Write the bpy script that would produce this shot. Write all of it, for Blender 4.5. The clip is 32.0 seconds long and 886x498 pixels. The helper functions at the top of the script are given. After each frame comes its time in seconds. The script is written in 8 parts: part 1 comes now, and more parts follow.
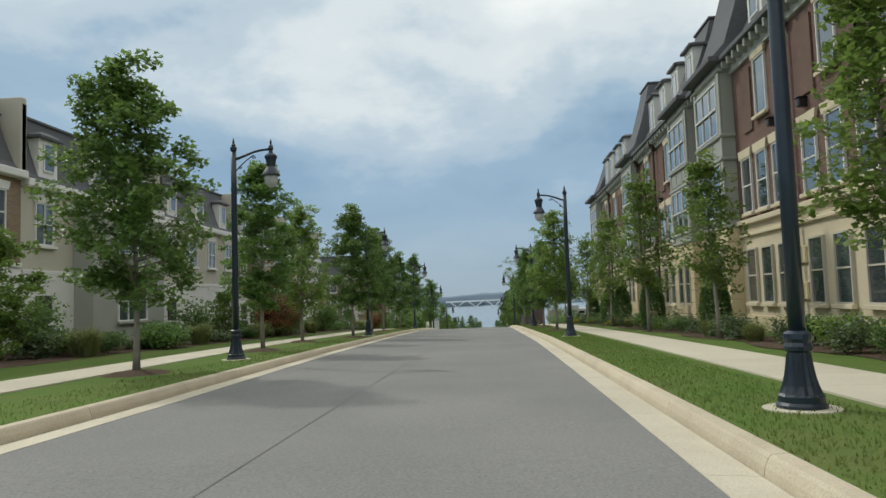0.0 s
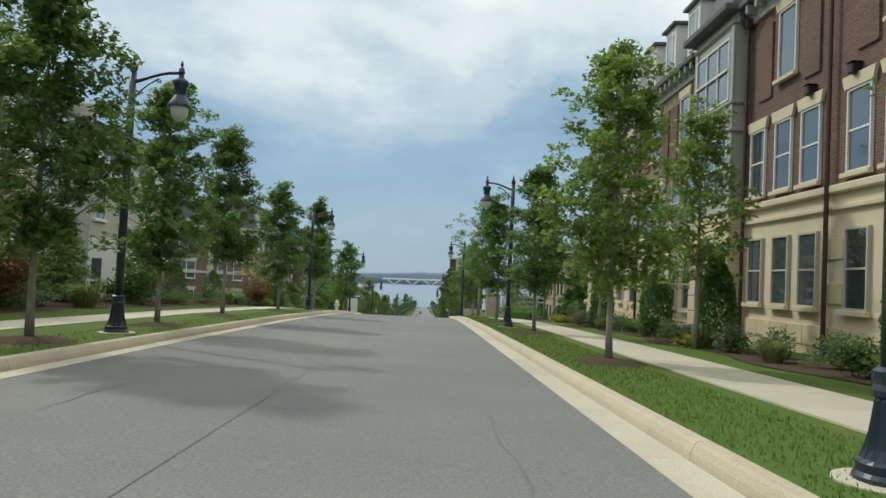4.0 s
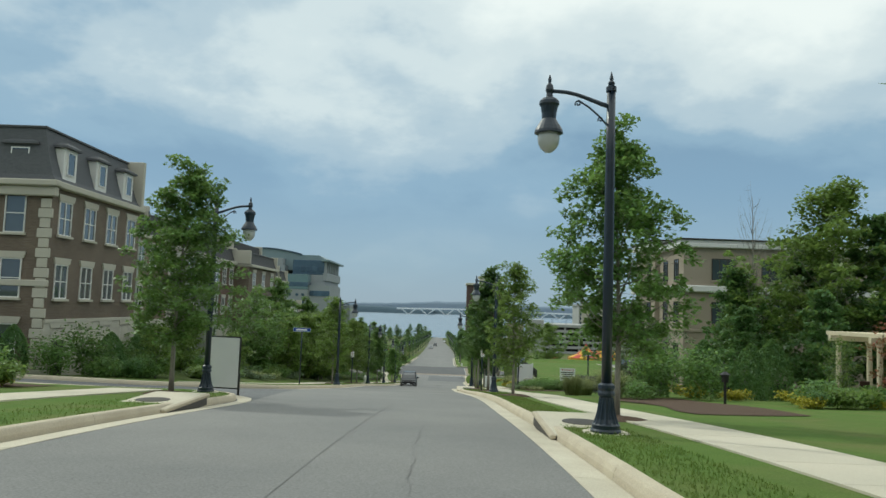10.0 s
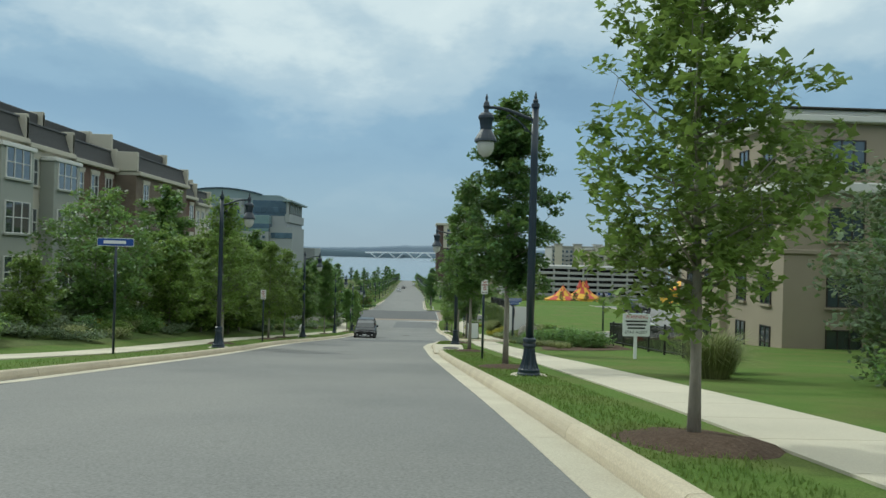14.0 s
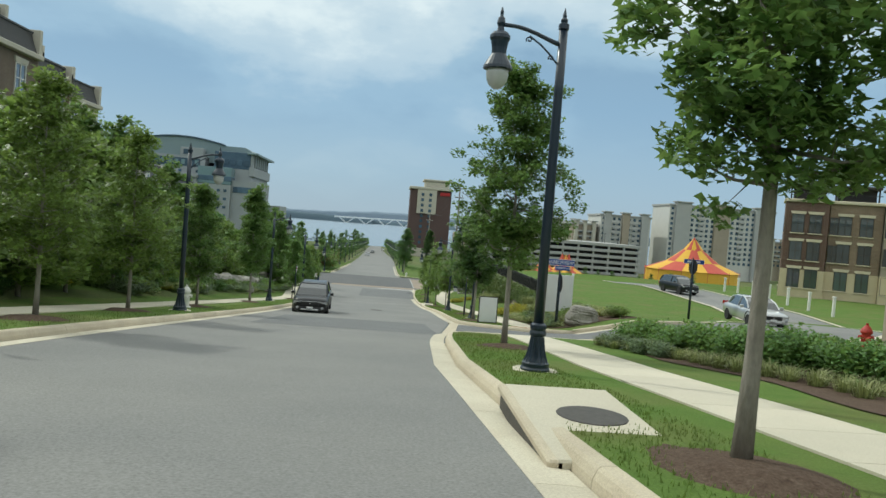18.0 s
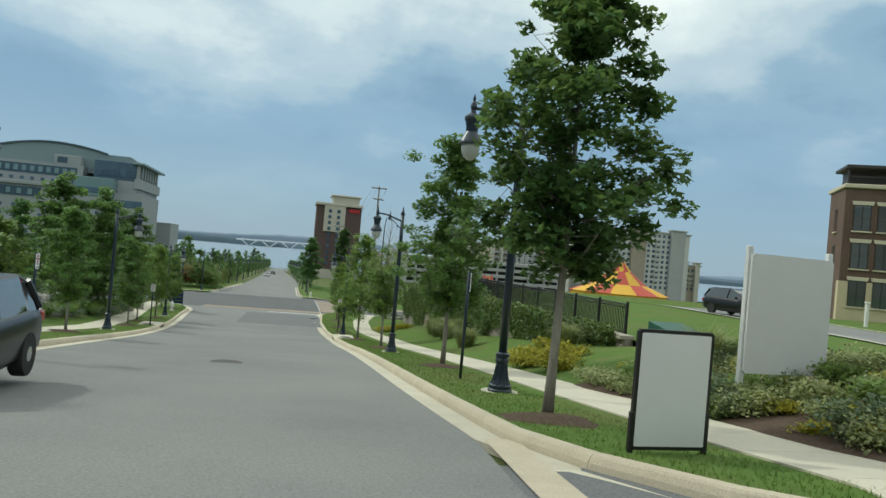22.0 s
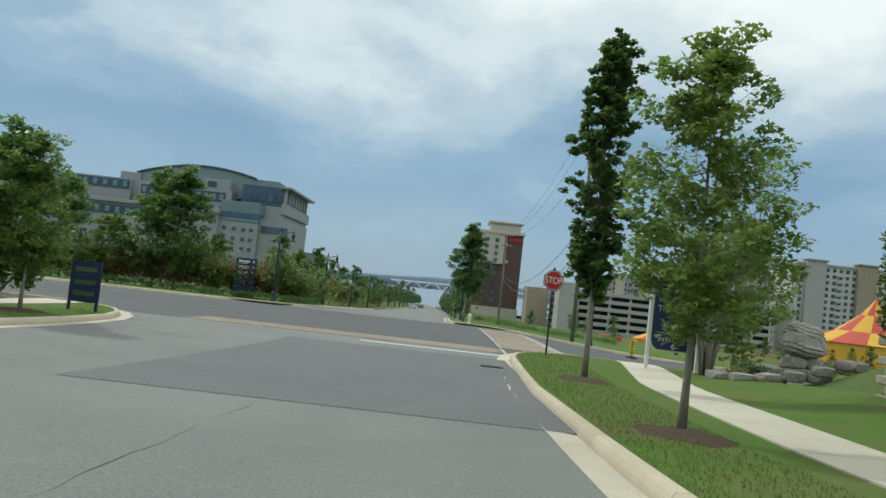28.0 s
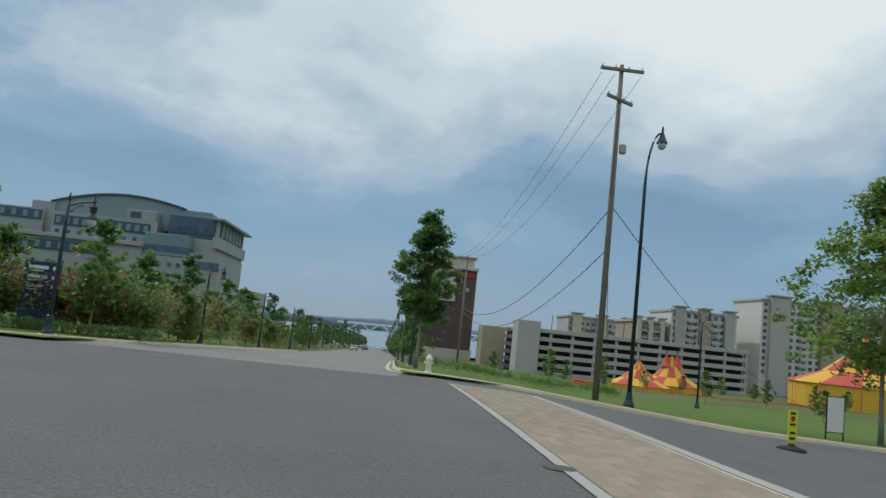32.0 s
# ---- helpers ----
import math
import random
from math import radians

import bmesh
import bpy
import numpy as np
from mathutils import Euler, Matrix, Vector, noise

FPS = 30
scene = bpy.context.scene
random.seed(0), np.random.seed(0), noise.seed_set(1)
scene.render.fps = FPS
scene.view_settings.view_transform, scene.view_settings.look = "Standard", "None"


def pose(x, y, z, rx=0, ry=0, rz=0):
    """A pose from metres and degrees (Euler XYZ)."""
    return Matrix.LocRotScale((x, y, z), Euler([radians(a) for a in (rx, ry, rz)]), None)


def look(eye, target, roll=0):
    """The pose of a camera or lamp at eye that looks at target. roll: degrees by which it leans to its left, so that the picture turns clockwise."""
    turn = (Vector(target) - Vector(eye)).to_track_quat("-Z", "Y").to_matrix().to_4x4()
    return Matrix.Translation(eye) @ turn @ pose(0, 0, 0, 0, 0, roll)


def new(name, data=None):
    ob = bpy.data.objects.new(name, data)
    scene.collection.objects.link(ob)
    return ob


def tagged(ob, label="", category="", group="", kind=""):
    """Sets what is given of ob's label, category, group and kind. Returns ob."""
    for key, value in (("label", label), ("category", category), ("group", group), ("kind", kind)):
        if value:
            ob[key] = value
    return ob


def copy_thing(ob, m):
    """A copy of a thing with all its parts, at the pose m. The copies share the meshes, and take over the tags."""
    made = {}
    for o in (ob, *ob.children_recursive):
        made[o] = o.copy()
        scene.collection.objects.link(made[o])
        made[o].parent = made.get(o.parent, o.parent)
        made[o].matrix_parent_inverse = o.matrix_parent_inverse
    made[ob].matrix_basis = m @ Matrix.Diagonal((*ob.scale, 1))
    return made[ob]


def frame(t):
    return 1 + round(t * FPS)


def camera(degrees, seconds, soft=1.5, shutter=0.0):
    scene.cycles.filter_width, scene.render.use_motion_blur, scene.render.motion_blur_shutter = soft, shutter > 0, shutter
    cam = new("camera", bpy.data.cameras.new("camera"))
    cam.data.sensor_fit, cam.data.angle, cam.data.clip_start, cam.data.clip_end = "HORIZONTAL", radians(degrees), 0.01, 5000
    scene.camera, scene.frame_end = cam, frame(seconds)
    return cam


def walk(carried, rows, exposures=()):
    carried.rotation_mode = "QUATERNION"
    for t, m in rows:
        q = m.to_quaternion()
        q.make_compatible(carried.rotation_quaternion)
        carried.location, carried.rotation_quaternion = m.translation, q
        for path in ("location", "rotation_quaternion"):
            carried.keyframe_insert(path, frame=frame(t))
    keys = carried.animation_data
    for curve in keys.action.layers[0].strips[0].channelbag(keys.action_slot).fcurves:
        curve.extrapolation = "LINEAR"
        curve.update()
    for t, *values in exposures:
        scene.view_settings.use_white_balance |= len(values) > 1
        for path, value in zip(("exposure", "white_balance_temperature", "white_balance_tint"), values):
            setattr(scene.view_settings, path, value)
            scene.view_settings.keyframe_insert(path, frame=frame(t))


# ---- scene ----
cam = camera(63.0, 32.0)
PATH = [
    (0, (0.604, 1.556, 1.06), (0.455, 3.545, 1.199), -1.9),
    (0.5, (0.409, 3.935, 1.026), (0.31, 5.927, 1.169), -0.3),
    (1, (0.298, 6.218, 1.044), (0.279, 8.212, 1.197), 1.6),
    (1.5, (0.241, 8.914, 1.009), (0.309, 10.907, 1.167), 2.6),
    (2, (0.253, 11.765, 0.956), (0.389, 13.754, 1.114), 2.5),
    (2.5, (0.246, 14.916, 0.885), (0.389, 16.909, 0.975), 2.4),
    (3, (0.195, 18.267, 0.833), (0.297, 20.264, 0.885), 3.4),
    (3.5, (0.195, 21.701, 0.808), (0.26, 23.699, 0.862), 3.0),
    (4, (0.151, 25.295, 0.72), (0.166, 27.294, 0.801), 2.8),
    (4.5, (0.09, 28.966, 0.642), (0.079, 30.964, 0.731), 1.0),
    (6.5, (0.026, 43.988, 0.346), (0.099, 45.981, 0.491), 0.8),
    (7, (-0.042, 47.944, 0.378), (0.021, 49.938, 0.521), 1.0),
    (7.5, (-0.098, 51.612, 0.197), (-0.067, 53.606, 0.346), 1.5),
    (8, (-0.108, 55.074, 0.066), (-0.1, 57.068, 0.221), 1.5),
    (8.5, (-0.182, 58.753, -0.03), (-0.176, 60.747, 0.126), 1.6),
    (9, (-0.285, 62.356, -0.156), (-0.296, 64.35, 0.003), 2.1),
    (9.5, (-0.352, 65.764, -0.199), (-0.366, 67.758, -0.039), 1.0),
    (10, (-0.337, 69.121, -0.298), (-0.365, 71.115, -0.138), 2.0),
    (10.5, (-0.208, 72.378, -0.477), (-0.231, 74.371, -0.314), 4.0),
    (11, (-0.197, 75.236, -0.674), (-0.202, 77.231, -0.531), 4.2),
    (11.5, (-0.283, 78.23, -0.851), (-0.283, 80.227, -0.747), 4.0),
    (12, (-0.244, 80.951, -1.042), (-0.243, 82.95, -0.963), 3.4),
    (12.5, (-0.31, 83.408, -1.29), (-0.29, 85.406, -1.215), 3.1),
    (13, (-0.328, 85.935, -1.53), (-0.3, 87.933, -1.468), 1.1),
    (13.5, (-0.368, 88.495, -1.773), (-0.322, 90.494, -1.738), 1.0),
    (15.5, (-0.435, 99.191, -2.605), (-0.305, 101.186, -2.666), 3.5),
    (16, (-0.629, 102.439, -2.981), (-0.493, 104.433, -3.068), 4.0),
    (16.5, (-0.71, 105.621, -3.32), (-0.622, 107.616, -3.428), 4.3),
    (17, (-0.845, 108.692, -3.633), (-0.757, 110.687, -3.729), 4.4),
    (17.5, (-0.984, 111.796, -3.966), (-0.871, 113.791, -4.057), 4.9),
    (18, (-1.128, 114.845, -4.251), (-0.976, 116.838, -4.322), 4.6),
    (18.5, (-1.263, 118.32, -4.615), (-1.095, 120.312, -4.677), 4.4),
    (19, (-1.292, 121.511, -4.912), (-1.059, 123.496, -4.959), 4.1),
    (19.5, (-1.294, 124.851, -5.241), (-1.017, 126.832, -5.281), 4.1),
    (20, (-1.238, 128.391, -5.602), (-0.894, 130.361, -5.633), 5.4),
    (20.5, (-1.055, 132.035, -5.962), (-0.649, 133.993, -5.985), 5.8),
    (21, (-0.781, 135.757, -6.356), (-0.313, 137.702, -6.376), 6.4),
    (21.5, (-0.458, 139.628, -6.777), (0.038, 141.566, -6.787), 7.1),
    (22, (-0.091, 143.623, -7.154), (0.309, 145.582, -7.135), 5.0),
    (22.5, (0.198, 147.363, -7.605), (0.436, 149.349, -7.594), 3.4),
    (23, (0.343, 151.288, -8.017), (0.487, 153.283, -8.001), 3.6),
    (23.5, (0.463, 155.423, -8.389), (0.54, 157.421, -8.363), 3.6),
    (24, (0.548, 159.735, -8.772), (0.596, 161.734, -8.732), 3.8),
    (24.5, (0.569, 163.932, -9.203), (0.615, 165.931, -9.169), 3.9),
    (25, (0.547, 168.316, -9.662), (0.608, 170.314, -9.618), 3.3),
    (25.5, (0.505, 173.011, -10.102), (0.547, 175.01, -10.057), 2.9),
    (26, (0.425, 177.97, -10.603), (0.418, 179.969, -10.569), 3.7),
    (26.5, (0.334, 182.793, -11.165), (0.313, 184.792, -11.124), 4.9),
    (28.5, (0.979, 201.395, -12.674), (0.964, 203.391, -12.545), 6.8),
    (29, (1.054, 206.292, -12.885), (1.094, 208.285, -12.729), 6.0),
    (29.5, (1.089, 210.759, -13.106), (1.168, 212.751, -12.943), 3.2),
    (30, (1.199, 214.84, -13.265), (1.291, 216.83, -13.085), 5.7),
    (30.5, (1.168, 218.116, -13.374), (1.282, 220.102, -13.16), 6.3),
    (31, (1.089, 220.681, -13.307), (1.192, 222.666, -13.083), 6.2),
    (31.5, (1.058, 222.359, -13.345), (1.167, 224.342, -13.113), 6.6),
    (32, (1.199, 223.341, -13.431), (1.303, 225.325, -13.2), 6.1),
]
walk(cam, [(t, look(eye, target, roll)) for t, eye, target, roll in PATH], [(0, -0.12, 6400, 5.0), (4.5, -0.02, 6350, 3.0), (7, -0.12, 6300, 1.0), (9, -0.14, 6200, 0.0), (11, -0.18, 6200, -3.0), (12, -0.06, 6150, -3.0), (13.5, -0.16, 6050, -4.0), (16, 0.03, 6250, -2.0), (17, 0.06, 6250, 0.0), (19, 0.0, 6200, -2.0), (21, -0.08, 6150, -3.0), (26.5, -0.12, 6150, -3.0), (29, -0.18, 6150, 1.0), (31, -0.35, 6050, 1.0), (32, -0.38, 6000, 2.0)])

# ---- light ----
SUN_FROM = Vector((-0.62, 0.48, 0.72)).normalized()
world = bpy.data.worlds.new("world")
scene.world = world
world.use_nodes = True
wt = world.node_tree
wt.nodes.clear()


def wnode(kind, **values):
    n = wt.nodes.new(kind)
    for key, value in values.items():
        n.inputs[key].default_value = value
    return n


def wmath(op, a, b=None, c=None, clamp=False):
    n = wt.nodes.new("ShaderNodeMath")
    n.operation, n.use_clamp = op, clamp
    for i, v in enumerate((a, b, c)):
        if v is None:
            continue
        if isinstance(v, (int, float)):
            n.inputs[i].default_value = v
        else:
            wt.links.new(v, n.inputs[i])
    return n.outputs[0]


def wramp(fac, stops, interpolation="EASE"):
    n = wt.nodes.new("ShaderNodeValToRGB")
    n.color_ramp.interpolation = interpolation
    while len(n.color_ramp.elements) < len(stops):
        n.color_ramp.elements.new(0.5)
    for e, (at, colour) in zip(n.color_ramp.elements, stops):
        e.position, e.color = at, (*colour, 1)
    wt.links.new(fac, n.inputs[0])
    return n.outputs[0]


def wmix(fac, a, b):
    n = wt.nodes.new("ShaderNodeMix")
    n.data_type = "RGBA"
    for socket, v in ((n.inputs[0], fac), (n.inputs[6], a), (n.inputs[7], b)):
        if isinstance(v, (int, float)):
            socket.default_value = v
        elif isinstance(v, tuple):
            socket.default_value = (*v, 1)
        else:
            wt.links.new(v, socket)
    return n.outputs[2]


def build_sky():
    """Storm-grey cloud deck: a Nishita sky behind two scales of cloud, lighter high up and blue-grey towards the horizon."""
    sky = wt.nodes.new("ShaderNodeTexSky")
    sky.sky_type, sky.sun_disc = "NISHITA", False
    sky.sun_elevation = math.asin(SUN_FROM.z)
    sky.sun_rotation = math.atan2(SUN_FROM.x, SUN_FROM.y)
    coord = wt.nodes.new("ShaderNodeTexCoord").outputs["Generated"]
    sep = wt.nodes.new("ShaderNodeSeparateXYZ")
    wt.links.new(coord, sep.inputs[0])
    up = wmath("MAXIMUM", sep.outputs[2], 0.0)
    # the deck is a flat layer: its pattern shrinks towards the horizon
    height = wmath("ADD", up, 0.34)
    flat = wt.nodes.new("ShaderNodeCombineXYZ")
    wt.links.new(wmath("DIVIDE", sep.outputs[0], height), flat.inputs[0])
    wt.links.new(wmath("DIVIDE", sep.outputs[1], height), flat.inputs[1])

    def cloud(scale, detail, rough, offset, distortion=0.3):
        m = wt.nodes.new("ShaderNodeMapping")
        m.inputs["Location"].default_value = offset
        wt.links.new(flat.outputs[0], m.inputs[0])
        n = wnode("ShaderNodeTexNoise", Scale=scale, Detail=detail, Roughness=rough, Distortion=distortion)
        wt.links.new(m.outputs[0], n.inputs["Vector"])
        return n.outputs[0]

    big = cloud(CLOUD[0], 3.0, 0.42, CLOUD[1], 0.1)
    fine = cloud(2.6, 6.0, 0.55, (3.1, 7.7, 0), 0.1)
    lumps = cloud(5.5, 4.0, 0.6, (1.7, 2.3, 0), 0.0)
    mass = wmath("ADD", wmath("ADD", wmath("MULTIPLY", big, 0.62), wmath("MULTIPLY", fine, 0.26)), wmath("MULTIPLY", lumps, 0.12))
    # light through the deck: the higher, the thinner
    lift = wmath("MULTIPLY", wmath("SUBTRACT", up, 0.27), 0.75)
    light = wmath("ADD", mass, lift)
    deck = wramp(light, [(0.36, (0.24, 0.35, 0.49)), (0.44, (0.33, 0.45, 0.58)), (0.50, (0.52, 0.60, 0.68)),
                         (0.56, (0.72, 0.76, 0.79)), (0.66, (0.97, 0.96, 0.94))])
    # rain haze near the horizon
    haze = wramp(up, [(0.0, (0.36, 0.43, 0.51)), (0.06, (0.34, 0.44, 0.55)), (0.17, (0.28, 0.41, 0.57)), (1.0, (0.3, 0.4, 0.5))], "LINEAR")
    near = wmath("SUBTRACT", 1.0, wmath("DIVIDE", wmath("SUBTRACT", up, 0.10), 0.15, clamp=True), clamp=True)
    deck = wmix(wmath("MULTIPLY", near, 0.88), deck, haze)
    background = wt.nodes.new("ShaderNodeBackground")
    background.inputs["Strength"].default_value = SKY_STRENGTH
    clear = wt.nodes.new("ShaderNodeVectorMath")
    clear.operation = "SCALE"
    clear.inputs["Scale"].default_value = 0.08
    wt.links.new(sky.outputs[0], clear.inputs[0])
    wt.links.new(wmix(0.93, clear.outputs[0], deck), background.inputs["Color"])
    out = wt.nodes.new("ShaderNodeOutputWorld")
    wt.links.new(background.outputs[0], out.inputs[0])


SKY_STRENGTH = 1.14
CLOUD = (1.15, (1.38, 0.35, 0.0))
build_sky()
sun = new("sun", bpy.data.lights.new("sun", "SUN"))
sun.data.energy, sun.data.angle, sun.data.color = 1.6, radians(3), (1.0, 0.95, 0.86)
sun.matrix_world = look((0, 0, 60), Vector((0, 0, 60)) - SUN_FROM)

# ---- materials ----
def material(name, base, rough=0.8, second=None, scale=3.0, amount=0.5, grain=0.0, grain_scale=60.0, bump=0.0, metal=0.0,
             third=None, third_scale=0.4, island=0.0, each=0.0, stretch=(1, 1, 1), spec=0.5, translucent=0.0, coat=0.0):
    """A surface: base and second colour mixed by noise at one scale, a third by broad stains, fine grain, relief,
    and tone that differs from piece to piece (each) or island to island."""
    m = bpy.data.materials.new(name)
    m.use_nodes = True
    t = m.node_tree
    b = t.nodes["Principled BSDF"]
    b.inputs["Roughness"].default_value = rough
    b.inputs["Metallic"].default_value = metal
    b.inputs["Specular IOR Level"].default_value = spec
    b.inputs["Coat Weight"].default_value = coat
    link = t.links.new
    pos = t.nodes.new("ShaderNodeNewGeometry")
    mapping = t.nodes.new("ShaderNodeMapping")
    mapping.inputs["Scale"].default_value = stretch
    link(pos.outputs["Position"], mapping.inputs[0])

    def noise_at(sc, detail=4.0, ro=0.55):
        n = t.nodes.new("ShaderNodeTexNoise")
        n.inputs["Scale"].default_value, n.inputs["Detail"].default_value, n.inputs["Roughness"].default_value = sc, detail, ro
        link(mapping.outputs[0], n.inputs["Vector"])
        return n.outputs[0]

    def spread(value, lo, hi):
        n = t.nodes.new("ShaderNodeMapRange")
        n.inputs["From Min"].default_value, n.inputs["From Max"].default_value = lo, hi
        link(value, n.inputs[0])
        return n.outputs[0]

    def mix(fac, a, bcol, mode="MIX"):
        n = t.nodes.new("ShaderNodeMix")
        n.data_type, n.blend_type = "RGBA", mode
        for socket, v in ((n.inputs[0], fac), (n.inputs[6], a), (n.inputs[7], bcol)):
            if isinstance(v, (int, float)):
                socket.default_value = v
            elif isinstance(v, tuple):
                socket.default_value = (*v, 1)
            else:
                link(v, socket)
        return n.outputs[2]

    def times(value, k):
        n = t.nodes.new("ShaderNodeMath")
        n.operation = "MULTIPLY"
        link(value, n.inputs[0])
        n.inputs[1].default_value = k
        return n.outputs[0]

    colour = mix(0.0, base, base)
    if second:
        colour = mix(times(spread(noise_at(scale), 0.3, 0.7), amount), colour, second)
    if third:
        colour = mix(times(spread(noise_at(third_scale, 3.0), 0.45, 0.72), 0.6), colour, third)
    if grain:
        colour = mix(grain, colour, mix(spread(noise_at(grain_scale, 3.0), 0.25, 0.75), (0.25, 0.25, 0.25), (1.0, 1.0, 1.0)), "OVERLAY")

    def by(value, k):
        h = t.nodes.new("ShaderNodeHueSaturation")
        n = t.nodes.new("ShaderNodeMapRange")
        n.inputs["To Min"].default_value, n.inputs["To Max"].default_value = 1 - k, 1 + k
        link(value, n.inputs[0])
        link(n.outputs[0], h.inputs["Value"])
        return h

    if island:
        h = by(pos.outputs["Random Per Island"], island)
        link(colour, h.inputs["Color"])
        colour = h.outputs[0]
    if each:
        info = t.nodes.new("ShaderNodeObjectInfo")
        h = by(info.outputs["Random"], each)
        link(colour, h.inputs["Color"])
        colour = h.outputs[0]
    link(colour, b.inputs["Base Color"])
    if bump:
        n = t.nodes.new("ShaderNodeBump")
        n.inputs["Strength"].default_value, n.inputs["Distance"].default_value = bump, 0.02
        link(noise_at(grain_scale if grain else scale * 6, 4.0), n.inputs["Height"])
        link(n.outputs[0], b.inputs["Normal"])
    if translucent:
        tr = t.nodes.new("ShaderNodeBsdfTranslucent")
        link(mix(0.5, colour, (0.27, 0.36, 0.08)), tr.inputs[0])
        ms = t.nodes.new("ShaderNodeMixShader")
        ms.inputs[0].default_value = translucent
        link(b.outputs[0], ms.inputs[1])
        link(tr.outputs[0], ms.inputs[2])
        link(ms.outputs[0], t.nodes["Material Output"].inputs[0])
    return m


def brick_material(name, a, b2, mortar):
    """Running-bond brick on upright walls: the pattern runs along the wall and up it."""
    m = material(name, a, 0.9)
    t = m.node_tree
    b = t.nodes["Principled BSDF"]
    pos = t.nodes.new("ShaderNodeNewGeometry")
    sep = t.nodes.new("ShaderNodeSeparateXYZ")
    t.links.new(pos.outputs["Position"], sep.inputs[0])
    add = t.nodes.new("ShaderNodeMath")
    t.links.new(sep.outputs[0], add.inputs[0])
    t.links.new(sep.outputs[1], add.inputs[1])
    com = t.nodes.new("ShaderNodeCombineXYZ")
    t.links.new(add.outputs[0], com.inputs[0])
    t.links.new(sep.outputs[2], com.inputs[1])
    br = t.nodes.new("ShaderNodeTexBrick")
    for key, value in (("Color1", (*a, 1)), ("Color2", (*b2, 1)), ("Mortar", (*mortar, 1)), ("Scale", 1.0), ("Mortar Size", 0.007),
                       ("Brick Width", 0.21), ("Row Height", 0.072), ("Bias", -0.1)):
        br.inputs[key].default_value = value
    t.links.new(com.outputs[0], br.inputs["Vector"])
    n = t.nodes.new("ShaderNodeTexNoise")
    n.inputs["Scale"].default_value, n.inputs["Detail"].default_value = 0.7, 5.0
    t.links.new(pos.outputs["Position"], n.inputs["Vector"])
    mx = t.nodes.new("ShaderNodeMix")
    mx.data_type, mx.blend_type = "RGBA", "OVERLAY"
    mx.inputs[0].default_value = 0.35
    t.links.new(br.outputs[0], mx.inputs[6])
    t.links.new(n.outputs[0], mx.inputs[7])
    t.links.new(mx.outputs[2], b.inputs["Base Color"])
    bp = t.nodes.new("ShaderNodeBump")
    bp.inputs["Strength"].default_value, bp.inputs["Distance"].default_value = 0.6, 0.01
    bp.invert = True
    t.links.new(br.outputs["Fac"], bp.inputs["Height"])
    t.links.new(bp.outputs[0], b.inputs["Normal"])
    return m


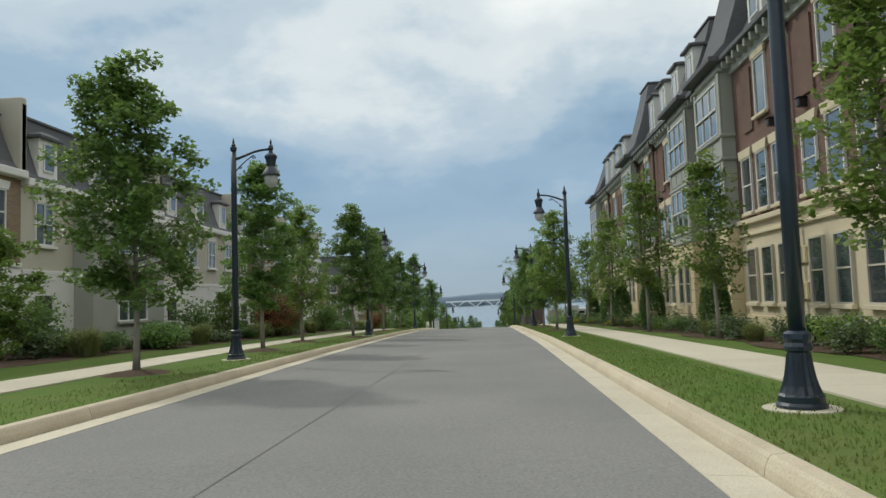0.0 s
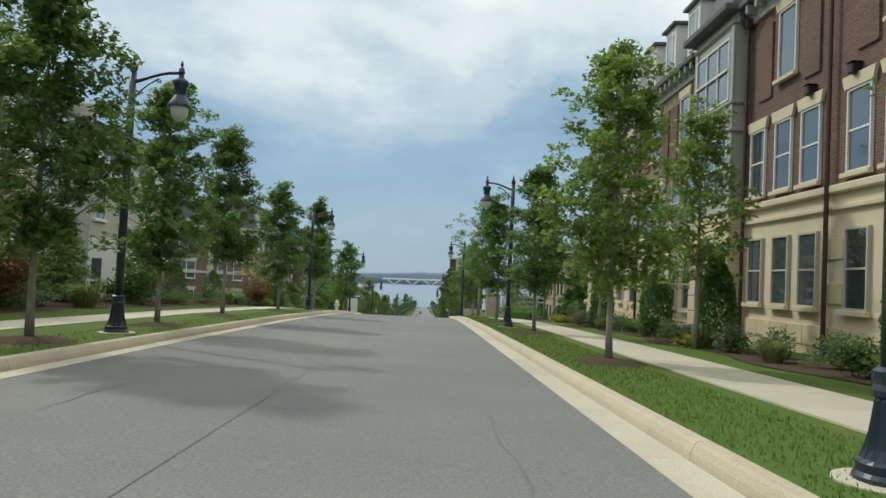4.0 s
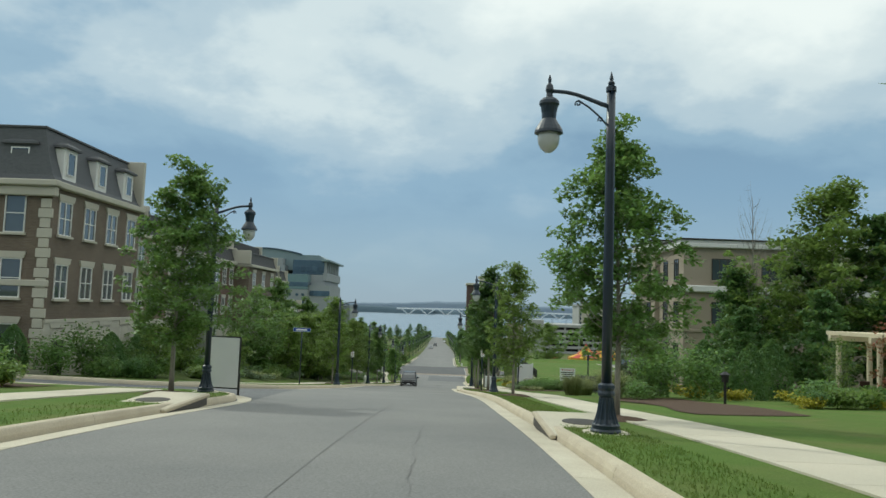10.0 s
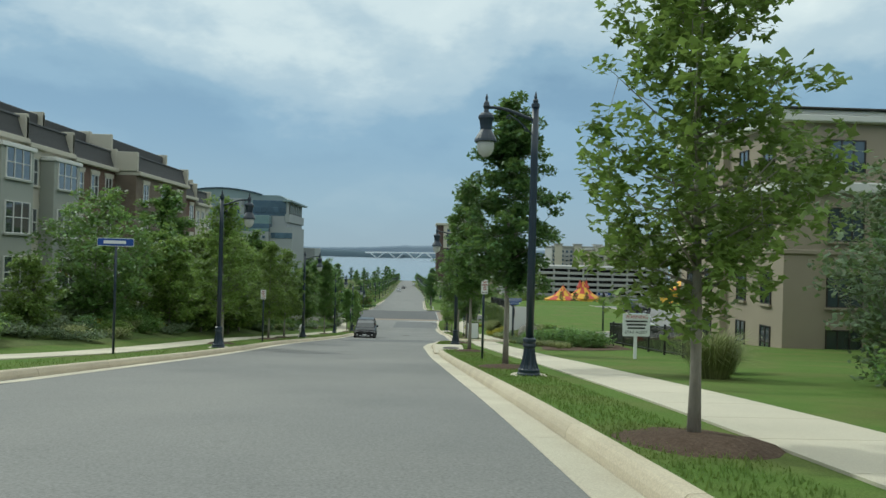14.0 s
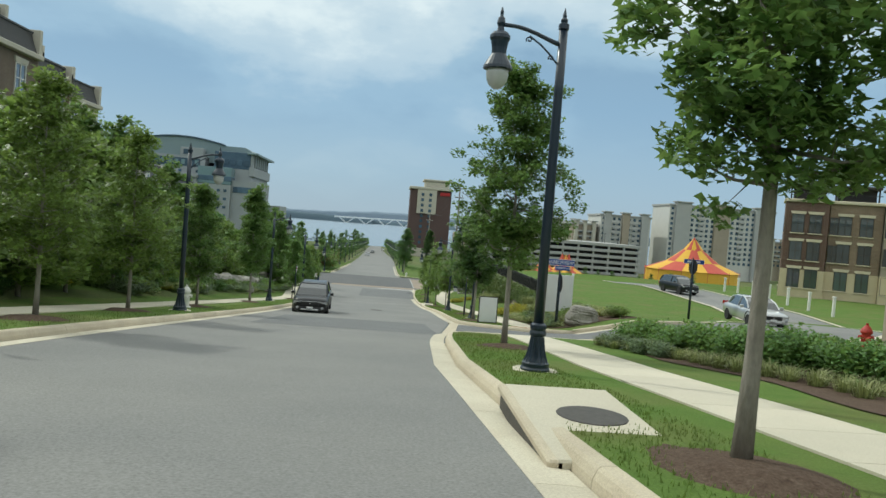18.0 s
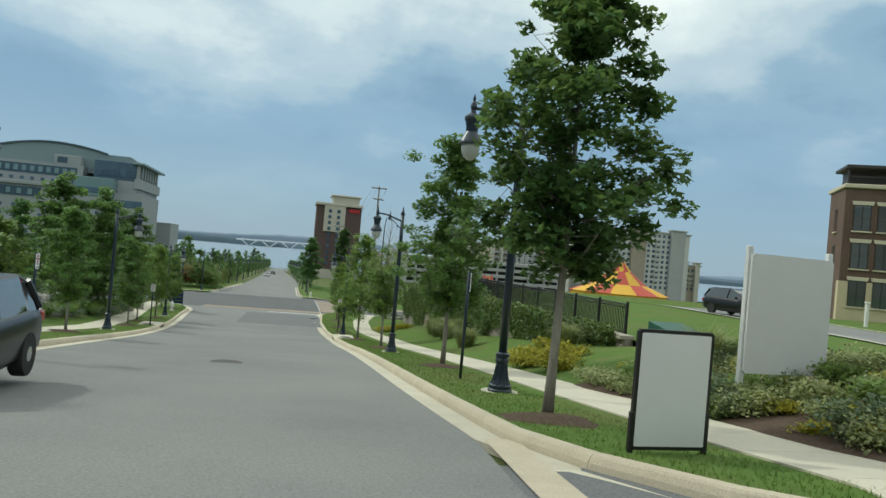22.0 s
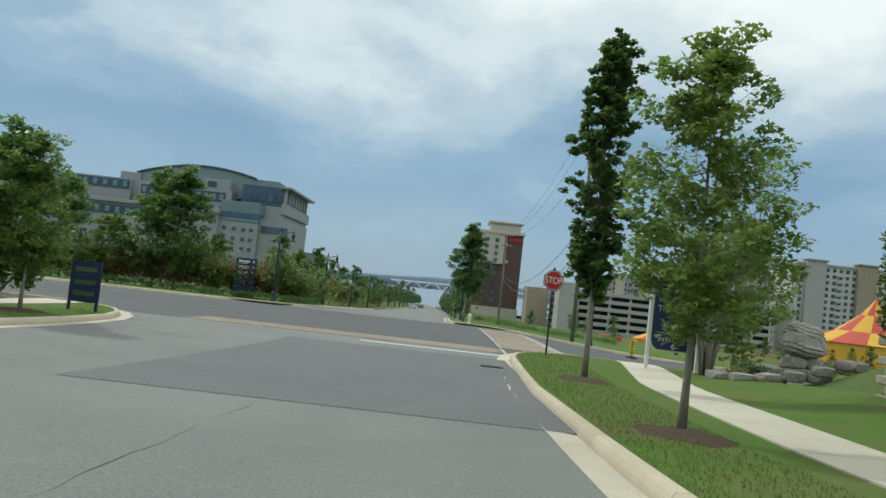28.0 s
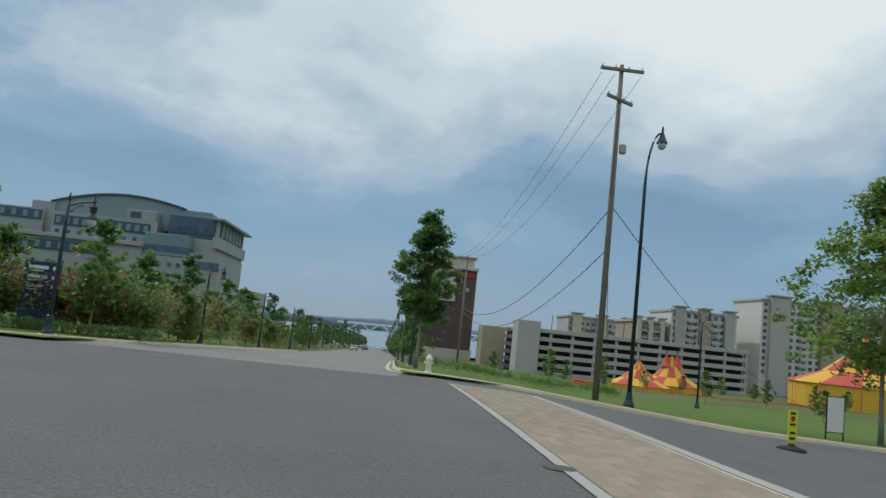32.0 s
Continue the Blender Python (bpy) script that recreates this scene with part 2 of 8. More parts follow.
M = {
    "asphalt": material("asphalt", (0.212, 0.211, 0.205), 0.92, (0.165, 0.166, 0.165), 0.5, 0.55, 0.36, 38, 0.35, third=(0.258, 0.252, 0.237), third_scale=0.16, spec=0.3),
    "asphalt_dark": material("dark asphalt", (0.16, 0.163, 0.165), 0.92, (0.125, 0.127, 0.13), 0.5, 0.5, 0.5, 32, 0.5, spec=0.3),
    "asphalt_cross": material("cross-street asphalt", (0.115, 0.116, 0.117), 0.92, (0.085, 0.087, 0.09), 0.4, 0.5, 0.55, 30, 0.5, third=(0.14, 0.139, 0.136), third_scale=0.12, spec=0.3),
    "tar": material("tar seam", (0.165, 0.165, 0.162), 0.85, (0.21, 0.208, 0.2), 1.3, 0.9),
    "kerb": material("kerb concrete", (0.56, 0.49, 0.37), 0.9, (0.42, 0.36, 0.27), 1.6, 0.6, 0.25, 50, 0.25, each=0.07),
    "gutter": material("gutter concrete", (0.58, 0.53, 0.42), 0.9, (0.45, 0.40, 0.31), 1.4, 0.6, 0.25, 50, 0.2, each=0.07),
    "walk": material("pavement concrete", (0.60, 0.545, 0.43), 0.9, (0.46, 0.43, 0.35), 0.8, 0.5, 0.18, 60, 0.15, each=0.06),
    "paver": material("brick paver", (0.30, 0.245, 0.19), 0.9, (0.24, 0.19, 0.145), 6.0, 0.5, 0.2, 70, 0.2, each=0.12, island=0.14),
    "white_line": material("worn white road paint", (0.72, 0.72, 0.70), 0.8, (0.45, 0.45, 0.44), 6.0, 0.6, 0.2, 60),
    "lawn": material("lawn", (0.088, 0.152, 0.034), 0.95, (0.125, 0.178, 0.046), 1.6, 0.7, 0.35, 45, 0.6, third=(0.155, 0.148, 0.062), third_scale=0.45, spec=0.1),
    "ground": material("rough grass", (0.085, 0.125, 0.04), 0.95, (0.13, 0.14, 0.06), 0.5, 0.6, 0.4, 12, 0.6, third=(0.17, 0.15, 0.08), third_scale=0.06, spec=0.1),
    "blade": material("grass blades", (0.12, 0.205, 0.046), 0.8, (0.175, 0.235, 0.068), 1.2, 0.65, island=0.25, third=(0.20, 0.18, 0.085), third_scale=0.45, translucent=0.38, spec=0.2),
    "mulch": material("mulch", (0.082, 0.056, 0.042), 0.95, (0.14, 0.105, 0.08), 14.0, 0.7, 0.5, 40, 1.0, spec=0.1),
    "bark": material("bark", (0.29, 0.27, 0.235), 0.9, (0.165, 0.15, 0.125), 10.0, 0.7, 0.3, 40, 0.7, stretch=(1, 1, 0.3), spec=0.2),
    "leaf": material("maple leaf", (0.12, 0.235, 0.07), 0.45, (0.195, 0.31, 0.095), 0.9, 0.5, island=0.48, each=0.18, translucent=0.5, spec=0.45),
    "leaf_light": material("light green leaf", (0.17, 0.275, 0.066), 0.45, (0.245, 0.325, 0.085), 0.9, 0.5, island=0.45, each=0.16, translucent=0.5, spec=0.45),
    "leaf_dark": material("dark green leaf", (0.082, 0.178, 0.062), 0.45, (0.12, 0.225, 0.078), 0.9, 0.5, island=0.42, each=0.18, translucent=0.47, spec=0.45),
    "leaf_ivy": material("ivy leaf", (0.085, 0.145, 0.042), 0.45, (0.16, 0.195, 0.062), 0.5, 0.7, island=0.48, translucent=0.3, spec=0.4),
    "leaf_red": material("coral-red leaf", (0.36, 0.09, 0.07), 0.6, (0.13, 0.15, 0.06), 1.2, 0.75, island=0.4, translucent=0.3, spec=0.3),
    "leaf_grey": material("grey-green leaf", (0.14, 0.19, 0.115), 0.55, (0.10, 0.15, 0.07), 1.2, 0.6, island=0.42, each=0.1, translucent=0.3, spec=0.35),
    "leaf_yellow": material("yellow shrub leaf", (0.42, 0.36, 0.03), 0.6, (0.26, 0.27, 0.03), 1.5, 0.6, island=0.3, translucent=0.3, spec=0.3),
    "leaf_flower": material("pale flowering shrub leaf", (0.24, 0.29, 0.11), 0.6, (0.46, 0.44, 0.24), 9.0, 0.7, island=0.4, translucent=0.3, spec=0.3),
    "straw": material("ornamental grass", (0.25, 0.29, 0.10), 0.7, (0.36, 0.33, 0.17), 1.5, 0.6, island=0.35, translucent=0.3, spec=0.2),
    "metal": material("dark blue-green cast iron", (0.010, 0.022, 0.040), 0.38, (0.02, 0.035, 0.055), 4.0, 0.4, each=0.1, spec=0.5, coat=0.2),
    "black": material("black painted steel", (0.012, 0.012, 0.013), 0.45, (0.02, 0.02, 0.02), 5.0),
    "globe": material("milky lamp glass", (0.72, 0.74, 0.74), 0.15, (0.6, 0.62, 0.62), 4.0, translucent=0.35),
    "limestone": material("cut limestone", (0.62, 0.52, 0.34), 0.9, (0.54, 0.44, 0.28), 1.1, 0.6, 0.15, 40, 0.15, third=(0.50, 0.41, 0.27), third_scale=0.35, each=0.06),
    "limestone_trim": material("limestone trim", (0.63, 0.55, 0.40), 0.9, (0.55, 0.47, 0.33), 2.0, 0.5, 0.1, 50, 0.1, each=0.05),
    "brick_red": brick_material("red brick", (0.165, 0.084, 0.064), (0.11, 0.055, 0.045), (0.21, 0.17, 0.14)),
    "brick_tan": brick_material("tan brick", (0.27, 0.19, 0.125), (0.20, 0.135, 0.09), (0.30, 0.25, 0.19)),
    "brick_brown": brick_material("grey-brown brick", (0.165, 0.125, 0.092), (0.125, 0.093, 0.07), (0.22, 0.19, 0.15)),
    "brick_dark": brick_material("brown brick", (0.15, 0.085, 0.06), (0.11, 0.06, 0.045), (0.2, 0.16, 0.13)),
    "panel": material("painted bay panels", (0.35, 0.362, 0.315), 0.7, (0.31, 0.322, 0.285), 1.0, 0.5, each=0.05),
    "cream": material("cream render", (0.50, 0.47, 0.39), 0.9, (0.43, 0.405, 0.335), 0.6, 0.5, 0.08, 40),
    "pale_render": material("pale grey render", (0.58, 0.57, 0.53), 0.9, (0.50, 0.49, 0.46), 0.3, 0.5, 0.08, 40),
    "beige": material("beige brickwork", (0.36, 0.305, 0.235), 0.9, (0.31, 0.262, 0.20), 0.5, 0.5, 0.12, 40, 0.1, third=(0.29, 0.25, 0.195), third_scale=0.2),
    "white": material("white painted trim", (0.72, 0.71, 0.67), 0.6, (0.64, 0.63, 0.59), 2.0, 0.4, each=0.04),
    "slate": material("slate roof", (0.075, 0.078, 0.085), 0.75, (0.11, 0.112, 0.115), 5.0, 0.6, 0.3, 30, 0.4, stretch=(1, 1, 3), each=0.15),
    "bronze": material("bronze window frame", (0.035, 0.03, 0.026), 0.5, (0.05, 0.045, 0.04), 5.0),
    "copper": material("brown downpipe", (0.06, 0.032, 0.022), 0.5, (0.09, 0.05, 0.035), 5.0, metal=0.3),
    "blind": material("window blind", (0.42, 0.43, 0.42), 0.8, (0.30, 0.31, 0.31), 0.7, 0.8, each=0.3),
    # near-black colour that stands for the shade inside the garage decks
    "deck_shade": material("dark interior", (0.035, 0.037, 0.04), 0.9, (0.06, 0.06, 0.06), 1.0, 0.6, each=0.4),
    "sign_blue": material("street-sign blue", (0.012, 0.06, 0.30), 0.5, (0.02, 0.075, 0.33), 3.0),
    "navy": material("navy sign panel", (0.012, 0.030, 0.105), 0.5, (0.018, 0.038, 0.12), 3.0),
    "stop_red": material("stop-sign red", (0.40, 0.016, 0.018), 0.5, (0.33, 0.014, 0.016), 4.0),
    "sign_white": material("white sign panel", (0.74, 0.75, 0.76), 0.55, (0.68, 0.69, 0.70), 2.0),
    "sign_yellow": material("fluorescent yellow sign", (0.62, 0.66, 0.02), 0.5, (0.55, 0.60, 0.02), 4.0),
    "gilt": material("gilt lettering", (0.62, 0.56, 0.40), 0.5, (0.5, 0.45, 0.32), 5.0),
    "post_wood": material("weathered pole wood", (0.21, 0.19, 0.165), 0.9, (0.14, 0.125, 0.11), 8.0, 0.7, 0.3, 40, 0.5, stretch=(1, 1, 0.15)),
    "rock": material("field stone", (0.30, 0.285, 0.25), 0.92, (0.18, 0.168, 0.148), 2.6, 0.7, 0.4, 14, 0.9, third=(0.44, 0.42, 0.385), third_scale=1.0, each=0.2),
    "wall_block": material("retaining-wall block", (0.34, 0.30, 0.25), 0.92, (0.25, 0.22, 0.18), 2.0, 0.6, 0.2, 30, 0.4, each=0.15),
    "water": material("river water", (0.20, 0.255, 0.31), 0.25, (0.23, 0.285, 0.34), 0.006, 0.7, bump=0.0, spec=0.5, stretch=(1, 0.25, 1)),
    # distance haze is mixed into these two shore colours: bluer, then paler
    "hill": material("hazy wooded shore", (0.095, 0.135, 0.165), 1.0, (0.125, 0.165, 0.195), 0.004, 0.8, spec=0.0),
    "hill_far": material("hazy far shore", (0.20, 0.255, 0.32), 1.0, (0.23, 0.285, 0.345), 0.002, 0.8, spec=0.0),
    "bridge": material("pale bridge concrete", (0.82, 0.84, 0.85), 0.8, (0.76, 0.78, 0.80), 0.01, 0.5),
    "concrete": material("precast concrete", (0.40, 0.40, 0.385), 0.9, (0.33, 0.33, 0.32), 0.2, 0.5, each=0.05),
    "hotel": material("pale hotel cladding", (0.315, 0.335, 0.34), 0.8, (0.27, 0.29, 0.298), 0.05, 0.6),
    "hotel_roof": material("grey-green metal roof", (0.21, 0.275, 0.285), 0.5, (0.185, 0.245, 0.26), 0.05, 0.6),
    "glass_far": material("blue-grey distant glazing", (0.055, 0.095, 0.14), 0.2, (0.09, 0.14, 0.19), 0.3, 0.7, each=0.3),
    "glass_pale": material("pale blue-green glazing", (0.17, 0.255, 0.27), 0.25, (0.14, 0.215, 0.24), 0.3, 0.6),
    "motel_brick": material("brown brick cladding", (0.108, 0.07, 0.064), 0.9, (0.088, 0.057, 0.053), 0.1, 0.6, 0.1, 2.0),
    "tent_yellow": material("yellow tent canvas", (0.72, 0.42, 0.045), 0.7, (0.64, 0.36, 0.04), 0.4, 0.5),
    "tent_red": material("red tent canvas", (0.52, 0.085, 0.055), 0.7, (0.44, 0.07, 0.05), 0.4, 0.5),
    "car_dark": material("dark car paint", (0.008, 0.009, 0.011), 0.3, (0.013, 0.014, 0.016), 2.0, coat=0.1, spec=0.35),
    "car_silver": material("silver car paint", (0.52, 0.53, 0.54), 0.3, (0.48, 0.49, 0.50), 2.0, metal=0.4, coat=1.0),
    "car_white": material("white car paint", (0.75, 0.76, 0.76), 0.3, (0.7, 0.71, 0.71), 2.0, coat=1.0),
    "rubber": material("tyre rubber", (0.018, 0.018, 0.018), 0.85, (0.03, 0.03, 0.03), 8.0),
    "chrome": material("alloy", (0.55, 0.56, 0.57), 0.25, (0.45, 0.46, 0.47), 6.0, metal=0.9),
    "lens_red": material("red tail lamp", (0.35, 0.012, 0.012), 0.2, (0.28, 0.01, 0.01), 6.0),
    "headlight": material("headlamp lens", (0.38, 0.39, 0.40), 0.08, (0.22, 0.22, 0.23), 8.0),
    "hydrant": material("red hydrant paint", (0.42, 0.035, 0.025), 0.5, (0.34, 0.03, 0.02), 6.0),
    "tactile": material("brick-red tactile paving", (0.36, 0.135, 0.10), 0.9, (0.30, 0.11, 0.085), 5.0, 0.5, 0.2, 60),
    "slate_dark": material("dark slate parapet", (0.05, 0.05, 0.052), 0.8, (0.075, 0.073, 0.072), 5.0, 0.6, 0.3, 30, 0.4, stretch=(1, 1, 3)),
    "cabinet_green": material("dark green enamel", (0.018, 0.10, 0.068), 0.5, (0.022, 0.085, 0.06), 3.0, 0.5, each=0.05),
    "iron": material("cast-iron cover", (0.075, 0.07, 0.065), 0.7, (0.12, 0.11, 0.10), 12.0, 0.6, 0.2, 60, metal=0.3),
}


def glass_material(name, tint, rough=0.03):
    """Window glass seen from outside by day: dark, with a sharp reflection of the sky."""
    m = material(name, tint, rough, tuple(c * 1.7 for c in tint), 0.35, 0.7, each=0.35, spec=0.9, coat=1.0)
    return m


M["glass"] = glass_material("window glass", (0.045, 0.058, 0.068))
M["car_glass"] = glass_material("car glass", (0.02, 0.024, 0.026))

# ---- mesh helpers ----
class Mesh:
    """Collects vertices and faces; made() turns them into one mesh."""

    def __init__(self):
        self.v, self.f, self.smooth = [], [], False

    def add(self, verts, faces):
        n = len(self.v)
        self.v.extend(verts)
        self.f.extend([tuple(i + n for i in f) for f in faces])
        return self

    def box(self, x0, x1, y0, y1, z0, z1, b=0.0):
        """A box; b: the width of the chamfer round its edges."""
        if x1 < x0:
            x0, x1 = x1, x0
        if y1 < y0:
            y0, y1 = y1, y0
        if z1 < z0:
            z0, z1 = z1, z0
        b = min(b, 0.4 * min(x1 - x0, y1 - y0, z1 - z0))
        if b <= 0:
            v = [(x, y, z) for x in (x0, x1) for y in (y0, y1) for z in (z0, z1)]
            return self.add(v, [(0, 1, 3, 2), (4, 6, 7, 5), (0, 4, 5, 1), (2, 3, 7, 6), (0, 2, 6, 4), (1, 5, 7, 3)])
        rings = []
        for z, s in ((z0, b), (z0 + b, 0), (z1 - b, 0), (z1, b)):
            xa, xb, ya, yb = x0 + s, x1 - s, y0 + s, y1 - s
            c = b if not s else b * 0.5
            rings.append([(xa + c, ya, z), (xb - c, ya, z), (xb, ya + c, z), (xb, yb - c, z), (xb - c, yb, z), (xa + c, yb, z), (xa, yb - c, z), (xa, ya + c, z)])
        return self.loft(rings)

    def loft(self, rings, closed=True, caps=True):
        """Skins rings of points of one count, one after the other."""
        n = len(rings[0])
        v = [p for r in rings for p in r]
        f = []
        for k in range(len(rings) - 1):
            for i in range(n if closed else n - 1):
                j = (i + 1) % n
                f.append((k * n + i, k * n + j, (k + 1) * n + j, (k + 1) * n + i))
        if caps and closed:
            f.append(tuple(range(n - 1, -1, -1)))
            f.append(tuple((len(rings) - 1) * n + i for i in range(n)))
        return self.add(v, f)

    def lathe(self, profile, n=14, at=(0, 0, 0), squash=1.0):
        """Turns (radius, height) pairs round the upright axis."""
        return self.loft([[(at[0] + r * math.cos(2 * math.pi * i / n), at[1] + squash * r * math.sin(2 * math.pi * i / n), at[2] + z) for i in range(n)] for r, z in profile])

    def tube(self, points, radii, n=8):
        """A round bar along points; radii: one or one for each."""
        if isinstance(radii, (int, float)):
            radii = [radii] * len(points)
        rings = []
        pts = [Vector(p) for p in points]
        for i, p in enumerate(pts):
            d = (pts[min(i + 1, len(pts) - 1)] - pts[max(i - 1, 0)]).normalized()
            side = d.cross(Vector((0, 0, 1)) if abs(d.z) < 0.95 else Vector((1, 0, 0))).normalized()
            up = side.cross(d)
            rings.append([tuple(p + radii[i] * (side * math.cos(2 * math.pi * k / n) + up * math.sin(2 * math.pi * k / n))) for k in range(n)])
        return self.loft(rings)

    def made(self, name, mat, smooth=None):
        me = bpy.data.meshes.new(name)
        me.from_pydata(self.v, [], self.f)
        me.materials.append(M[mat] if isinstance(mat, str) else mat)
        if smooth if smooth is not None else self.smooth:
            me.polygons.foreach_set("use_smooth", [True] * len(me.polygons))
        me.update()
        return me


def normals_out(me):
    bm = bmesh.new()
    bm.from_mesh(me)
    bmesh.ops.recalc_face_normals(bm, faces=bm.faces)
    bm.to_mesh(me)
    bm.free()
    return me


def thing(name, label, category, at=None, group="", kind="", mesh=None, mat=None, smooth=False):
    """A top-level thing: a mesh, or an Empty that will hold parts."""
    ob = new(name, normals_out(mesh.made(name, mat, smooth)) if mesh else None)
    if at is not None:
        ob.matrix_basis = at if isinstance(at, Matrix) else Matrix.Translation(at)
    return tagged(ob, label, category, group, kind)


def part(name, mesh, mat, parent, label="", at=None, smooth=False, kind=""):
    """One mesh object under a thing or a part."""
    data = mesh if isinstance(mesh, bpy.types.Mesh) else normals_out(mesh.made(name, mat, smooth))
    ob = new(name, data)
    ob.parent = parent
    if at is not None:
        ob.matrix_basis = at if isinstance(at, Matrix) else Matrix.Translation(at)
    return tagged(ob, label, kind=kind)


def structure(name, mesh, mat, label, category, smooth=False):
    return thing(name, label, category, kind="structure", mesh=mesh, mat=mat, smooth=smooth)


# ---- the lie of the land ----
ROAD_Y = [-60, 1.5, 12, 25, 29, 44, 55, 62, 69, 75, 81, 86, 99, 105.6, 112, 118, 125, 132, 139.6, 147.4, 155, 164, 173, 183, 201, 211, 218, 226, 240, 254, 278, 320, 500, 735, 760, 800]
ROAD_Z = [-0.1, -.24, -.35, -.58, -.66, -.98, -1.23, -1.46, -1.65, -1.97, -2.34, -2.8, -3.9, -4.6, -5.27, -5.9, -6.54, -7.26, -8.08, -8.9, -9.69, -10.5, -11.4, -12.46, -13.97, -14.4, -14.67, -14.78, -14.95, -15.3, -16.2, -17.8, -22.6, -28.2, -29.5, -34]


def P(y):
    """Height of the road surface along the street."""
    return float(np.mean([np.interp(y + d, ROAD_Y, ROAD_Z) for d in (-4, -2, 0, 2, 4)]))


def ramp(v, a, b):
    t = min(1.0, max(0.0, (v - a) / (b - a)))
    return t * t * (3 - 2 * t)


def S(x, y):
    """Height of the land as the street would lie on it: the street's own slope, banks to its sides and the terrace behind the ivy wall."""
    z = P(y)
    left = np.interp(y, [-60, 60, 85, 93, 107, 115, 135, 160, 195, 212, 222, 240, 300], [0.3, 0.3, 0.4, 0.1, 0.1, 0.9, 1.6, 2.2, 2.6, 1.2, 0, 0, 0])
    z += float(left) * ramp(-x, 11.5, 19)
    right = np.interp(y, [-60, 120, 138, 150, 156, 200, 212, 225, 240], [0.1, 0.1, 0.4, 0.9, 0.95, 0.9, 0.45, 0.0, 0.0])
    z += float(right) * ramp(x, 6.5, 11)
    if x > WALL_X and 154 < y < 213:
        z = max(z, float(np.interp(y, [154, 160, 194, 205, 213], [-9.5, -9.5, -9.6, -10.2, -10.5])))
    elif x > WALL_X - 1 and 213 <= y < 226:
        z += 4.2 * (1 - ramp(y, 213, 224)) * ramp(x, WALL_X - 1, WALL_X + 6)
    if y > 224 and x > 3:
        z -= ramp(y, 224, 234) * float(np.interp(x, [3, 6, 16, 45], [0, 0.1, 0.95, 1.9]))
    return z


WALL_X = 11.1

# ---- ground, street and pavements ----
RIGHT_KERB = ([-60, 0, 30, 50, 65, 76, 95, 108, 118, 128, 134], [2.55, 2.5, 2.4, 2.05, 1.85, 1.5, 1.3, 0.85, 0.5, 0.3, 0.6])
RIGHT_KERB_2 = ([152.5, 160, 175, 200, 212, 222], [2.75, 2.75, 2.9, 2.75, 2.75, 3.2])
LEFT_KERB = ([-60, 12, 25, 40, 58, 75, 88], [-4.3, -4.75, -5.25, -5.65, -5.9, -5.9, -6.1])
LEFT_KERB_2 = ([104, 114, 131, 144, 165, 175, 190, 201, 212, 218], [-7.7, -7.5, -7.3, -7.15, -6.85, -7.0, -7.75, -8.65, -9.5, -9.8])
FAR_LEFT, FAR_RIGHT = -11.4, 1.4


def kerb_line(table, ya, yb, step=2.0):
    n = max(2, int((yb - ya) / step) + 1)
    return [(float(np.interp(y, *table)), y) for y in np.linspace(ya, yb, n)]


def bend(a, corner, b, n=7):
    """A rounded corner from a to b, by way of corner."""
    return [((1 - t) ** 2 * a[0] + 2 * t * (1 - t) * corner[0] + t * t * b[0], (1 - t) ** 2 * a[1] + 2 * t * (1 - t) * corner[1] + t * t * b[1]) for t in np.linspace(0, 1, n)]


# each kerb runs with its roadway on the left of the direction of travel
KERBS = {
    "right_upper": kerb_line(RIGHT_KERB, -60, 134) + [(0.75, 136)] + bend((1.0, 138.4), (1.3, 140.3), (2.7, 140.4)) + [(5, 140.0), (9, 139.3), (12.5, 139.6), (16.5, 141.6), (20, 144.5)],
    "right_lower": [(15.5, 149.6), (12, 147.2)] + bend((9, 146.4), (3.4, 146.6), (2.75, 152.5)) + kerb_line(RIGHT_KERB_2, 154, 222) + bend((3.25, 222.5), (3.6, 227.4), (8.5, 227.6))[1:] + [(14, 227.7), (30, 227.8), (90, 228)],
    "left_upper": [(-60, 93.5), (-20, 92.6)] + bend((-9.5, 92.6), (-6.2, 92.5), (-6.1, 88)) + kerb_line(LEFT_KERB, -60, 87)[::-1],
    "left_lower": [(-90, 226.6), (-30, 226.3)] + bend((-15.5, 226), (-10.2, 225.6), (-9.8, 218)) + kerb_line(LEFT_KERB_2, 104, 217)[::-1] + bend((-7.75, 103.5), (-8.2, 99.6), (-13, 99.2))[1:] + [(-24, 99.8), (-60, 101.5)],
    "far_right": [(90, 256), (30, 254.5)] + bend((9, 254), (1.4, 253.8), (1.4, 261)) + [(1.2, y) for y in range(266, 330, 8)],
    "far_left": [(FAR_LEFT, y) for y in range(322, 262, -8)] + bend((-11.4, 258), (-11.4, 251), (-18, 250.4)) + [(-30, 250), (-90, 249.6)],
}


def swept(line, profile):
    """Sweeps (offset to the right of the line, height over the street's level) along a line on the land."""
    m = Mesh()
    rings = []
    for i, (x, y) in enumerate(line):
        ax, ay = line[max(i - 1, 0)]
        bx, by = line[min(i + 1, len(line) - 1)]
        d = math.hypot(bx - ax, by - ay) or 1
        nx, ny = (by - ay) / d, -(bx - ax) / d
        z = S(min(x, WALL_X) if y < 226 else x, y)
        rings.append([(x + nx * o, y + ny * o, z + h) for o, h in profile])
    m.loft(rings, closed=True, caps=True)
    return m


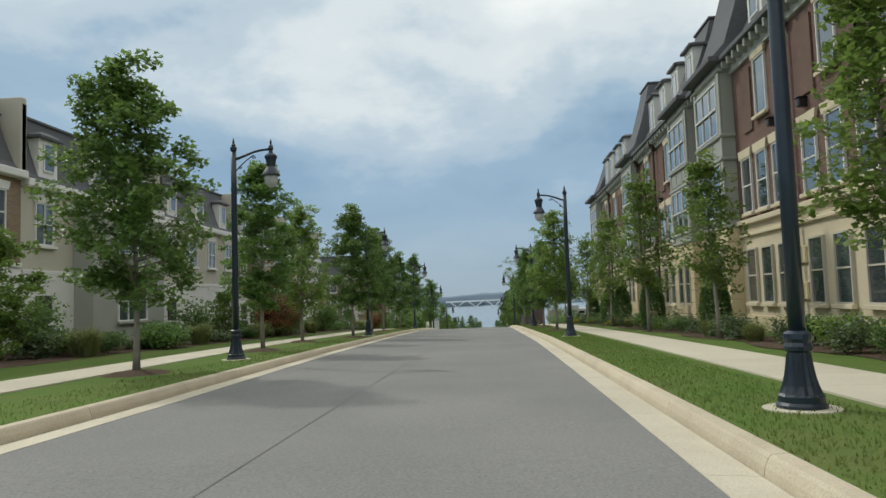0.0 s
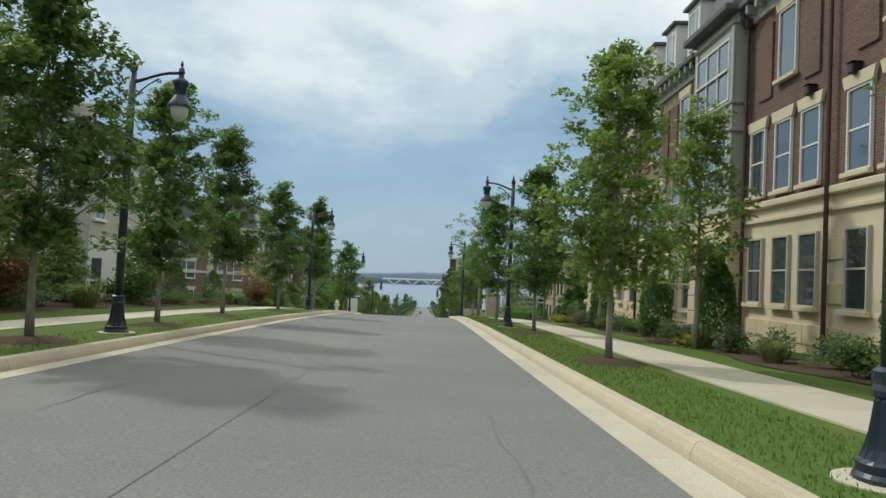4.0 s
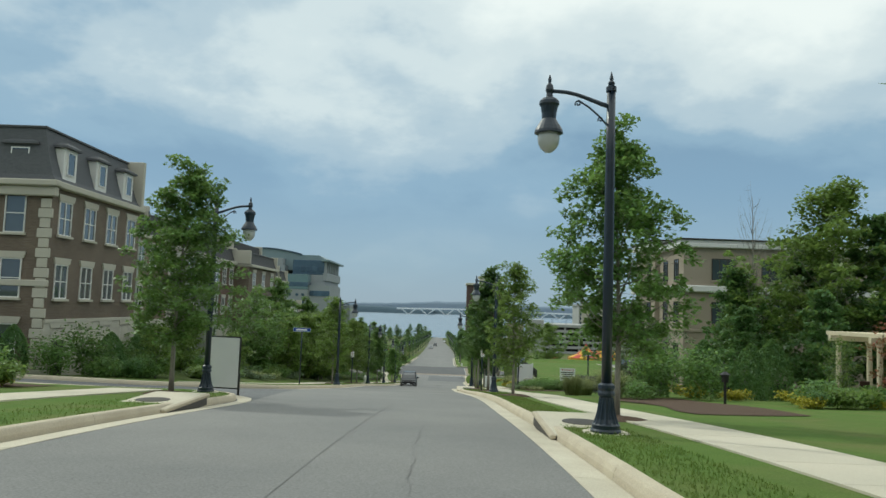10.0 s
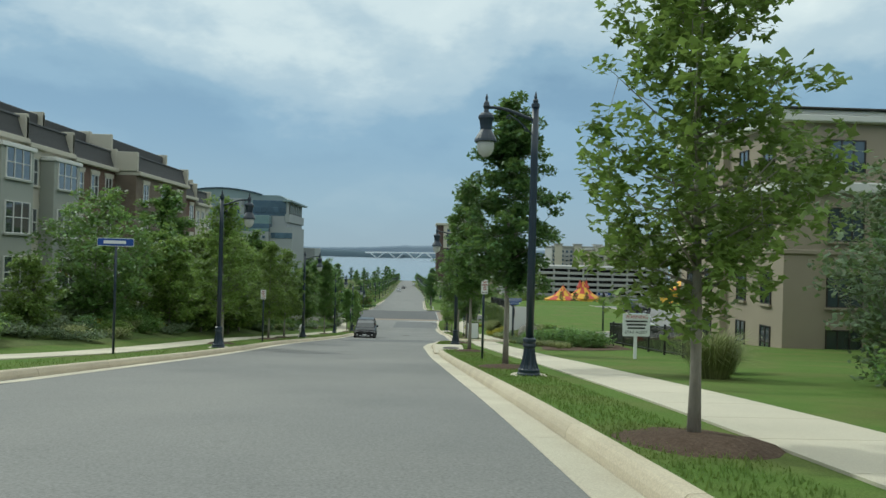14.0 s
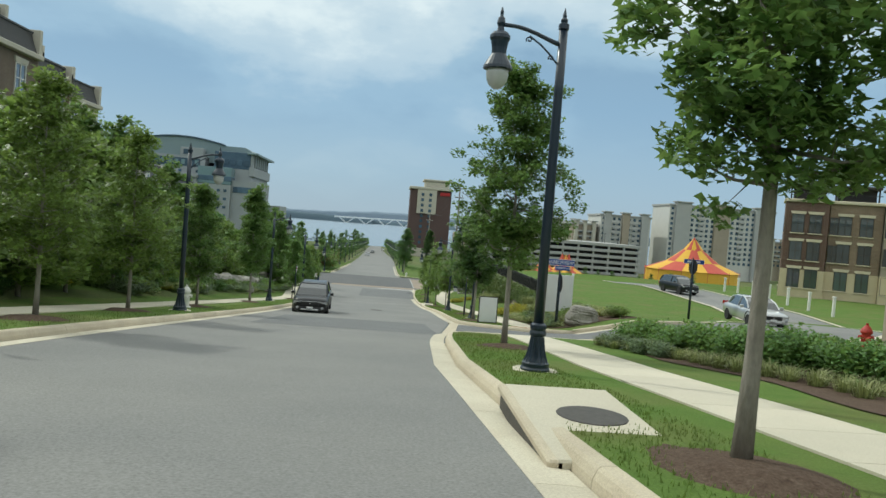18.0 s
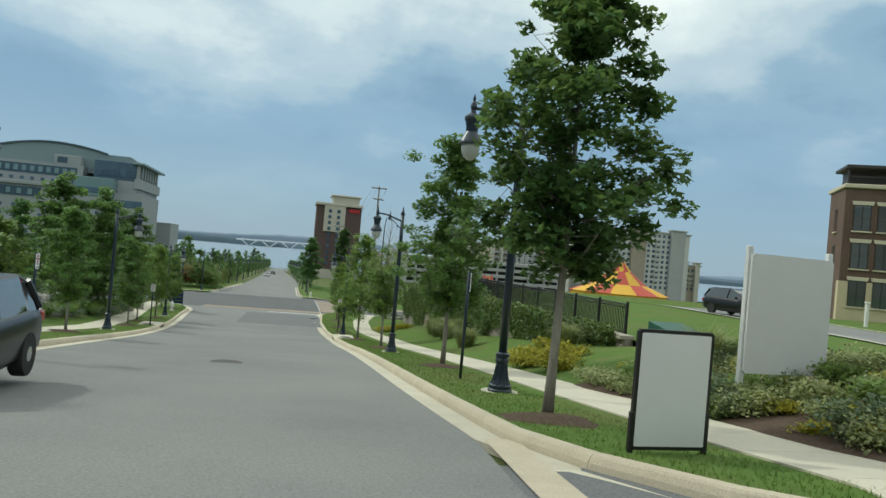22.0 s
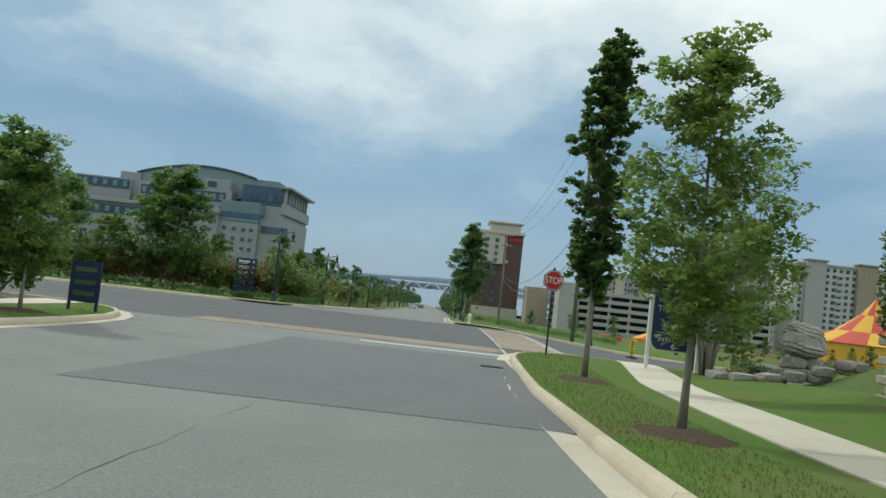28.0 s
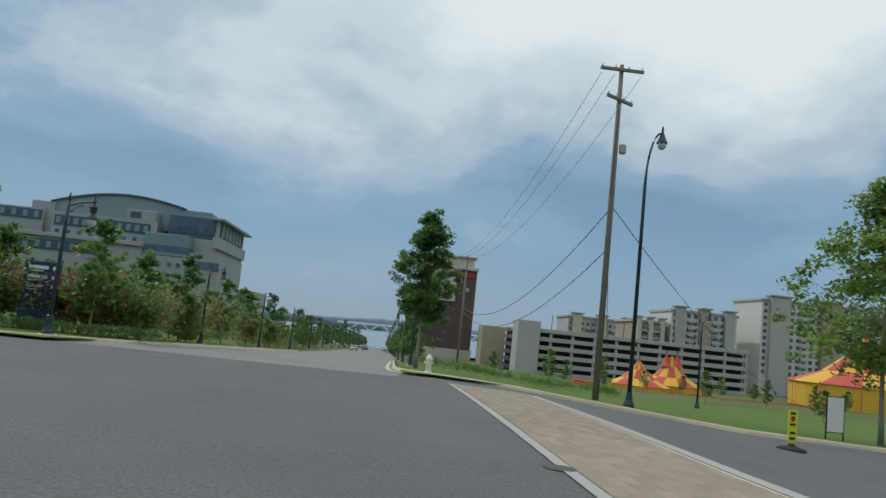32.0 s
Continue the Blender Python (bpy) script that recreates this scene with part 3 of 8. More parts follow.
def lay(line, length=3.05):
    """Cuts a line into lengths, with the points between."""
    out, run, left = [], [line[0]], length
    for a, b in zip(line, line[1:]):
        a = Vector(a)
        b = Vector(b)
        while (b - a).length > left:
            a = a + (b - a).normalized() * left
            run.append(tuple(a))
            out.append(run)
            run, left = [tuple(a)], length
        left -= (b - a).length
        run.append(tuple(b))
    return out + [run]


def build_kerbs():
    top = [(0.0, -0.1), (0.02, 0.06), (0.05, 0.125), (0.075, 0.15), (0.20, 0.155), (0.22, 0.14), (0.22, -0.1)]
    pan = [(-0.42, -0.1), (-0.42, 0.006), (-0.2, 0.002), (-0.004, -0.01), (-0.004, -0.1)]
    for name, line in KERBS.items():
        kerb = structure("kerb_" + name, Mesh().tube([(line[0][0], line[0][1], -30), (line[0][0], line[0][1], -29.9)], 0.01, 3), "kerb",
                         "tan concrete kerb with a rounded top and a pale gutter", "kerb")
        pieces = lay(line)
        far = "far" in name
        for run in pieces:
            if far and len(run) < 2:
                continue
            a, b = Vector(run[0]), Vector(run[-1])
            if (b - a).length < 0.3 or max(abs(a.x), abs(b.x)) > 34:
                continue
            cut = [tuple(a + (Vector(run[1]) - a) * (0.012 / max(0.1, (Vector(run[1]) - a).length)))] + run[1:]
            part("kerbstone", swept(cut, top), "kerb", kerb)
            part("gutter_slab", swept(cut, pan), "gutter", kerb)


def sheet(xs, ys, dz, height=S):
    m = Mesh()
    nx = len(xs)
    m.add([(x, y, height(x, y) + dz) for y in ys for x in xs],
          [(j * nx + i, j * nx + i + 1, (j + 1) * nx + i + 1, (j + 1) * nx + i) for j in range(len(ys) - 1) for i in range(nx - 1)])
    return m


def strip(inner, outer, ys, dz, n=6, power=1.0):
    """Land between two lines x(y), with n cells across."""
    m = Mesh()
    rows = []
    for y in ys:
        a, b = inner(y), outer(y)
        rows += [(x, y, S(x, y) + dz) for x in (a + (b - a) * (k / n) ** power for k in range(n + 1))]
    w = n + 1
    m.add(rows, [(j * w + i, j * w + i + 1, (j + 1) * w + i + 1, (j + 1) * w + i) for j in range(len(ys) - 1) for i in range(n)])
    return m


def edge_of(name, side, back=0.2):
    """x of a kerb's back at y, along its run beside the main street and its corners."""
    line = KERBS[name]
    pts = sorted((y, x) for x, y in line if abs(x) < 20 and not (name == "right_lower" and x > 8.9) and not (name == "right_upper" and x > 2.75))
    ys, xs = [p[0] for p in pts], [p[1] for p in pts]
    return lambda y: float(np.interp(y, ys, xs)) + side * back


def span(a, b, step):
    return list(np.linspace(a, b, max(2, int(abs(b - a) / step) + 1)))


def ground_height(x, y):
    if y > 738:
        return -36 - ramp(y, 738, 900) * 4
    return S(x, y) - 0.12


XS = [-4000, -1500, -500, -200, -90, -60, -45, -35, -28, -24, -20, -17, -14, -12, -9, -6, -3, 0, 3, 6, 8, 10, 11.0, 11.12, 13, 16, 20, 26, 35, 45, 60, 90, 150, 250, 500, 1500, 4000]
YS = [-3000, -500, -150] + span(-60, 262, 3) + span(270, 740, 12) + [760, 800, 900, 1500, 4900]
ground = structure("ground", sheet(XS, YS, 0, ground_height), "ground", "rough grass land that falls in a long slope to the river", "ground")
ASPHALT_YS = span(-60, 226, 2.0)


def main_left(y):
    return float(np.interp(y, LEFT_KERB[0] + LEFT_KERB_2[0] + [226], LEFT_KERB[1] + LEFT_KERB_2[1] + [-9.8])) + 0.40 if y < 240 else FAR_LEFT


def main_right(y):
    return float(np.interp(y, RIGHT_KERB[0] + RIGHT_KERB_2[0] + [226], RIGHT_KERB[1] + RIGHT_KERB_2[1] + [3.4])) - 0.40 if y < 240 else FAR_RIGHT


road = structure("road", strip(main_left, main_right, ASPHALT_YS, 0.0), "asphalt", "worn grey asphalt street that runs downhill to the river", "road")
structure("road_beyond", strip(lambda y: FAR_LEFT - 0.1 - ramp(y, 330, 700) * 4, lambda y: FAR_RIGHT + 0.1 - ramp(y, 330, 700) * 8, span(251.5, 738, 6), 0.0), "asphalt", "grey asphalt street running on down to the water", "road")
structure("road_crossing", sheet([-90, -60, -40, -24, -14, -8, -3, 0] + span(2, 17, 1.0) + [20, 26, 34, 45, 60, 90], span(225, 255, 1.5), -0.006), "asphalt_cross", "wide grey asphalt cross street", "road")
SIDE = [(-0.4, 142.8), (4, 142.8), (8, 142.9), (13, 144.2), (18, 147.5), (23, 153), (27, 161), (29.5, 172), (31, 190), (32, 226)]


def along(line, offset_a, offset_b, dz, mat, name, label, category):
    m = Mesh()
    fine = []
    for a, b in zip(line, line[1:]):
        n = max(1, int(math.hypot(b[0] - a[0], b[1] - a[1]) / 1.5))
        fine += [(a[0] + (b[0] - a[0]) * k / n, a[1] + (b[1] - a[1]) * k / n) for k in range(n)]
    fine.append(line[-1])
    rows = []
    for i, (x, y) in enumerate(fine):
        ax, ay = fine[max(i - 1, 0)]
        bx, by = fine[min(i + 1, len(fine) - 1)]
        d = math.hypot(bx - ax, by - ay)
        nx, ny = (by - ay) / d, -(bx - ax) / d
        for k in range(5):
            o = offset_a + (offset_b - offset_a) * k / 4
            px, py = x + nx * o, y + ny * o
            rows.append((px, py, S(px, py) + (dz if dz < 0.1 else dz - 0.17 * (1 - min(1.0, i / 4)))))
    m.add(rows, [(j * 5 + i, j * 5 + i + 1, (j + 1) * 5 + i + 1, (j + 1) * 5 + i) for j in range(len(fine) - 1) for i in range(4)])
    return structure(name, m, mat, label, category)


along(SIDE[:4], -8.0, 8.0, -0.008, "asphalt_dark", "road_side_right", "darker asphalt mouth of a side street", "road")
along(SIDE[3:], -3.4, 3.4, 0.165, "asphalt", "road_side_upper", "grey side street that curves away past a lawn", "road")
along(SIDE[3:], 3.4, 3.75, 0.21, "gutter", "kerb_side_outer", "pale kerb of a side street", "kerb")
along(SIDE[3:], -3.75, -3.4, 0.21, "gutter", "kerb_side_inner", "pale kerb of a side street", "kerb")
structure("road_side_left", sheet(span(-60, -5.0, 4), span(87, 105, 1.5), -0.008), "asphalt_dark", "darker asphalt side street", "road")


def road_patch(name, x0, x1, y0, y1, mat, dz, label, skew=0.0):
    m = Mesh()
    n = max(2, int((y1 - y0) / 2) + 1)
    ys = np.linspace(y0, y1, n)
    xs = (x0, (x0 + x1) / 2, x1)
    m.add([(x + skew * (y - y0), y, S(x, y) + dz) for y in ys for x in xs], [(j * 3 + i, j * 3 + i + 1, (j + 1) * 3 + i + 1, (j + 1) * 3 + i) for j in range(n - 1) for i in range(2)])
    return structure(name, m, mat, label, "road")


road_patch("road_patch_1", -4.4, 3.0, 206.5, 221.4, "asphalt_dark", 0.006, "darker rectangular patch of newer asphalt")
road_patch("road_patch_2", -5.5, 0.8, 139.0, 148.0, "asphalt_dark", 0.006, "darker rectangular patch of newer asphalt")
road_patch("stop_line", -2.2, 3.2, 223.2, 223.62, "white_line", 0.009, "worn white stop line")
road_patch("road_seam_1", -1.54, -1.522, -20, 90, "tar", 0.005, "dark seam between two asphalt lanes", -0.004)
road_patch("gutter_across", 0.86, 1.3, 139.0, 152.5, "kerb", 0.012, "pale concrete gutter across the mouth of a side street", 0.118)
for i, (y0, y1, x, skew) in enumerate(((20, 34, 0.9, -0.006), (12, 40, -3.4, -0.01), (66, 84, -0.6, -0.012), (185, 206, -1.6, 0.004))):
    wob = Mesh()
    n = int((y1 - y0) / 0.3)
    rows = []
    for k in range(n + 1):
        y = y0 + (y1 - y0) * k / n
        cx = x + skew * (y - y0) + 0.03 * math.sin(y * 0.9 + i) + 0.03 * math.sin(y * 2.7 + 2 * i) + 0.015 * math.sin(y * 7.1)
        hw = 0.005 + 0.004 * math.sin(y * 1.7 + i)
        rows += [(cx - hw, y, S(cx, y) + 0.006), (cx + hw, y, S(cx, y) + 0.006)]
    wob.add(rows, [(2 * k, 2 * k + 1, 2 * k + 3, 2 * k + 2) for k in range(n)])
    structure("road_crack_%d" % (i + 1), wob, "tar", "thin meandering crack sealed with tar", "road")

# lawns beside the street, from the kerb's back outwards
LAWNS = []
for name, side, ya, yb, far, label in (("right_upper", 1, -60, 139.6, 9.0, "mown grass verge and lawn"), ("right_lower", 1, 146.6, 227.3, 11.0, "mown grass verge and lawn below an ivy wall"),
                                       ("left_upper", -1, -60, 92.4, -13.0, "mown grass verge and lawn"), ("left_lower", -1, 99.6, 225.6, -13.0, "mown grass verge and lawn")):
    fn = edge_of(name, side)
    LAWNS.append((fn, side, ya, yb))
    ys = span(ya, yb, 1.5)
    structure("lawn_" + name, strip(fn, lambda y, far=far: far, ys, 0.145, 8, 1.5), "lawn", label, "lawn")
structure("lawn_far_right", sheet([1.6] + span(3, 17, 1) + [20, 24, 32, 45, 60, 90], span(254.4, 262, 1) + span(270, 330, 10), 0.12), "lawn", "grass beyond the cross street", "lawn")
structure("lawn_far_left", sheet([-90, -40, -28, -20, -14, -11.6], span(251, 262, 2) + span(270, 330, 10), 0.12), "lawn", "grass beyond the cross street", "lawn")
structure("lawn_outer_right", sheet([9.0, 11, 14, 18, 24, 32, 44], span(-60, 138, 3), 0.14), "lawn", "mown grass of a small park", "lawn")
structure("lawn_outer_left_1", sheet([-40, -30, -24, -19, -16, -13.0], span(-60, 92, 3), 0.14), "lawn", "mown grass in front of houses", "lawn")
structure("lawn_outer_left_2", sheet([-40, -30, -24, -19, -16, -13.0], span(100, 222, 2.5), 0.14), "lawn", "mown grass bank in front of houses", "lawn")
structure("lawn_terrace", sheet([11.12, 13, 16, 20, 26, 33, 40, 50, 75], span(150.2, 213, 3), 0.14), "lawn", "grass terrace above an ivy wall", "lawn")
build_kerbs()


def pavement(name, x_of, ya, yb, width, label):
    """A pavement of single concrete slabs with open joints."""
    base = structure("pavement_" + name, strip(x_of, lambda y: x_of(y) + width, span(ya, yb, 2.0), 0.15, 2), "kerb", label, "pavement")
    y = ya
    while y < yb - 0.5:
        top = min(y + 1.52, yb)
        m = Mesh()
        low = [(x_of(v) + o, v) for v, o in ((y + 0.006, 0.0), (y + 0.006, width), (top - 0.006, width), (top - 0.006, 0.0))]
        m.loft([[(px, py, S(px, py) + 0.13) for px, py in low], [(px, py, S(px, py) + 0.172) for px, py in low]])
        part("paving_slab", m, "walk", base)
        y += 1.52


pavement("right_upper", lambda y: float(np.interp(y, [-60, 30, 45, 60, 80, 94, 112, 128, 137], [4.5, 4.4, 4.3, 4.2, 3.4, 2.75, 3.0, 2.6, 3.0])), -30, 139.5, 1.55, "pale concrete pavement between verge and lawn")
pavement("right_lower", lambda y: float(np.interp(y, [148, 152, 160, 190, 205, 216, 226], [5.2, 5.2, 5.3, 5.6, 5.4, 6.2, 8.0])), 148.2, 226.6, 1.5, "pale concrete pavement between verge and lawn")
pavement("left_upper", lambda y: float(np.interp(y, [-30, 13, 30, 40, 60, 90], [-8.7, -8.9, -9.9, -9.9, -10.2, -10.4])), -20, 91, 1.5, "pale concrete pavement between verge and planting")
pavement("left_lower", lambda y: float(np.interp(y, [101, 112, 130, 150, 170, 185, 200, 215, 224], [-12.5, -10.6, -10.9, -11.3, -10.2, -10.9, -12.6, -14.2, -14.6])), 101.5, 224.5, 1.5, "pale concrete pavement between verge and planted bank")


def paver_strip(name, x0, x1, y0, y1, along, label):
    """A crosswalk of brick pavers, each its own piece near the middle, the rest joined."""
    base = structure("crosswalk_" + name, sheet(span(x0, x1, 3), span(y0, y1, 2), 0.004), "kerb", label, "crosswalk")
    rest = Mesh()
    one = None
    count = 0
    pw, pd = (0.42, 0.2) if along else (0.2, 0.42)
    ny, nx = int((y1 - y0) / (pd + 0.01)), int((x1 - x0) / (pw + 0.01))
    for j in range(ny):
        for i in range(nx):
            x = x0 + i * (pw + 0.01) + ((pw / 2) if (j % 2 and along) else 0)
            y = y0 + j * (pd + 0.01) + ((pd / 2) if (i % 2 and not along) else 0)
            if x + pw > x1 or y + pd > y1:
                continue
            z = S(x, y) + 0.014
            if count < 300 and -1 < x < 6 and 224 < y < 236:
                if one is None:
                    one = normals_out(Mesh().box(0, pw, 0, pd, -0.02, 0, 0.006).made("paver", "paver"))
                part("paver", one, None, base, at=(x, y, z))
                count += 1
            else:
                rest.add([(x, y, z), (x + pw, y, z), (x + pw, y + pd, z), (x, y + pd, z), (x, y, z - 0.02), (x + pw, y, z - 0.02), (x + pw, y + pd, z - 0.02), (x, y + pd, z - 0.02)],
                         [(0, 1, 2, 3), (0, 4, 5, 1), (1, 5, 6, 2), (2, 6, 7, 3), (3, 7, 4, 0)])
    part("paver_field", rest, "paver", base, kind="stuff")


paver_strip("near", -9.2, 3.4, 224.9, 227.3, True, "crosswalk of tan brick pavers across the street")
paver_strip("right", 3.5, 6.2, 228.0, 250.0, False, "crosswalk of tan brick pavers across the side arm")
road_patch("crosswalk_band_1", 6.22, 6.62, 228, 250, "concrete", 0.010, "pale concrete band beside brick pavers")
road_patch("crosswalk_band_2", 3.3, 3.48, 228, 250, "concrete", 0.010, "narrow concrete band beside brick pavers")
structure("water", Mesh().add([(-4500, 737, -28.3), (4500, 737, -28.3), (4500, 4950, -28.3), (-4500, 4950, -28.3)], [(0, 1, 2, 3)]), "water", "wide grey-blue river", "water")

ramp_slab = Mesh().loft([[(x, y, S(x, y) + dz) for x, y in ((4.75, 148.1), (5.95, 147.15), (7.0, 148.3), (5.2, 149.4))] for dz in (0.1, 0.168)])
structure("pavement_ramp", ramp_slab, "walk", "pale concrete kerb ramp at a corner", "pavement")
pad = Mesh().loft([[(x, y, S(x, y) + dz) for x, y in ((4.85, 148.12), (5.9, 147.28), (6.22, 147.66), (5.16, 148.52))] for dz in (0.15, 0.178)])
structure("tactile_paving", pad, "tactile", "brick-red tactile paving on a kerb ramp", "paving")
corner = Mesh()
xs = span(11.3, 15.8, 0.45)
rows = []
for x in xs:
    ya = 147.2 + (x - 12) * (0.69 if x > 12 else 0.27) + 0.22
    rows += [(x, ya + (150.6 - ya) * k / 3, S(x, ya + (150.6 - ya) * k / 3) + 0.143) for k in range(4)]
corner.add(rows, [(i * 4 + k, i * 4 + 4 + k, i * 4 + 5 + k, i * 4 + 1 + k) for i in range(len(xs) - 1) for k in range(3)])
structure("lawn_corner", corner, "lawn", "mown grass at a street corner", "lawn")
road_patch("road_corner_1", 2.3, 4.8, 220.5, 225.3, "asphalt", -0.014, "worn asphalt at the street corner")
road_patch("road_corner_2", -12.5, -9.0, 216.5, 225.3, "asphalt", -0.014, "worn asphalt at the street corner")
# ---- street furniture ----
LAMP_H = 5.5


def street_lamp(at, turn):
    """A cast-iron lamp with a fluted base, a collar, an arm with a scroll, and a bell-shaped lantern."""
    ob = thing("street_lamp", "dark blue cast-iron street lamp with bell lantern on a side arm", "street lamp", group="street lamps")
    foot = ((0.245, 0, 0), (0.245, 0.05, 0), (0.225, 0.08, 0), (0.225, 0.14, 0), (0.195, 0.165, 0.05), (0.165, 0.24, 0.07), (0.14, 0.34, 0.07), (0.122, 0.46, 0.07), (0.112, 0.56, 0.05), (0.108, 0.58, 0))
    base = Mesh().loft([[(r * (1 + d * (-1) ** i) * math.cos(math.pi * i / 14), r * (1 + d * (-1) ** i) * math.sin(math.pi * i / 14), z) for i in range(28)] for r, z, d in foot])
    part("base", base, "metal", ob, smooth=False)
    part("collar", Mesh().lathe([(0.11, 0.58), (0.135, 0.60), (0.14, 0.64), (0.125, 0.68), (0.14, 0.72), (0.135, 0.77), (0.095, 0.80)], 16), "metal", ob)
    part("pole", Mesh().lathe([(0.086, 0.80), (0.084, 2.5), (0.076, 4.6), (0.072, 5.62)], 14), "metal", ob, smooth=True)
    part("finial", Mesh().lathe([(0.088, 5.62), (0.088, 5.70), (0.05, 5.72), (0.06, 5.77), (0.03, 5.81), (0.035, 5.84), (0.006, 5.96)], 12), "metal", ob)
    arm = [(0, 0, 5.36)] + [(1.0 * t, 0, 5.36 + 0.24 * math.sin(t * 1.75) ** 1.3) for t in (0.15, 0.3, 0.45, 0.6, 0.75, 0.9)] + [(1.03, 0, 5.60)]
    part("arm", Mesh().tube(arm, [0.042, 0.04, 0.036, 0.034, 0.034, 0.034, 0.034, 0.036], 8), "metal", ob, smooth=True)
    for cx, cz, rr in ((0.17, 5.14, 0.045), (0.55, 5.40, 0.05)):
        curl = [(cx + rr * (1 - t / 9) * math.cos(t), 0, cz + rr * (1 - t / 9) * math.sin(t)) for t in np.linspace(-0.6, 6.6, 16)]
        part("scroll", Mesh().tube([tuple(map(float, p)) for p in curl], 0.013, 6), "metal", ob, smooth=True)
    part("brace", Mesh().tube([(0.07, 0, 5.06), (0.2, 0, 5.2), (0.36, 0, 5.34), (0.55, 0, 5.46)], 0.016, 6), "metal", ob, smooth=True)
    lantern = part("lantern", Mesh().lathe([(0.008, 5.88), (0.03, 5.80), (0.025, 5.74), (0.055, 5.70), (0.07, 5.62), (0.05, 5.56), (0.06, 5.50), (0.12, 5.47), (0.165, 5.42), (0.168, 5.37), (0.145, 5.33), (0.125, 5.22), (0.12, 5.12), (0.15, 5.07), (0.20, 4.99), (0.235, 4.92), (0.24, 4.88), (0.21, 4.87)], 18, (1.03, 0, 0)), "metal", ob)
    part("globe", Mesh().lathe([(0.18, 4.88), (0.185, 4.80), (0.17, 4.70), (0.13, 4.62), (0.055, 4.56), (0.01, 4.553)], 16, (1.03, 0, 0)), "globe", lantern, "milky glass bowl", smooth=True)
    part("footing", Mesh().lathe([(0.38, -0.12), (0.38, 0.015), (0.36, 0.02)], 16), "walk", ob, "round concrete footing")
    ob.matrix_basis = pose(*at, 0, 0, turn)
    return ob


def on_land(x, y, lift=0.145):
    return (x, y, S(x, y) + lift)


RIGHT_LAMPS = [(3.65, 9.3), (3.35, 30.3), (3.0, 53.5), (2.22, 81.0), (1.95, 106.1), (1.45, 126.6), (4.17, 157.6), (4.1, 172.9), (3.75, 195.4)]
LEFT_LAMPS = [(-6.4, 20.4), (-6.55, 40.7), (-7.0, 66.4), (-7.55, 90.8), (-7.9, 118.5), (-8.3, 141.0), (-8.75, 163.6), (-8.6, 181.0), (-10.15, 207.0)]
first = street_lamp(on_land(*RIGHT_LAMPS[0]), 180)
for x, y in RIGHT_LAMPS[1:]:
    copy_thing(first, pose(*on_land(x, y), 0, 0, 180 + random.uniform(-2, 2)))
for x, y in LEFT_LAMPS:
    copy_thing(first, pose(*on_land(x, y), 0, 0, random.uniform(-2, 2)))
for k in range(13):
    y = 254 + 24 * k
    copy_thing(first, pose(*on_land(-12.9 - 0.1 * k, y), 0, 0, 0))
    if 0 < k:
        copy_thing(first, pose(*on_land(3.0 - 0.35 * k, y + 4), 0, 0, 180))


def sign_post(name, at, height, label, category="sign"):
    ob = thing(name, label, category, at)
    part("post", Mesh().lathe([(0.038, -0.3), (0.038, height), (0.01, height + 0.02)], 10), "metal", ob, smooth=True)
    return ob


def lettering(text, size, mat, parent, m, label=""):
    """Raised letters as one flat mesh under a sign."""
    curve = bpy.data.curves.new("lettering", "FONT")
    curve.body, curve.size, curve.extrude = text, size, 0.002
    curve.align_x, curve.align_y = "CENTER", "CENTER"
    holder = bpy.data.objects.new("lettering_source", curve)
    scene.collection.objects.link(holder)
    me = bpy.data.meshes.new_from_object(holder.evaluated_get(bpy.context.evaluated_depsgraph_get()))
    bpy.data.objects.remove(holder)
    bpy.data.curves.remove(curve)
    me.name = "lettering"
    me.materials.clear()
    me.materials.append(M[mat])
    ob = new("lettering", me)
    ob.parent = parent
    ob.matrix_basis = m
    return tagged(ob, label)


def plate(w, h, t=0.004, r=0.02):
    """An upright plate in the xz plane that faces -y, with cut corners."""
    ring = [(-w / 2 + r, -h / 2), (w / 2 - r, -h / 2), (w / 2, -h / 2 + r), (w / 2, h / 2 - r), (w / 2 - r, h / 2), (-w / 2 + r, h / 2), (-w / 2, h / 2 - r), (-w / 2, -h / 2 + r)]
    return Mesh().loft([[(x, -t / 2, z) for x, z in ring], [(x, t / 2, z) for x, z in ring]])


def octagon(r, t):
    ring = [(r * math.cos(math.pi / 8 + k * math.pi / 4), r * math.sin(math.pi / 8 + k * math.pi / 4)) for k in range(8)]
    return Mesh().loft([[(x, -t / 2, z) for x, z in ring], [(x, t / 2, z) for x, z in ring]])


def stop_sign(at, turn, front=True):
    label = "red octagonal stop sign on a dark square-topped post" if front else "stop sign seen from its dark back on a thin post"
    ob = sign_post("stop_sign", pose(*at, 0, 0, turn), 3.32, label, "stop sign")
    part("finial", Mesh().lathe([(0.045, 3.30), (0.05, 3.36), (0.03, 3.40), (0.005, 3.42)], 10), "metal", ob)
    part("border", octagon(0.40, 0.006), "sign_white", ob, "white rim", at=(0, -0.05, 2.9))
    part("panel", octagon(0.375, 0.006), "stop_red", ob, at=(0, -0.055, 2.9))
    part("backing", octagon(0.43, 0.012), "black", ob, "black back plate", at=(0, -0.038, 2.9))
    lettering("STOP", 0.33, "sign_white", ob, pose(0, -0.061, 2.89, 90, 0, 0) @ Matrix.Diagonal((0.86, 1.15, 1, 1)))
    return ob


stop_sign(on_land(4.9, 225.1), 4)
stop_sign(on_land(15.6, 153.4), 101, False)
stop_sign(on_land(7.3, 149.3, -0.6), 88, False)


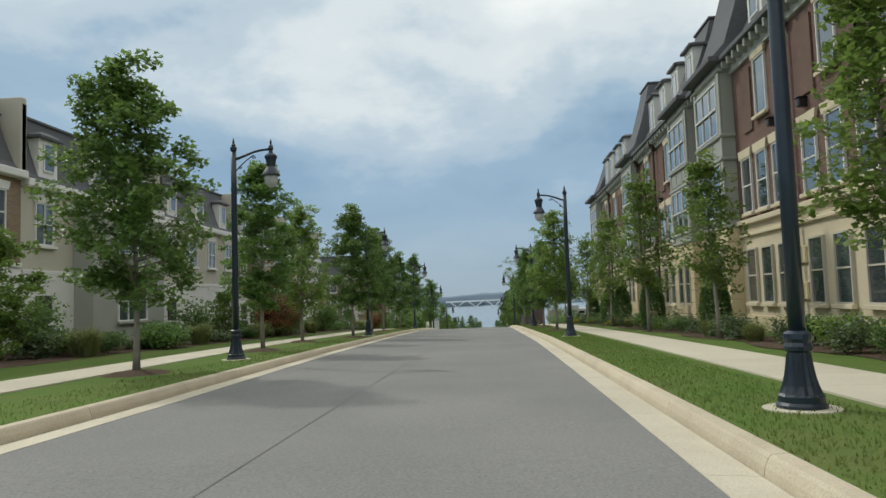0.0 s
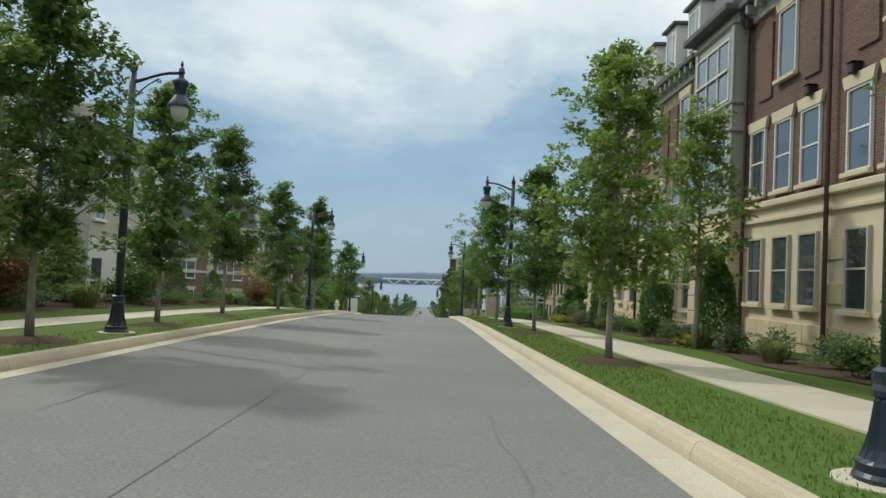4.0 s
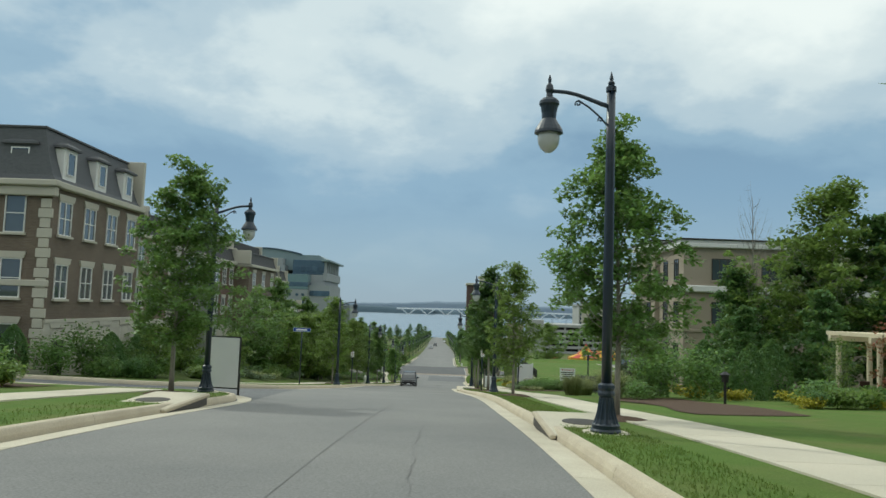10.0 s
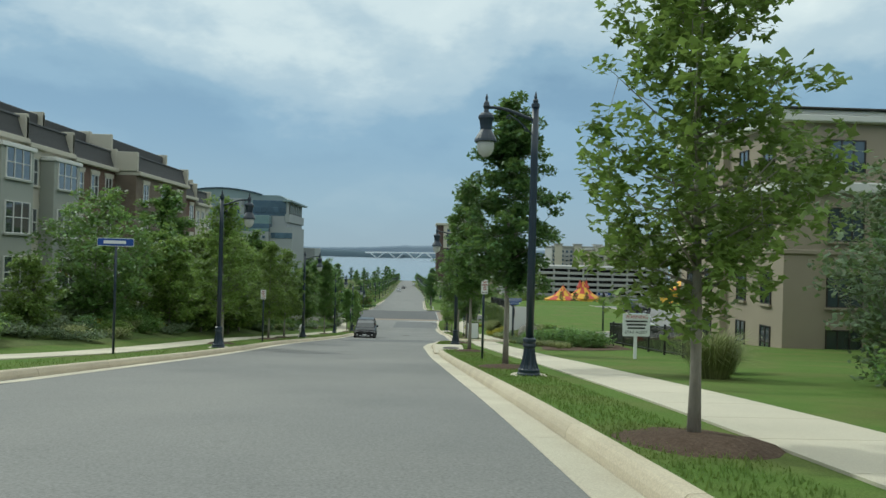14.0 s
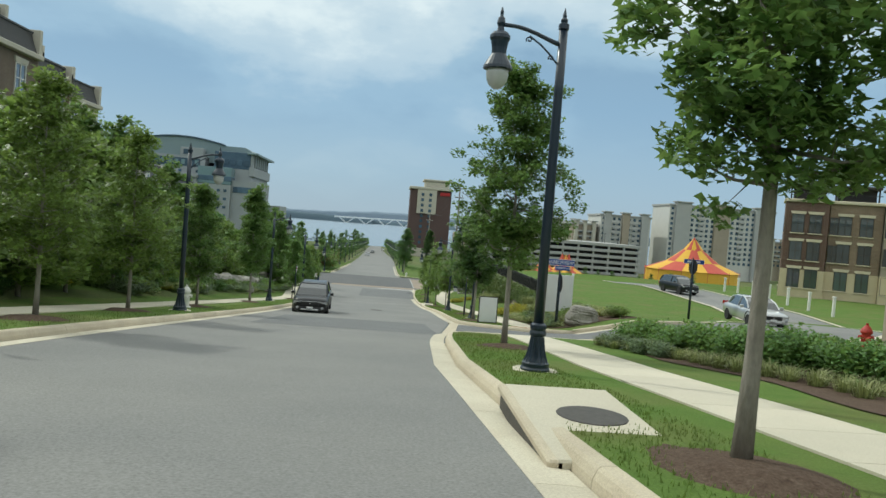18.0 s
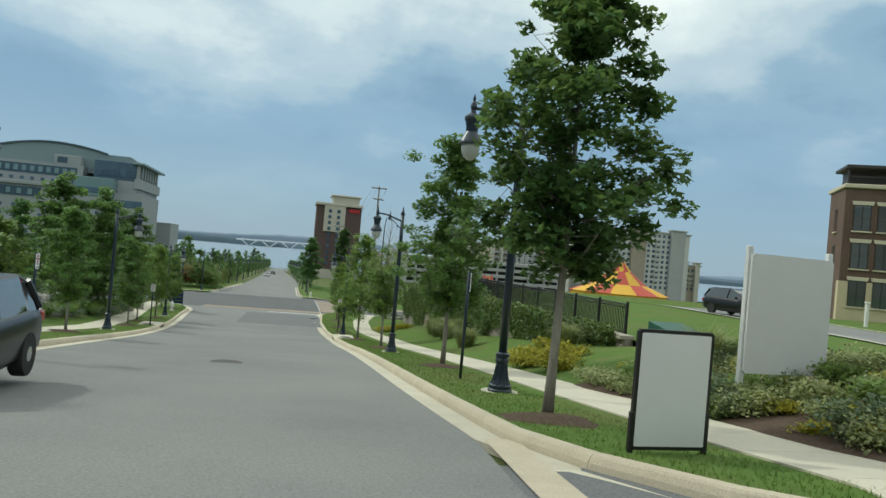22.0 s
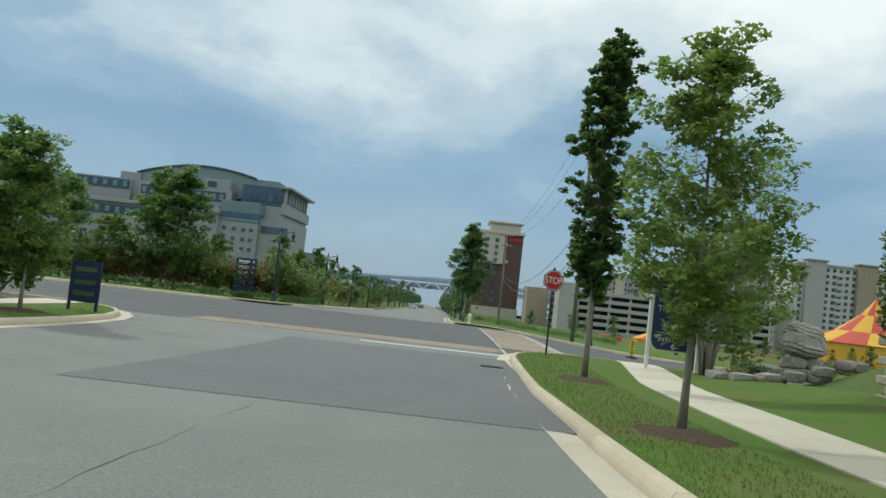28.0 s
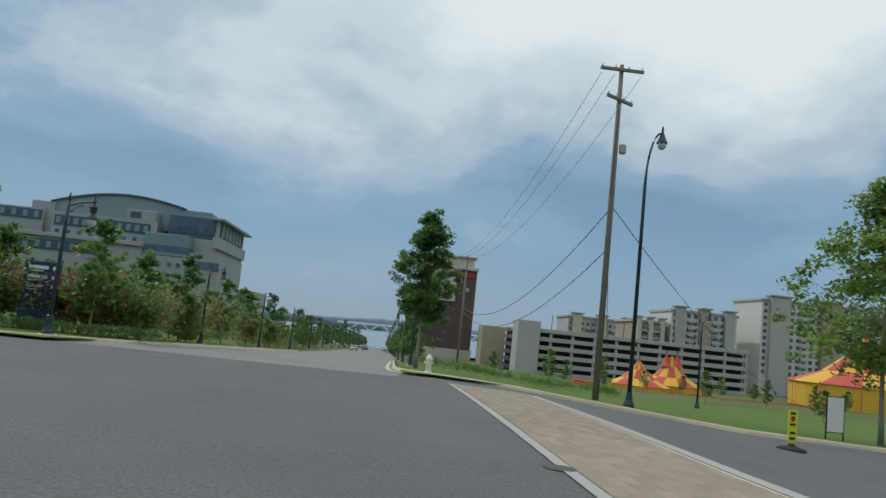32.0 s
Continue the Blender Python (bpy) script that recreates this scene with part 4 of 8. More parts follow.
def name_sign(at, turn, words, small, size=1.0):
    ob = sign_post("street_name_sign", pose(*at, 0, 0, turn), 3.3, "blue street-name blades with white letters on a thin post", "street sign")
    blade = part("blade", plate(1.35 * size, 0.27 * size), "sign_blue", ob, at=(0, -0.04, 3.2))
    part("rim", plate(1.38 * size, 0.27 * size + 0.03, 0.003), "sign_white", ob, at=(0, -0.036, 3.2))
    if not words:
        part("text_bar", Mesh().box(-0.45 * size, 0.4 * size, -0.007, -0.003, -0.06 * size, 0.06 * size), "sign_white", blade, "unreadable white lettering")
        return ob
    lettering(words, 0.25, "sign_white", blade, pose(0, -0.006, -0.01, 90, 0, 0) @ Matrix.Diagonal((0.8, 1, 1, 1)))
    lower = part("lower_blade", plate(0.7, 0.2), "sign_blue", ob, at=(0.12, -0.075, 2.93))
    lettering(small, 0.13, "sign_white", lower, pose(0, -0.006, 0, 90, 0, 0))
    return ob


name_sign(on_land(7.2, 149.15), -8, "HARBORVIEW", "WATERFRONT")
name_sign(on_land(-9.1, 112.0), 0, "", "", 0.75)
name_sign(on_land(15.75, 153.6), -8, "", "", 0.8)


def parking_sign(at, turn):
    ob = sign_post("parking_sign", pose(*at, 0, 0, turn), 2.55, "small white no-parking sign on a thin dark post", "sign")
    panel = part("panel", plate(0.27, 0.46), "sign_white", ob, at=(0, -0.04, 2.3))
    for words, size, z in (("NO", 0.11, 0.155), ("PARKING", 0.072, 0.065), ("ANY", 0.075, -0.01), ("TIME", 0.075, -0.085)):
        lettering(words, size, "stop_red", panel, pose(0, -0.005, z, 90, 0, 0) @ Matrix.Diagonal((0.8, 1, 1, 1)))
    part("arrow", Mesh().box(-0.08, 0.08, -0.008, -0.004, -0.185, -0.168), "black", panel, "thin double arrow")
    for s in (-1, 1):
        part("arrow_head", Mesh().add([(s * 0.11, -0.008, -0.1765), (s * 0.07, -0.008, -0.152), (s * 0.07, -0.008, -0.201), (s * 0.11, -0.003, -0.1765), (s * 0.07, -0.003, -0.152), (s * 0.07, -0.003, -0.201)],
                                      [(0, 1, 2), (3, 5, 4), (0, 3, 4, 1), (1, 4, 5, 2), (2, 5, 3, 0)]), "black", panel)


for x, y, a in ((1.68, 114.1, 32), (-8.0, 126.7, -3), (4.0, 160.3, 84), (-7.5, 166.9, 86), (-8.3, 190.3, 0), (3.6, 198.7, 0)):
    parking_sign(on_land(x, y), a)


def white_board(at, turn, w, h, low, label, legs=True):
    ob = thing("notice_board", label, "sign board", pose(*at, 0, 0, turn))
    part("frame", plate(w + 0.08, h + 0.08, 0.05, 0.03), "black", ob, "black frame", at=(0, 0, low + h / 2))
    part("panel", plate(w, h, 0.06, 0.01), "sign_white", ob, at=(0, 0, low + h / 2))
    for s in (-1, 1):
        part("leg", Mesh().box(s * (w / 2 + 0.03) - 0.03, s * (w / 2 + 0.03) + 0.03, -0.03, 0.03, -0.2, low + h * 0.3, 0.008), "black", ob)
    return ob


white_board(on_land(-7.4, 92.0), -8, 0.95, 1.55, 0.12, "blank white sign board in a thin black frame")
white_board(on_land(4.15, 151.0), 4, 0.88, 1.25, 0.08, "blank white sign board in a black frame on the verge")
white_board((22.0, 256.5, S(22, 256.5) + 0.1), 10, 0.9, 1.6, 0.4, "white sign board in a black frame beside the cross street")


def billboard(at, turn):
    ob = thing("site_board", "large blank white board on two white posts among shrubs", "sign board", pose(*at, 0, 0, turn))
    part("panel", plate(1.8, 2.1, 0.05, 0.05), "sign_white", ob, at=(0, 0, 1.42))
    for s in (-1, 1):
        part("post", Mesh().box(s * 0.88 - 0.05, s * 0.88 + 0.05, 0.03, 0.13, -0.2, 2.6, 0.01), "sign_white", ob)


billboard(on_land(8.6, 155.0), 6)


def warning_board(at, turn):
    ob = thing("warning_sign", "white warning sign with dark lettering on a wooden post", "sign", pose(*at, 0, 0, turn))
    panel = part("panel", plate(1.0, 0.8, 0.02, 0.03), "sign_white", ob, at=(0, 0, 1.2))
    part("post", Mesh().box(-0.05, 0.05, 0.012, 0.1, -0.2, 1.3, 0.01), "sign_white", ob)
    lettering("WARNING", 0.17, "stop_red", panel, pose(0, -0.014, 0.28, 90, 0, 0))
    lettering("STAY ALERT", 0.15, "black", panel, pose(0, -0.014, -0.26, 90, 0, 0))
    for k in range(3):
        part("text_bar", Mesh().box(-0.4 + 0.04 * k, 0.4 - 0.04 * k, -0.016, -0.011, 0.10 - 0.12 * k, 0.16 - 0.12 * k), "black", panel, "unreadable line of small print")


warning_board(on_land(7.3, 116.3), 5)


def thank_you_sign(at, turn):
    """A navy sign with a shaped top and white posts."""
    ob = thing("welcome_sign", "tall navy sign thanking visitors on two white posts", "sign board", pose(*at, 0, 0, turn))
    w, h, low = 1.7, 2.95, 0.68
    ring = [(-w / 2 + 0.22, 0), (-w / 2 + 0.06, 0.14), (-w / 2, 0.34)] + [(-w / 2, h * 0.78), (-w / 2 + 0.12, h * 0.86)] + [(-w * 0.38 + w * 0.76 * t, h * 0.9 + 0.26 * math.sin(math.pi * t)) for t in np.linspace(0, 1, 9)] + [(w / 2 - 0.12, h * 0.86), (w / 2, h * 0.78), (w / 2, 0.34), (w / 2 - 0.06, 0.14), (w / 2 - 0.22, 0)]
    for scale, mat, y, label in ((1.0, "gilt", 0.0, "gilt rim"), (0.965, "navy", -0.012, "navy panel")):
        m = Mesh().loft([[(x * scale, y - 0.03, low + h / 2 + (z - h / 2) * scale) for x, z in ring], [(x * scale, y + 0.03, low + h / 2 + (z - h / 2) * scale) for x, z in ring]])
        body = part("panel" if mat == "navy" else "rim", m, mat, ob, label)
    for s in (-1, 1):
        part("post", Mesh().box(s * 0.92 - 0.06, s * 0.92 + 0.06, -0.06, 0.06, -0.2, 2.9, 0.012), "sign_white", ob, "white post")
    for text, size, z in (("Thank You", 0.31, 2.2), ("For", 0.28, 1.92), ("Visiting", 0.31, 1.64), ("INTEGRITY", 0.24, 1.1)):
        lettering(text, size, "gilt", body, pose(0, -0.046, z, 90, 0, 0))
    for k, z in enumerate((3.05, 2.84)):
        part("text_bar", Mesh().box(-0.42, 0.42, -0.048, -0.043, z - 0.05, z + 0.05), "gilt", body, "unreadable line of letters")
    for z in (2.5, 1.34):
        part("rule", Mesh().box(-0.68, 0.68, -0.047, -0.043, z - 0.008, z + 0.008), "gilt", body)
    part("emblem", Mesh().lathe([(0.09, 0), (0.09, 0.003)], 10), "gilt", body, "small pale emblem", at=pose(0, -0.043, 0.86, 90, 0, 0))


thank_you_sign(on_land(9.1, 222.9), 3)


def direction_sign(at, turn):
    ob = thing("direction_sign", "navy direction sign with white lines of text by a hedge", "sign board", pose(*at, 0, 0, turn))
    part("panel", plate(2.0, 3.3, 0.14, 0.06), "navy", ob, at=(0, 0, 2.1))
    part("foot", Mesh().box(-0.9, 0.9, -0.1, 0.1, -0.2, 0.5, 0.02), "motel_brick", ob, "brick foot")
    for k, z in enumerate((3.45, 2.95, 2.45)):
        part("text_bar", Mesh().box(-0.75, 0.35 - 0.15 * (k == 2), -0.08, -0.071, z - 0.09, z + 0.09), "sign_white", ob, "unreadable white line of text")
        part("text_bar", Mesh().box(-0.75, 0.1, -0.08, -0.071, z - 0.22, z - 0.16), "sign_white", ob)
        part("arrow", Mesh().box(0.6, 0.78, -0.08, -0.071, z - 0.09, z + 0.09), "sign_white", ob, "white arrow")


direction_sign((-17.9, 263.2, S(-17.9, 263.2)), -8)


def small_board(at, turn):
    ob = thing("info_board", "small navy notice board with pale panels on the verge", "sign board", pose(*at, 0, 0, turn))
    part("panel", plate(1.0, 1.35, 0.08, 0.02), "navy", ob, at=(0, 0, 0.95))
    for z in (1.38, 0.95, 0.58):
        part("text_bar", Mesh().box(-0.36, 0.36, -0.046, -0.041, z - 0.09, z + 0.06), "leaf_grey", ob, "pale blue-green strip")
    for s in (-1, 1):
        part("leg", Mesh().box(s * 0.46 - 0.04, s * 0.46 + 0.04, -0.05, 0.05, -0.2, 1.2, 0.01), "navy", ob)


small_board(on_land(-11.2, 220.6), 0)


def crossing_paddle(at, turn):
    ob = thing("crossing_paddle", "fluorescent yellow crossing paddle on a black rubber base", "traffic sign", pose(*at, 0, 0, turn))
    part("base", Mesh().lathe([(0.42, 0), (0.42, 0.05), (0.36, 0.09), (0.12, 0.14), (0.08, 0.2)], 16), "rubber", ob)
    panel = part("panel", plate(0.32, 0.95, 0.02, 0.03), "sign_yellow", ob, at=(0, 0, 0.72))
    part("symbol", octagon(0.09, 0.004), "stop_red", panel, "small red octagon", at=(0, -0.013, 0.22))
    for z in (0.38, 0.05, -0.2, -0.36):
        part("text_bar", Mesh().box(-0.1, 0.1, -0.015, -0.011, z - 0.035, z + 0.035), "black", panel)


crossing_paddle((13.35, 244.8, S(13.35, 244.8)), 12)


def keep_right_sign(at, turn):
    ob = sign_post("arrow_sign", pose(*at, 0, 0, turn), 2.7, "white traffic sign with a black arrow on a post", "traffic sign")
    panel = part("panel", plate(0.5, 0.62), "sign_white", ob, at=(0, -0.04, 2.35))
    part("arrow", Mesh().tube([(-0.02, -0.008, -0.22), (-0.02, -0.008, -0.05), (0.1, -0.008, 0.08), (0.1, -0.008, 0.22)], 0.025, 5), "black", panel)


keep_right_sign((15.4, 238.8, S(15.4, 238.8) + 0.1), 6)


def hydrant(at, mat, label):
    ob = thing("fire_hydrant", label, "hydrant", at)
    ob.scale = (1.3, 1.3, 1.3)
    part("barrel", Mesh().lathe([(0.15, 0), (0.15, 0.05), (0.10, 0.07), (0.10, 0.45), (0.13, 0.47), (0.13, 0.51), (0.11, 0.56), (0.06, 0.63), (0.03, 0.65), (0.03, 0.7)], 14), mat, ob, smooth=False)
    for s in (-1, 1):
        part("outlet", Mesh().tube([(s * 0.08, 0, 0.37), (s * 0.17, 0, 0.37)], 0.05, 8), mat, ob)
    part("pumper_outlet", Mesh().tube([(0, -0.08, 0.34), (0, -0.18, 0.34)], 0.065, 8), mat, ob)


hydrant(on_land(-7.2, 79.8), "white", "pale fire hydrant on a grass verge")
hydrant(on_land(13.4, 135.5), "hydrant", "red fire hydrant on a lawn")
hydrant(on_land(-8.9, 144.0), "white", "pale fire hydrant on a grass verge")
hydrant(on_land(-10.7, 214.0), "white", "pale fire hydrant on a grass verge")
hydrant((2.9, 257.5, S(2.9, 257.5) + 0.1), "white", "white fire hydrant at the street corner")


def storm_inlet(x, y, turn, label):
    """A kerb inlet: throat, concrete cover slab and an iron lid."""
    ob = thing("storm_inlet", label, "storm drain", pose(x, y, S(x, y), 0, 0, turn))
    part("slab", Mesh().box(0.02, 1.25, -1.35, 1.35, 0.10, 0.19, 0.02), "walk", ob, "pale concrete cover slab")
    # no opening is cut: a dark bar stands for the throat's shade
    part("throat", Mesh().box(-0.03, 0.06, -1.2, 1.2, -0.06, 0.10), "iron", ob, "solid dark bar painted as the shaded throat")
    part("lintel", Mesh().box(-0.05, 0.09, -1.35, 1.35, 0.10, 0.185, 0.02), "kerb", ob)
    part("lid", Mesh().lathe([(0.36, 0.188), (0.36, 0.198), (0.34, 0.2)], 18, (0.72, 0.1, 0)), "iron", ob, "round iron lid")


storm_inlet(1.4, 82.5, 0, "concrete kerb inlet with an iron lid")
storm_inlet(0.32, 121.8, 0, "concrete kerb inlet with an iron lid")
storm_inlet(2.8, 189.5, 0, "concrete kerb inlet with an iron lid")
storm_inlet(-6.0, 85.0, 180, "concrete kerb inlet in the far kerb")
storm_inlet(-7.9, 191.5, 180, "concrete kerb inlet in the far kerb")


def flat_cover(name, x, y, r, label, bars=0):
    ob = thing(name, label, "manhole", (x, y, S(x, y) + 0.004))
    part("rim", Mesh().lathe([(r, 0), (r, 0.008), (r - 0.05, 0.009)], 22), "iron", ob)
    for k in range(bars):
        part("bar", Mesh().box(-r * 0.8, r * 0.8, -r * 0.7 + k * 1.4 * r / bars, -r * 0.7 + (k + 0.5) * 1.4 * r / bars, 0.008, 0.014), "rubber", ob)


flat_cover("manhole", -1.6, 163.5, 0.42, "round iron manhole cover in the asphalt")
flat_cover("drain_grate", 2.35, 218.1, 0.4, "iron drain grate in the gutter", 6)
flat_cover("manhole", 3.3, 232.0, 0.2, "small iron cover at the crosswalk")

# ---- plants ----
def leaf_cloud(centres, spreads, counts, size, rng, droop=0.25, flat=0.75, lobed=False):
    """Many small folded leaves in clumps: positions scatter round centres, each leaf a bent kite or a three-lobed blade."""
    pts = np.repeat(np.array(centres), counts, axis=0)
    sp = np.repeat(np.array(spreads), counts)
    off = rng.normal(size=pts.shape)
    off /= np.maximum(1e-6, np.linalg.norm(off, axis=1))[:, None]
    off *= (rng.random(len(pts)) ** 0.45)[:, None] * sp[:, None]
    off[:, 2] *= flat
    pts = pts + off
    n = len(pts)
    a = rng.random(n) * 2 * np.pi
    tilt = rng.normal(size=n) * 0.5 - droop
    d = np.stack([np.cos(a) * np.cos(tilt), np.sin(a) * np.cos(tilt), np.sin(tilt)], 1)
    side = np.stack([-np.sin(a), np.cos(a), rng.normal(size=n) * 0.45], 1)
    side /= np.linalg.norm(side, axis=1)[:, None]
    s = size * (0.65 + 0.7 * rng.random(n))[:, None]
    up = np.cross(side, d)
    if lobed:
        outline = ((0, -0.5, 0), (0.5, -0.02, 0.1), (0.17, 0.1, 0.03), (0, 0.62, -0.05), (-0.17, 0.1, 0.03), (-0.5, -0.02, 0.1))
        tris = ((0, 1, 2), (0, 2, 4), (2, 3, 4), (0, 4, 5))
    else:
        outline = ((0, -0.5, 0), (0.46, 0, 0.1), (0, 0.62, 0), (-0.46, 0, 0.1))
        tris = ((0, 1, 2), (0, 2, 3))
    v = np.stack([pts + side * s * x + d * s * y + up * s * z for x, y, z in outline], 1).reshape(-1, 3)
    idx = np.arange(n)[:, None] * len(outline)
    f = np.concatenate([idx + np.array([t]) for t in tris])
    return v, f


def leaf_mesh(name, v, f, mat):
    me = bpy.data.meshes.new(name)
    me.vertices.add(len(v))
    me.vertices.foreach_set("co", np.asarray(v, dtype=np.float32).ravel())
    me.loops.add(len(f) * 3)
    me.loops.foreach_set("vertex_index", np.asarray(f, dtype=np.int32).ravel())
    me.polygons.add(len(f))
    me.polygons.foreach_set("loop_start", np.arange(len(f), dtype=np.int32) * 3)
    me.materials.append(M[mat])
    me.update(calc_edges=True)
    return me


def make_tree(seed, height, bole, radius, leaf, leaves, size, label, name="tree", shape="oval", dead=0.0, lobed=False, limbs_n=46):
    """A street tree: tapered trunk, limbs that fork, and a crown of leaf clumps along the limbs.
    Returns the thing standing at the origin."""
    rng = np.random.default_rng(seed)
    ob = thing(name, label, "tree", group="street trees")
    r0 = (0.0072 if shape != "column" else 0.0055) * height + 0.016
    lean = rng.normal(size=2) * (0.015 if shape != "column" else 0.004) * height
    axis = [(lean[0] * t * t + 0.03 * math.sin(5 * t + seed), lean[1] * t * t + 0.03 * math.cos(4 * t + seed), height * 0.95 * t) for t in np.linspace(0, 1, 9)]
    trunk = Mesh().tube(axis, [r0 * 1.35, r0, r0 * 0.9, r0 * 0.75, r0 * 0.6, r0 * 0.45, r0 * 0.32, r0 * 0.2, r0 * 0.08], 9)
    part("trunk", trunk, "bark", ob, smooth=True)
    limbs = Mesh()
    centres, spreads = [], []

    def width(t):
        """The crown's half-width at the share t of its height."""
        if shape == "oval":
            return min(1.0, 0.55 + t * 1.6) * (1 - max(0, t - 0.3) / 0.7 * 0.98) ** 0.62
        if shape == "column":
            return min(1.0, 0.6 + t * 2) * (1 - max(0, t - 0.55) / 0.45) ** 0.5
        if shape == "vase":
            return (0.3 + 0.8 * min(1, t * 1.5)) * (1 - max(0, t - 0.65) / 0.35) ** 0.6
        return min(1.0, 0.6 + t * 3) * (1 - t) ** 0.7

    crown = height - bole
    for k in range(limbs_n):
        t = (k + rng.random()) / limbs_n
        a = k * 2.4 + rng.normal() * 0.35
        reach = radius * width(t) * ((0.85 + 0.2 * rng.random()) if shape == "column" else (0.74 + 0.32 * rng.random())) + 0.05
        tip_z = bole + crown * (0.06 + 0.92 * t)
        steep = 0.55 if shape in ("oval", "cone") else ((2.6 if dead > 0.5 else 1.7) if shape == "column" else 1.1)
        z0 = max(bole * 0.95, tip_z - reach * steep)
        z0 = min(z0, height * 0.9)
        ax = np.array([np.interp(z0, [q[2] for q in axis], [q[i] for q in axis]) for i in (0, 1)])
        p0 = np.array([ax[0], ax[1], z0])
        tip = np.array([ax[0] + math.cos(a) * reach, ax[1] + math.sin(a) * reach, tip_z + rng.normal() * 0.04 * crown])
        mid = (p0 + tip) / 2 + np.array([0, 0, -0.1 * reach]) + rng.normal(size=3) * 0.04
        lr = r0 * 0.36 * (1 - 0.65 * t)
        limbs.tube([tuple(p0), tuple(mid), tuple(tip)], [lr, lr * 0.55, lr * 0.15], 5)
        gone = t > 0.5 + 0.16 * rng.random() if dead > 0.5 else rng.random() < dead
        for s in (0.25, 0.45, 0.65, 0.85):
            b0 = p0 * (1 - s) ** 2 + 2 * mid * s * (1 - s) + tip * s * s
            twig = b0 + rng.normal(size=3) * np.array([1, 1, 0.6]) * (0.12 + reach * 0.2)
            limbs.tube([tuple(b0), tuple(twig)], [lr * 0.3, lr * 0.06], 3)
            if not gone:
                centres.append(twig)
                spreads.append((0.17 + 0.13 * rng.random()) * (radius * 0.55 + 0.45))
        if not gone:
            centres.append(tip)
            spreads.append((0.15 + 0.12 * rng.random()) * (radius * 0.5 + 0.4))
    part("branching", limbs, "bark", ob, smooth=True)
    if dead < 0.5:
        top = np.array(axis[-1])
        for k in range(6):
            centres.append(top + np.array([rng.normal() * 0.1, rng.normal() * 0.1, 0.05 * height - 0.16 * height * k / 6]))
            spreads.append(0.1 + 0.04 * k)
    weights = np.array(spreads) ** 2
    counts = np.maximum(4, (leaves * weights / weights.sum())).astype(int)
    v, f = leaf_cloud(centres, spreads, counts, size, rng, droop=0.15, flat=0.62, lobed=lobed)
    part("crown", leaf_mesh("crown", v, f, leaf), None, ob)
    return ob


def mulch_ring(x, y, r):
    m = Mesh()
    n = 16
    ring = [(x + r * (0.85 + 0.3 * random.random()) * math.cos(2 * math.pi * k / n), y + r * 1.25 * (0.85 + 0.3 * random.random()) * math.sin(2 * math.pi * k / n)) for k in range(n)]
    m.add([(x, y, S(x, y) + 0.24)] + [(x + (px - x) * 0.6, y + (py - y) * 0.6, S(px, py) + 0.20 + random.uniform(-0.015, 0.02)) for px, py in ring] + [(px, py, S(px, py) + 0.135) for px, py in ring],
          [(0, k + 1, (k + 1) % n + 1) for k in range(n)] + [(k + 1, k + 1 + n, (k + 1) % n + 1 + n, (k + 1) % n + 1) for k in range(n)])
    structure("mulch", m, "mulch", "ring of brown mulch round a tree", "mulch", True)


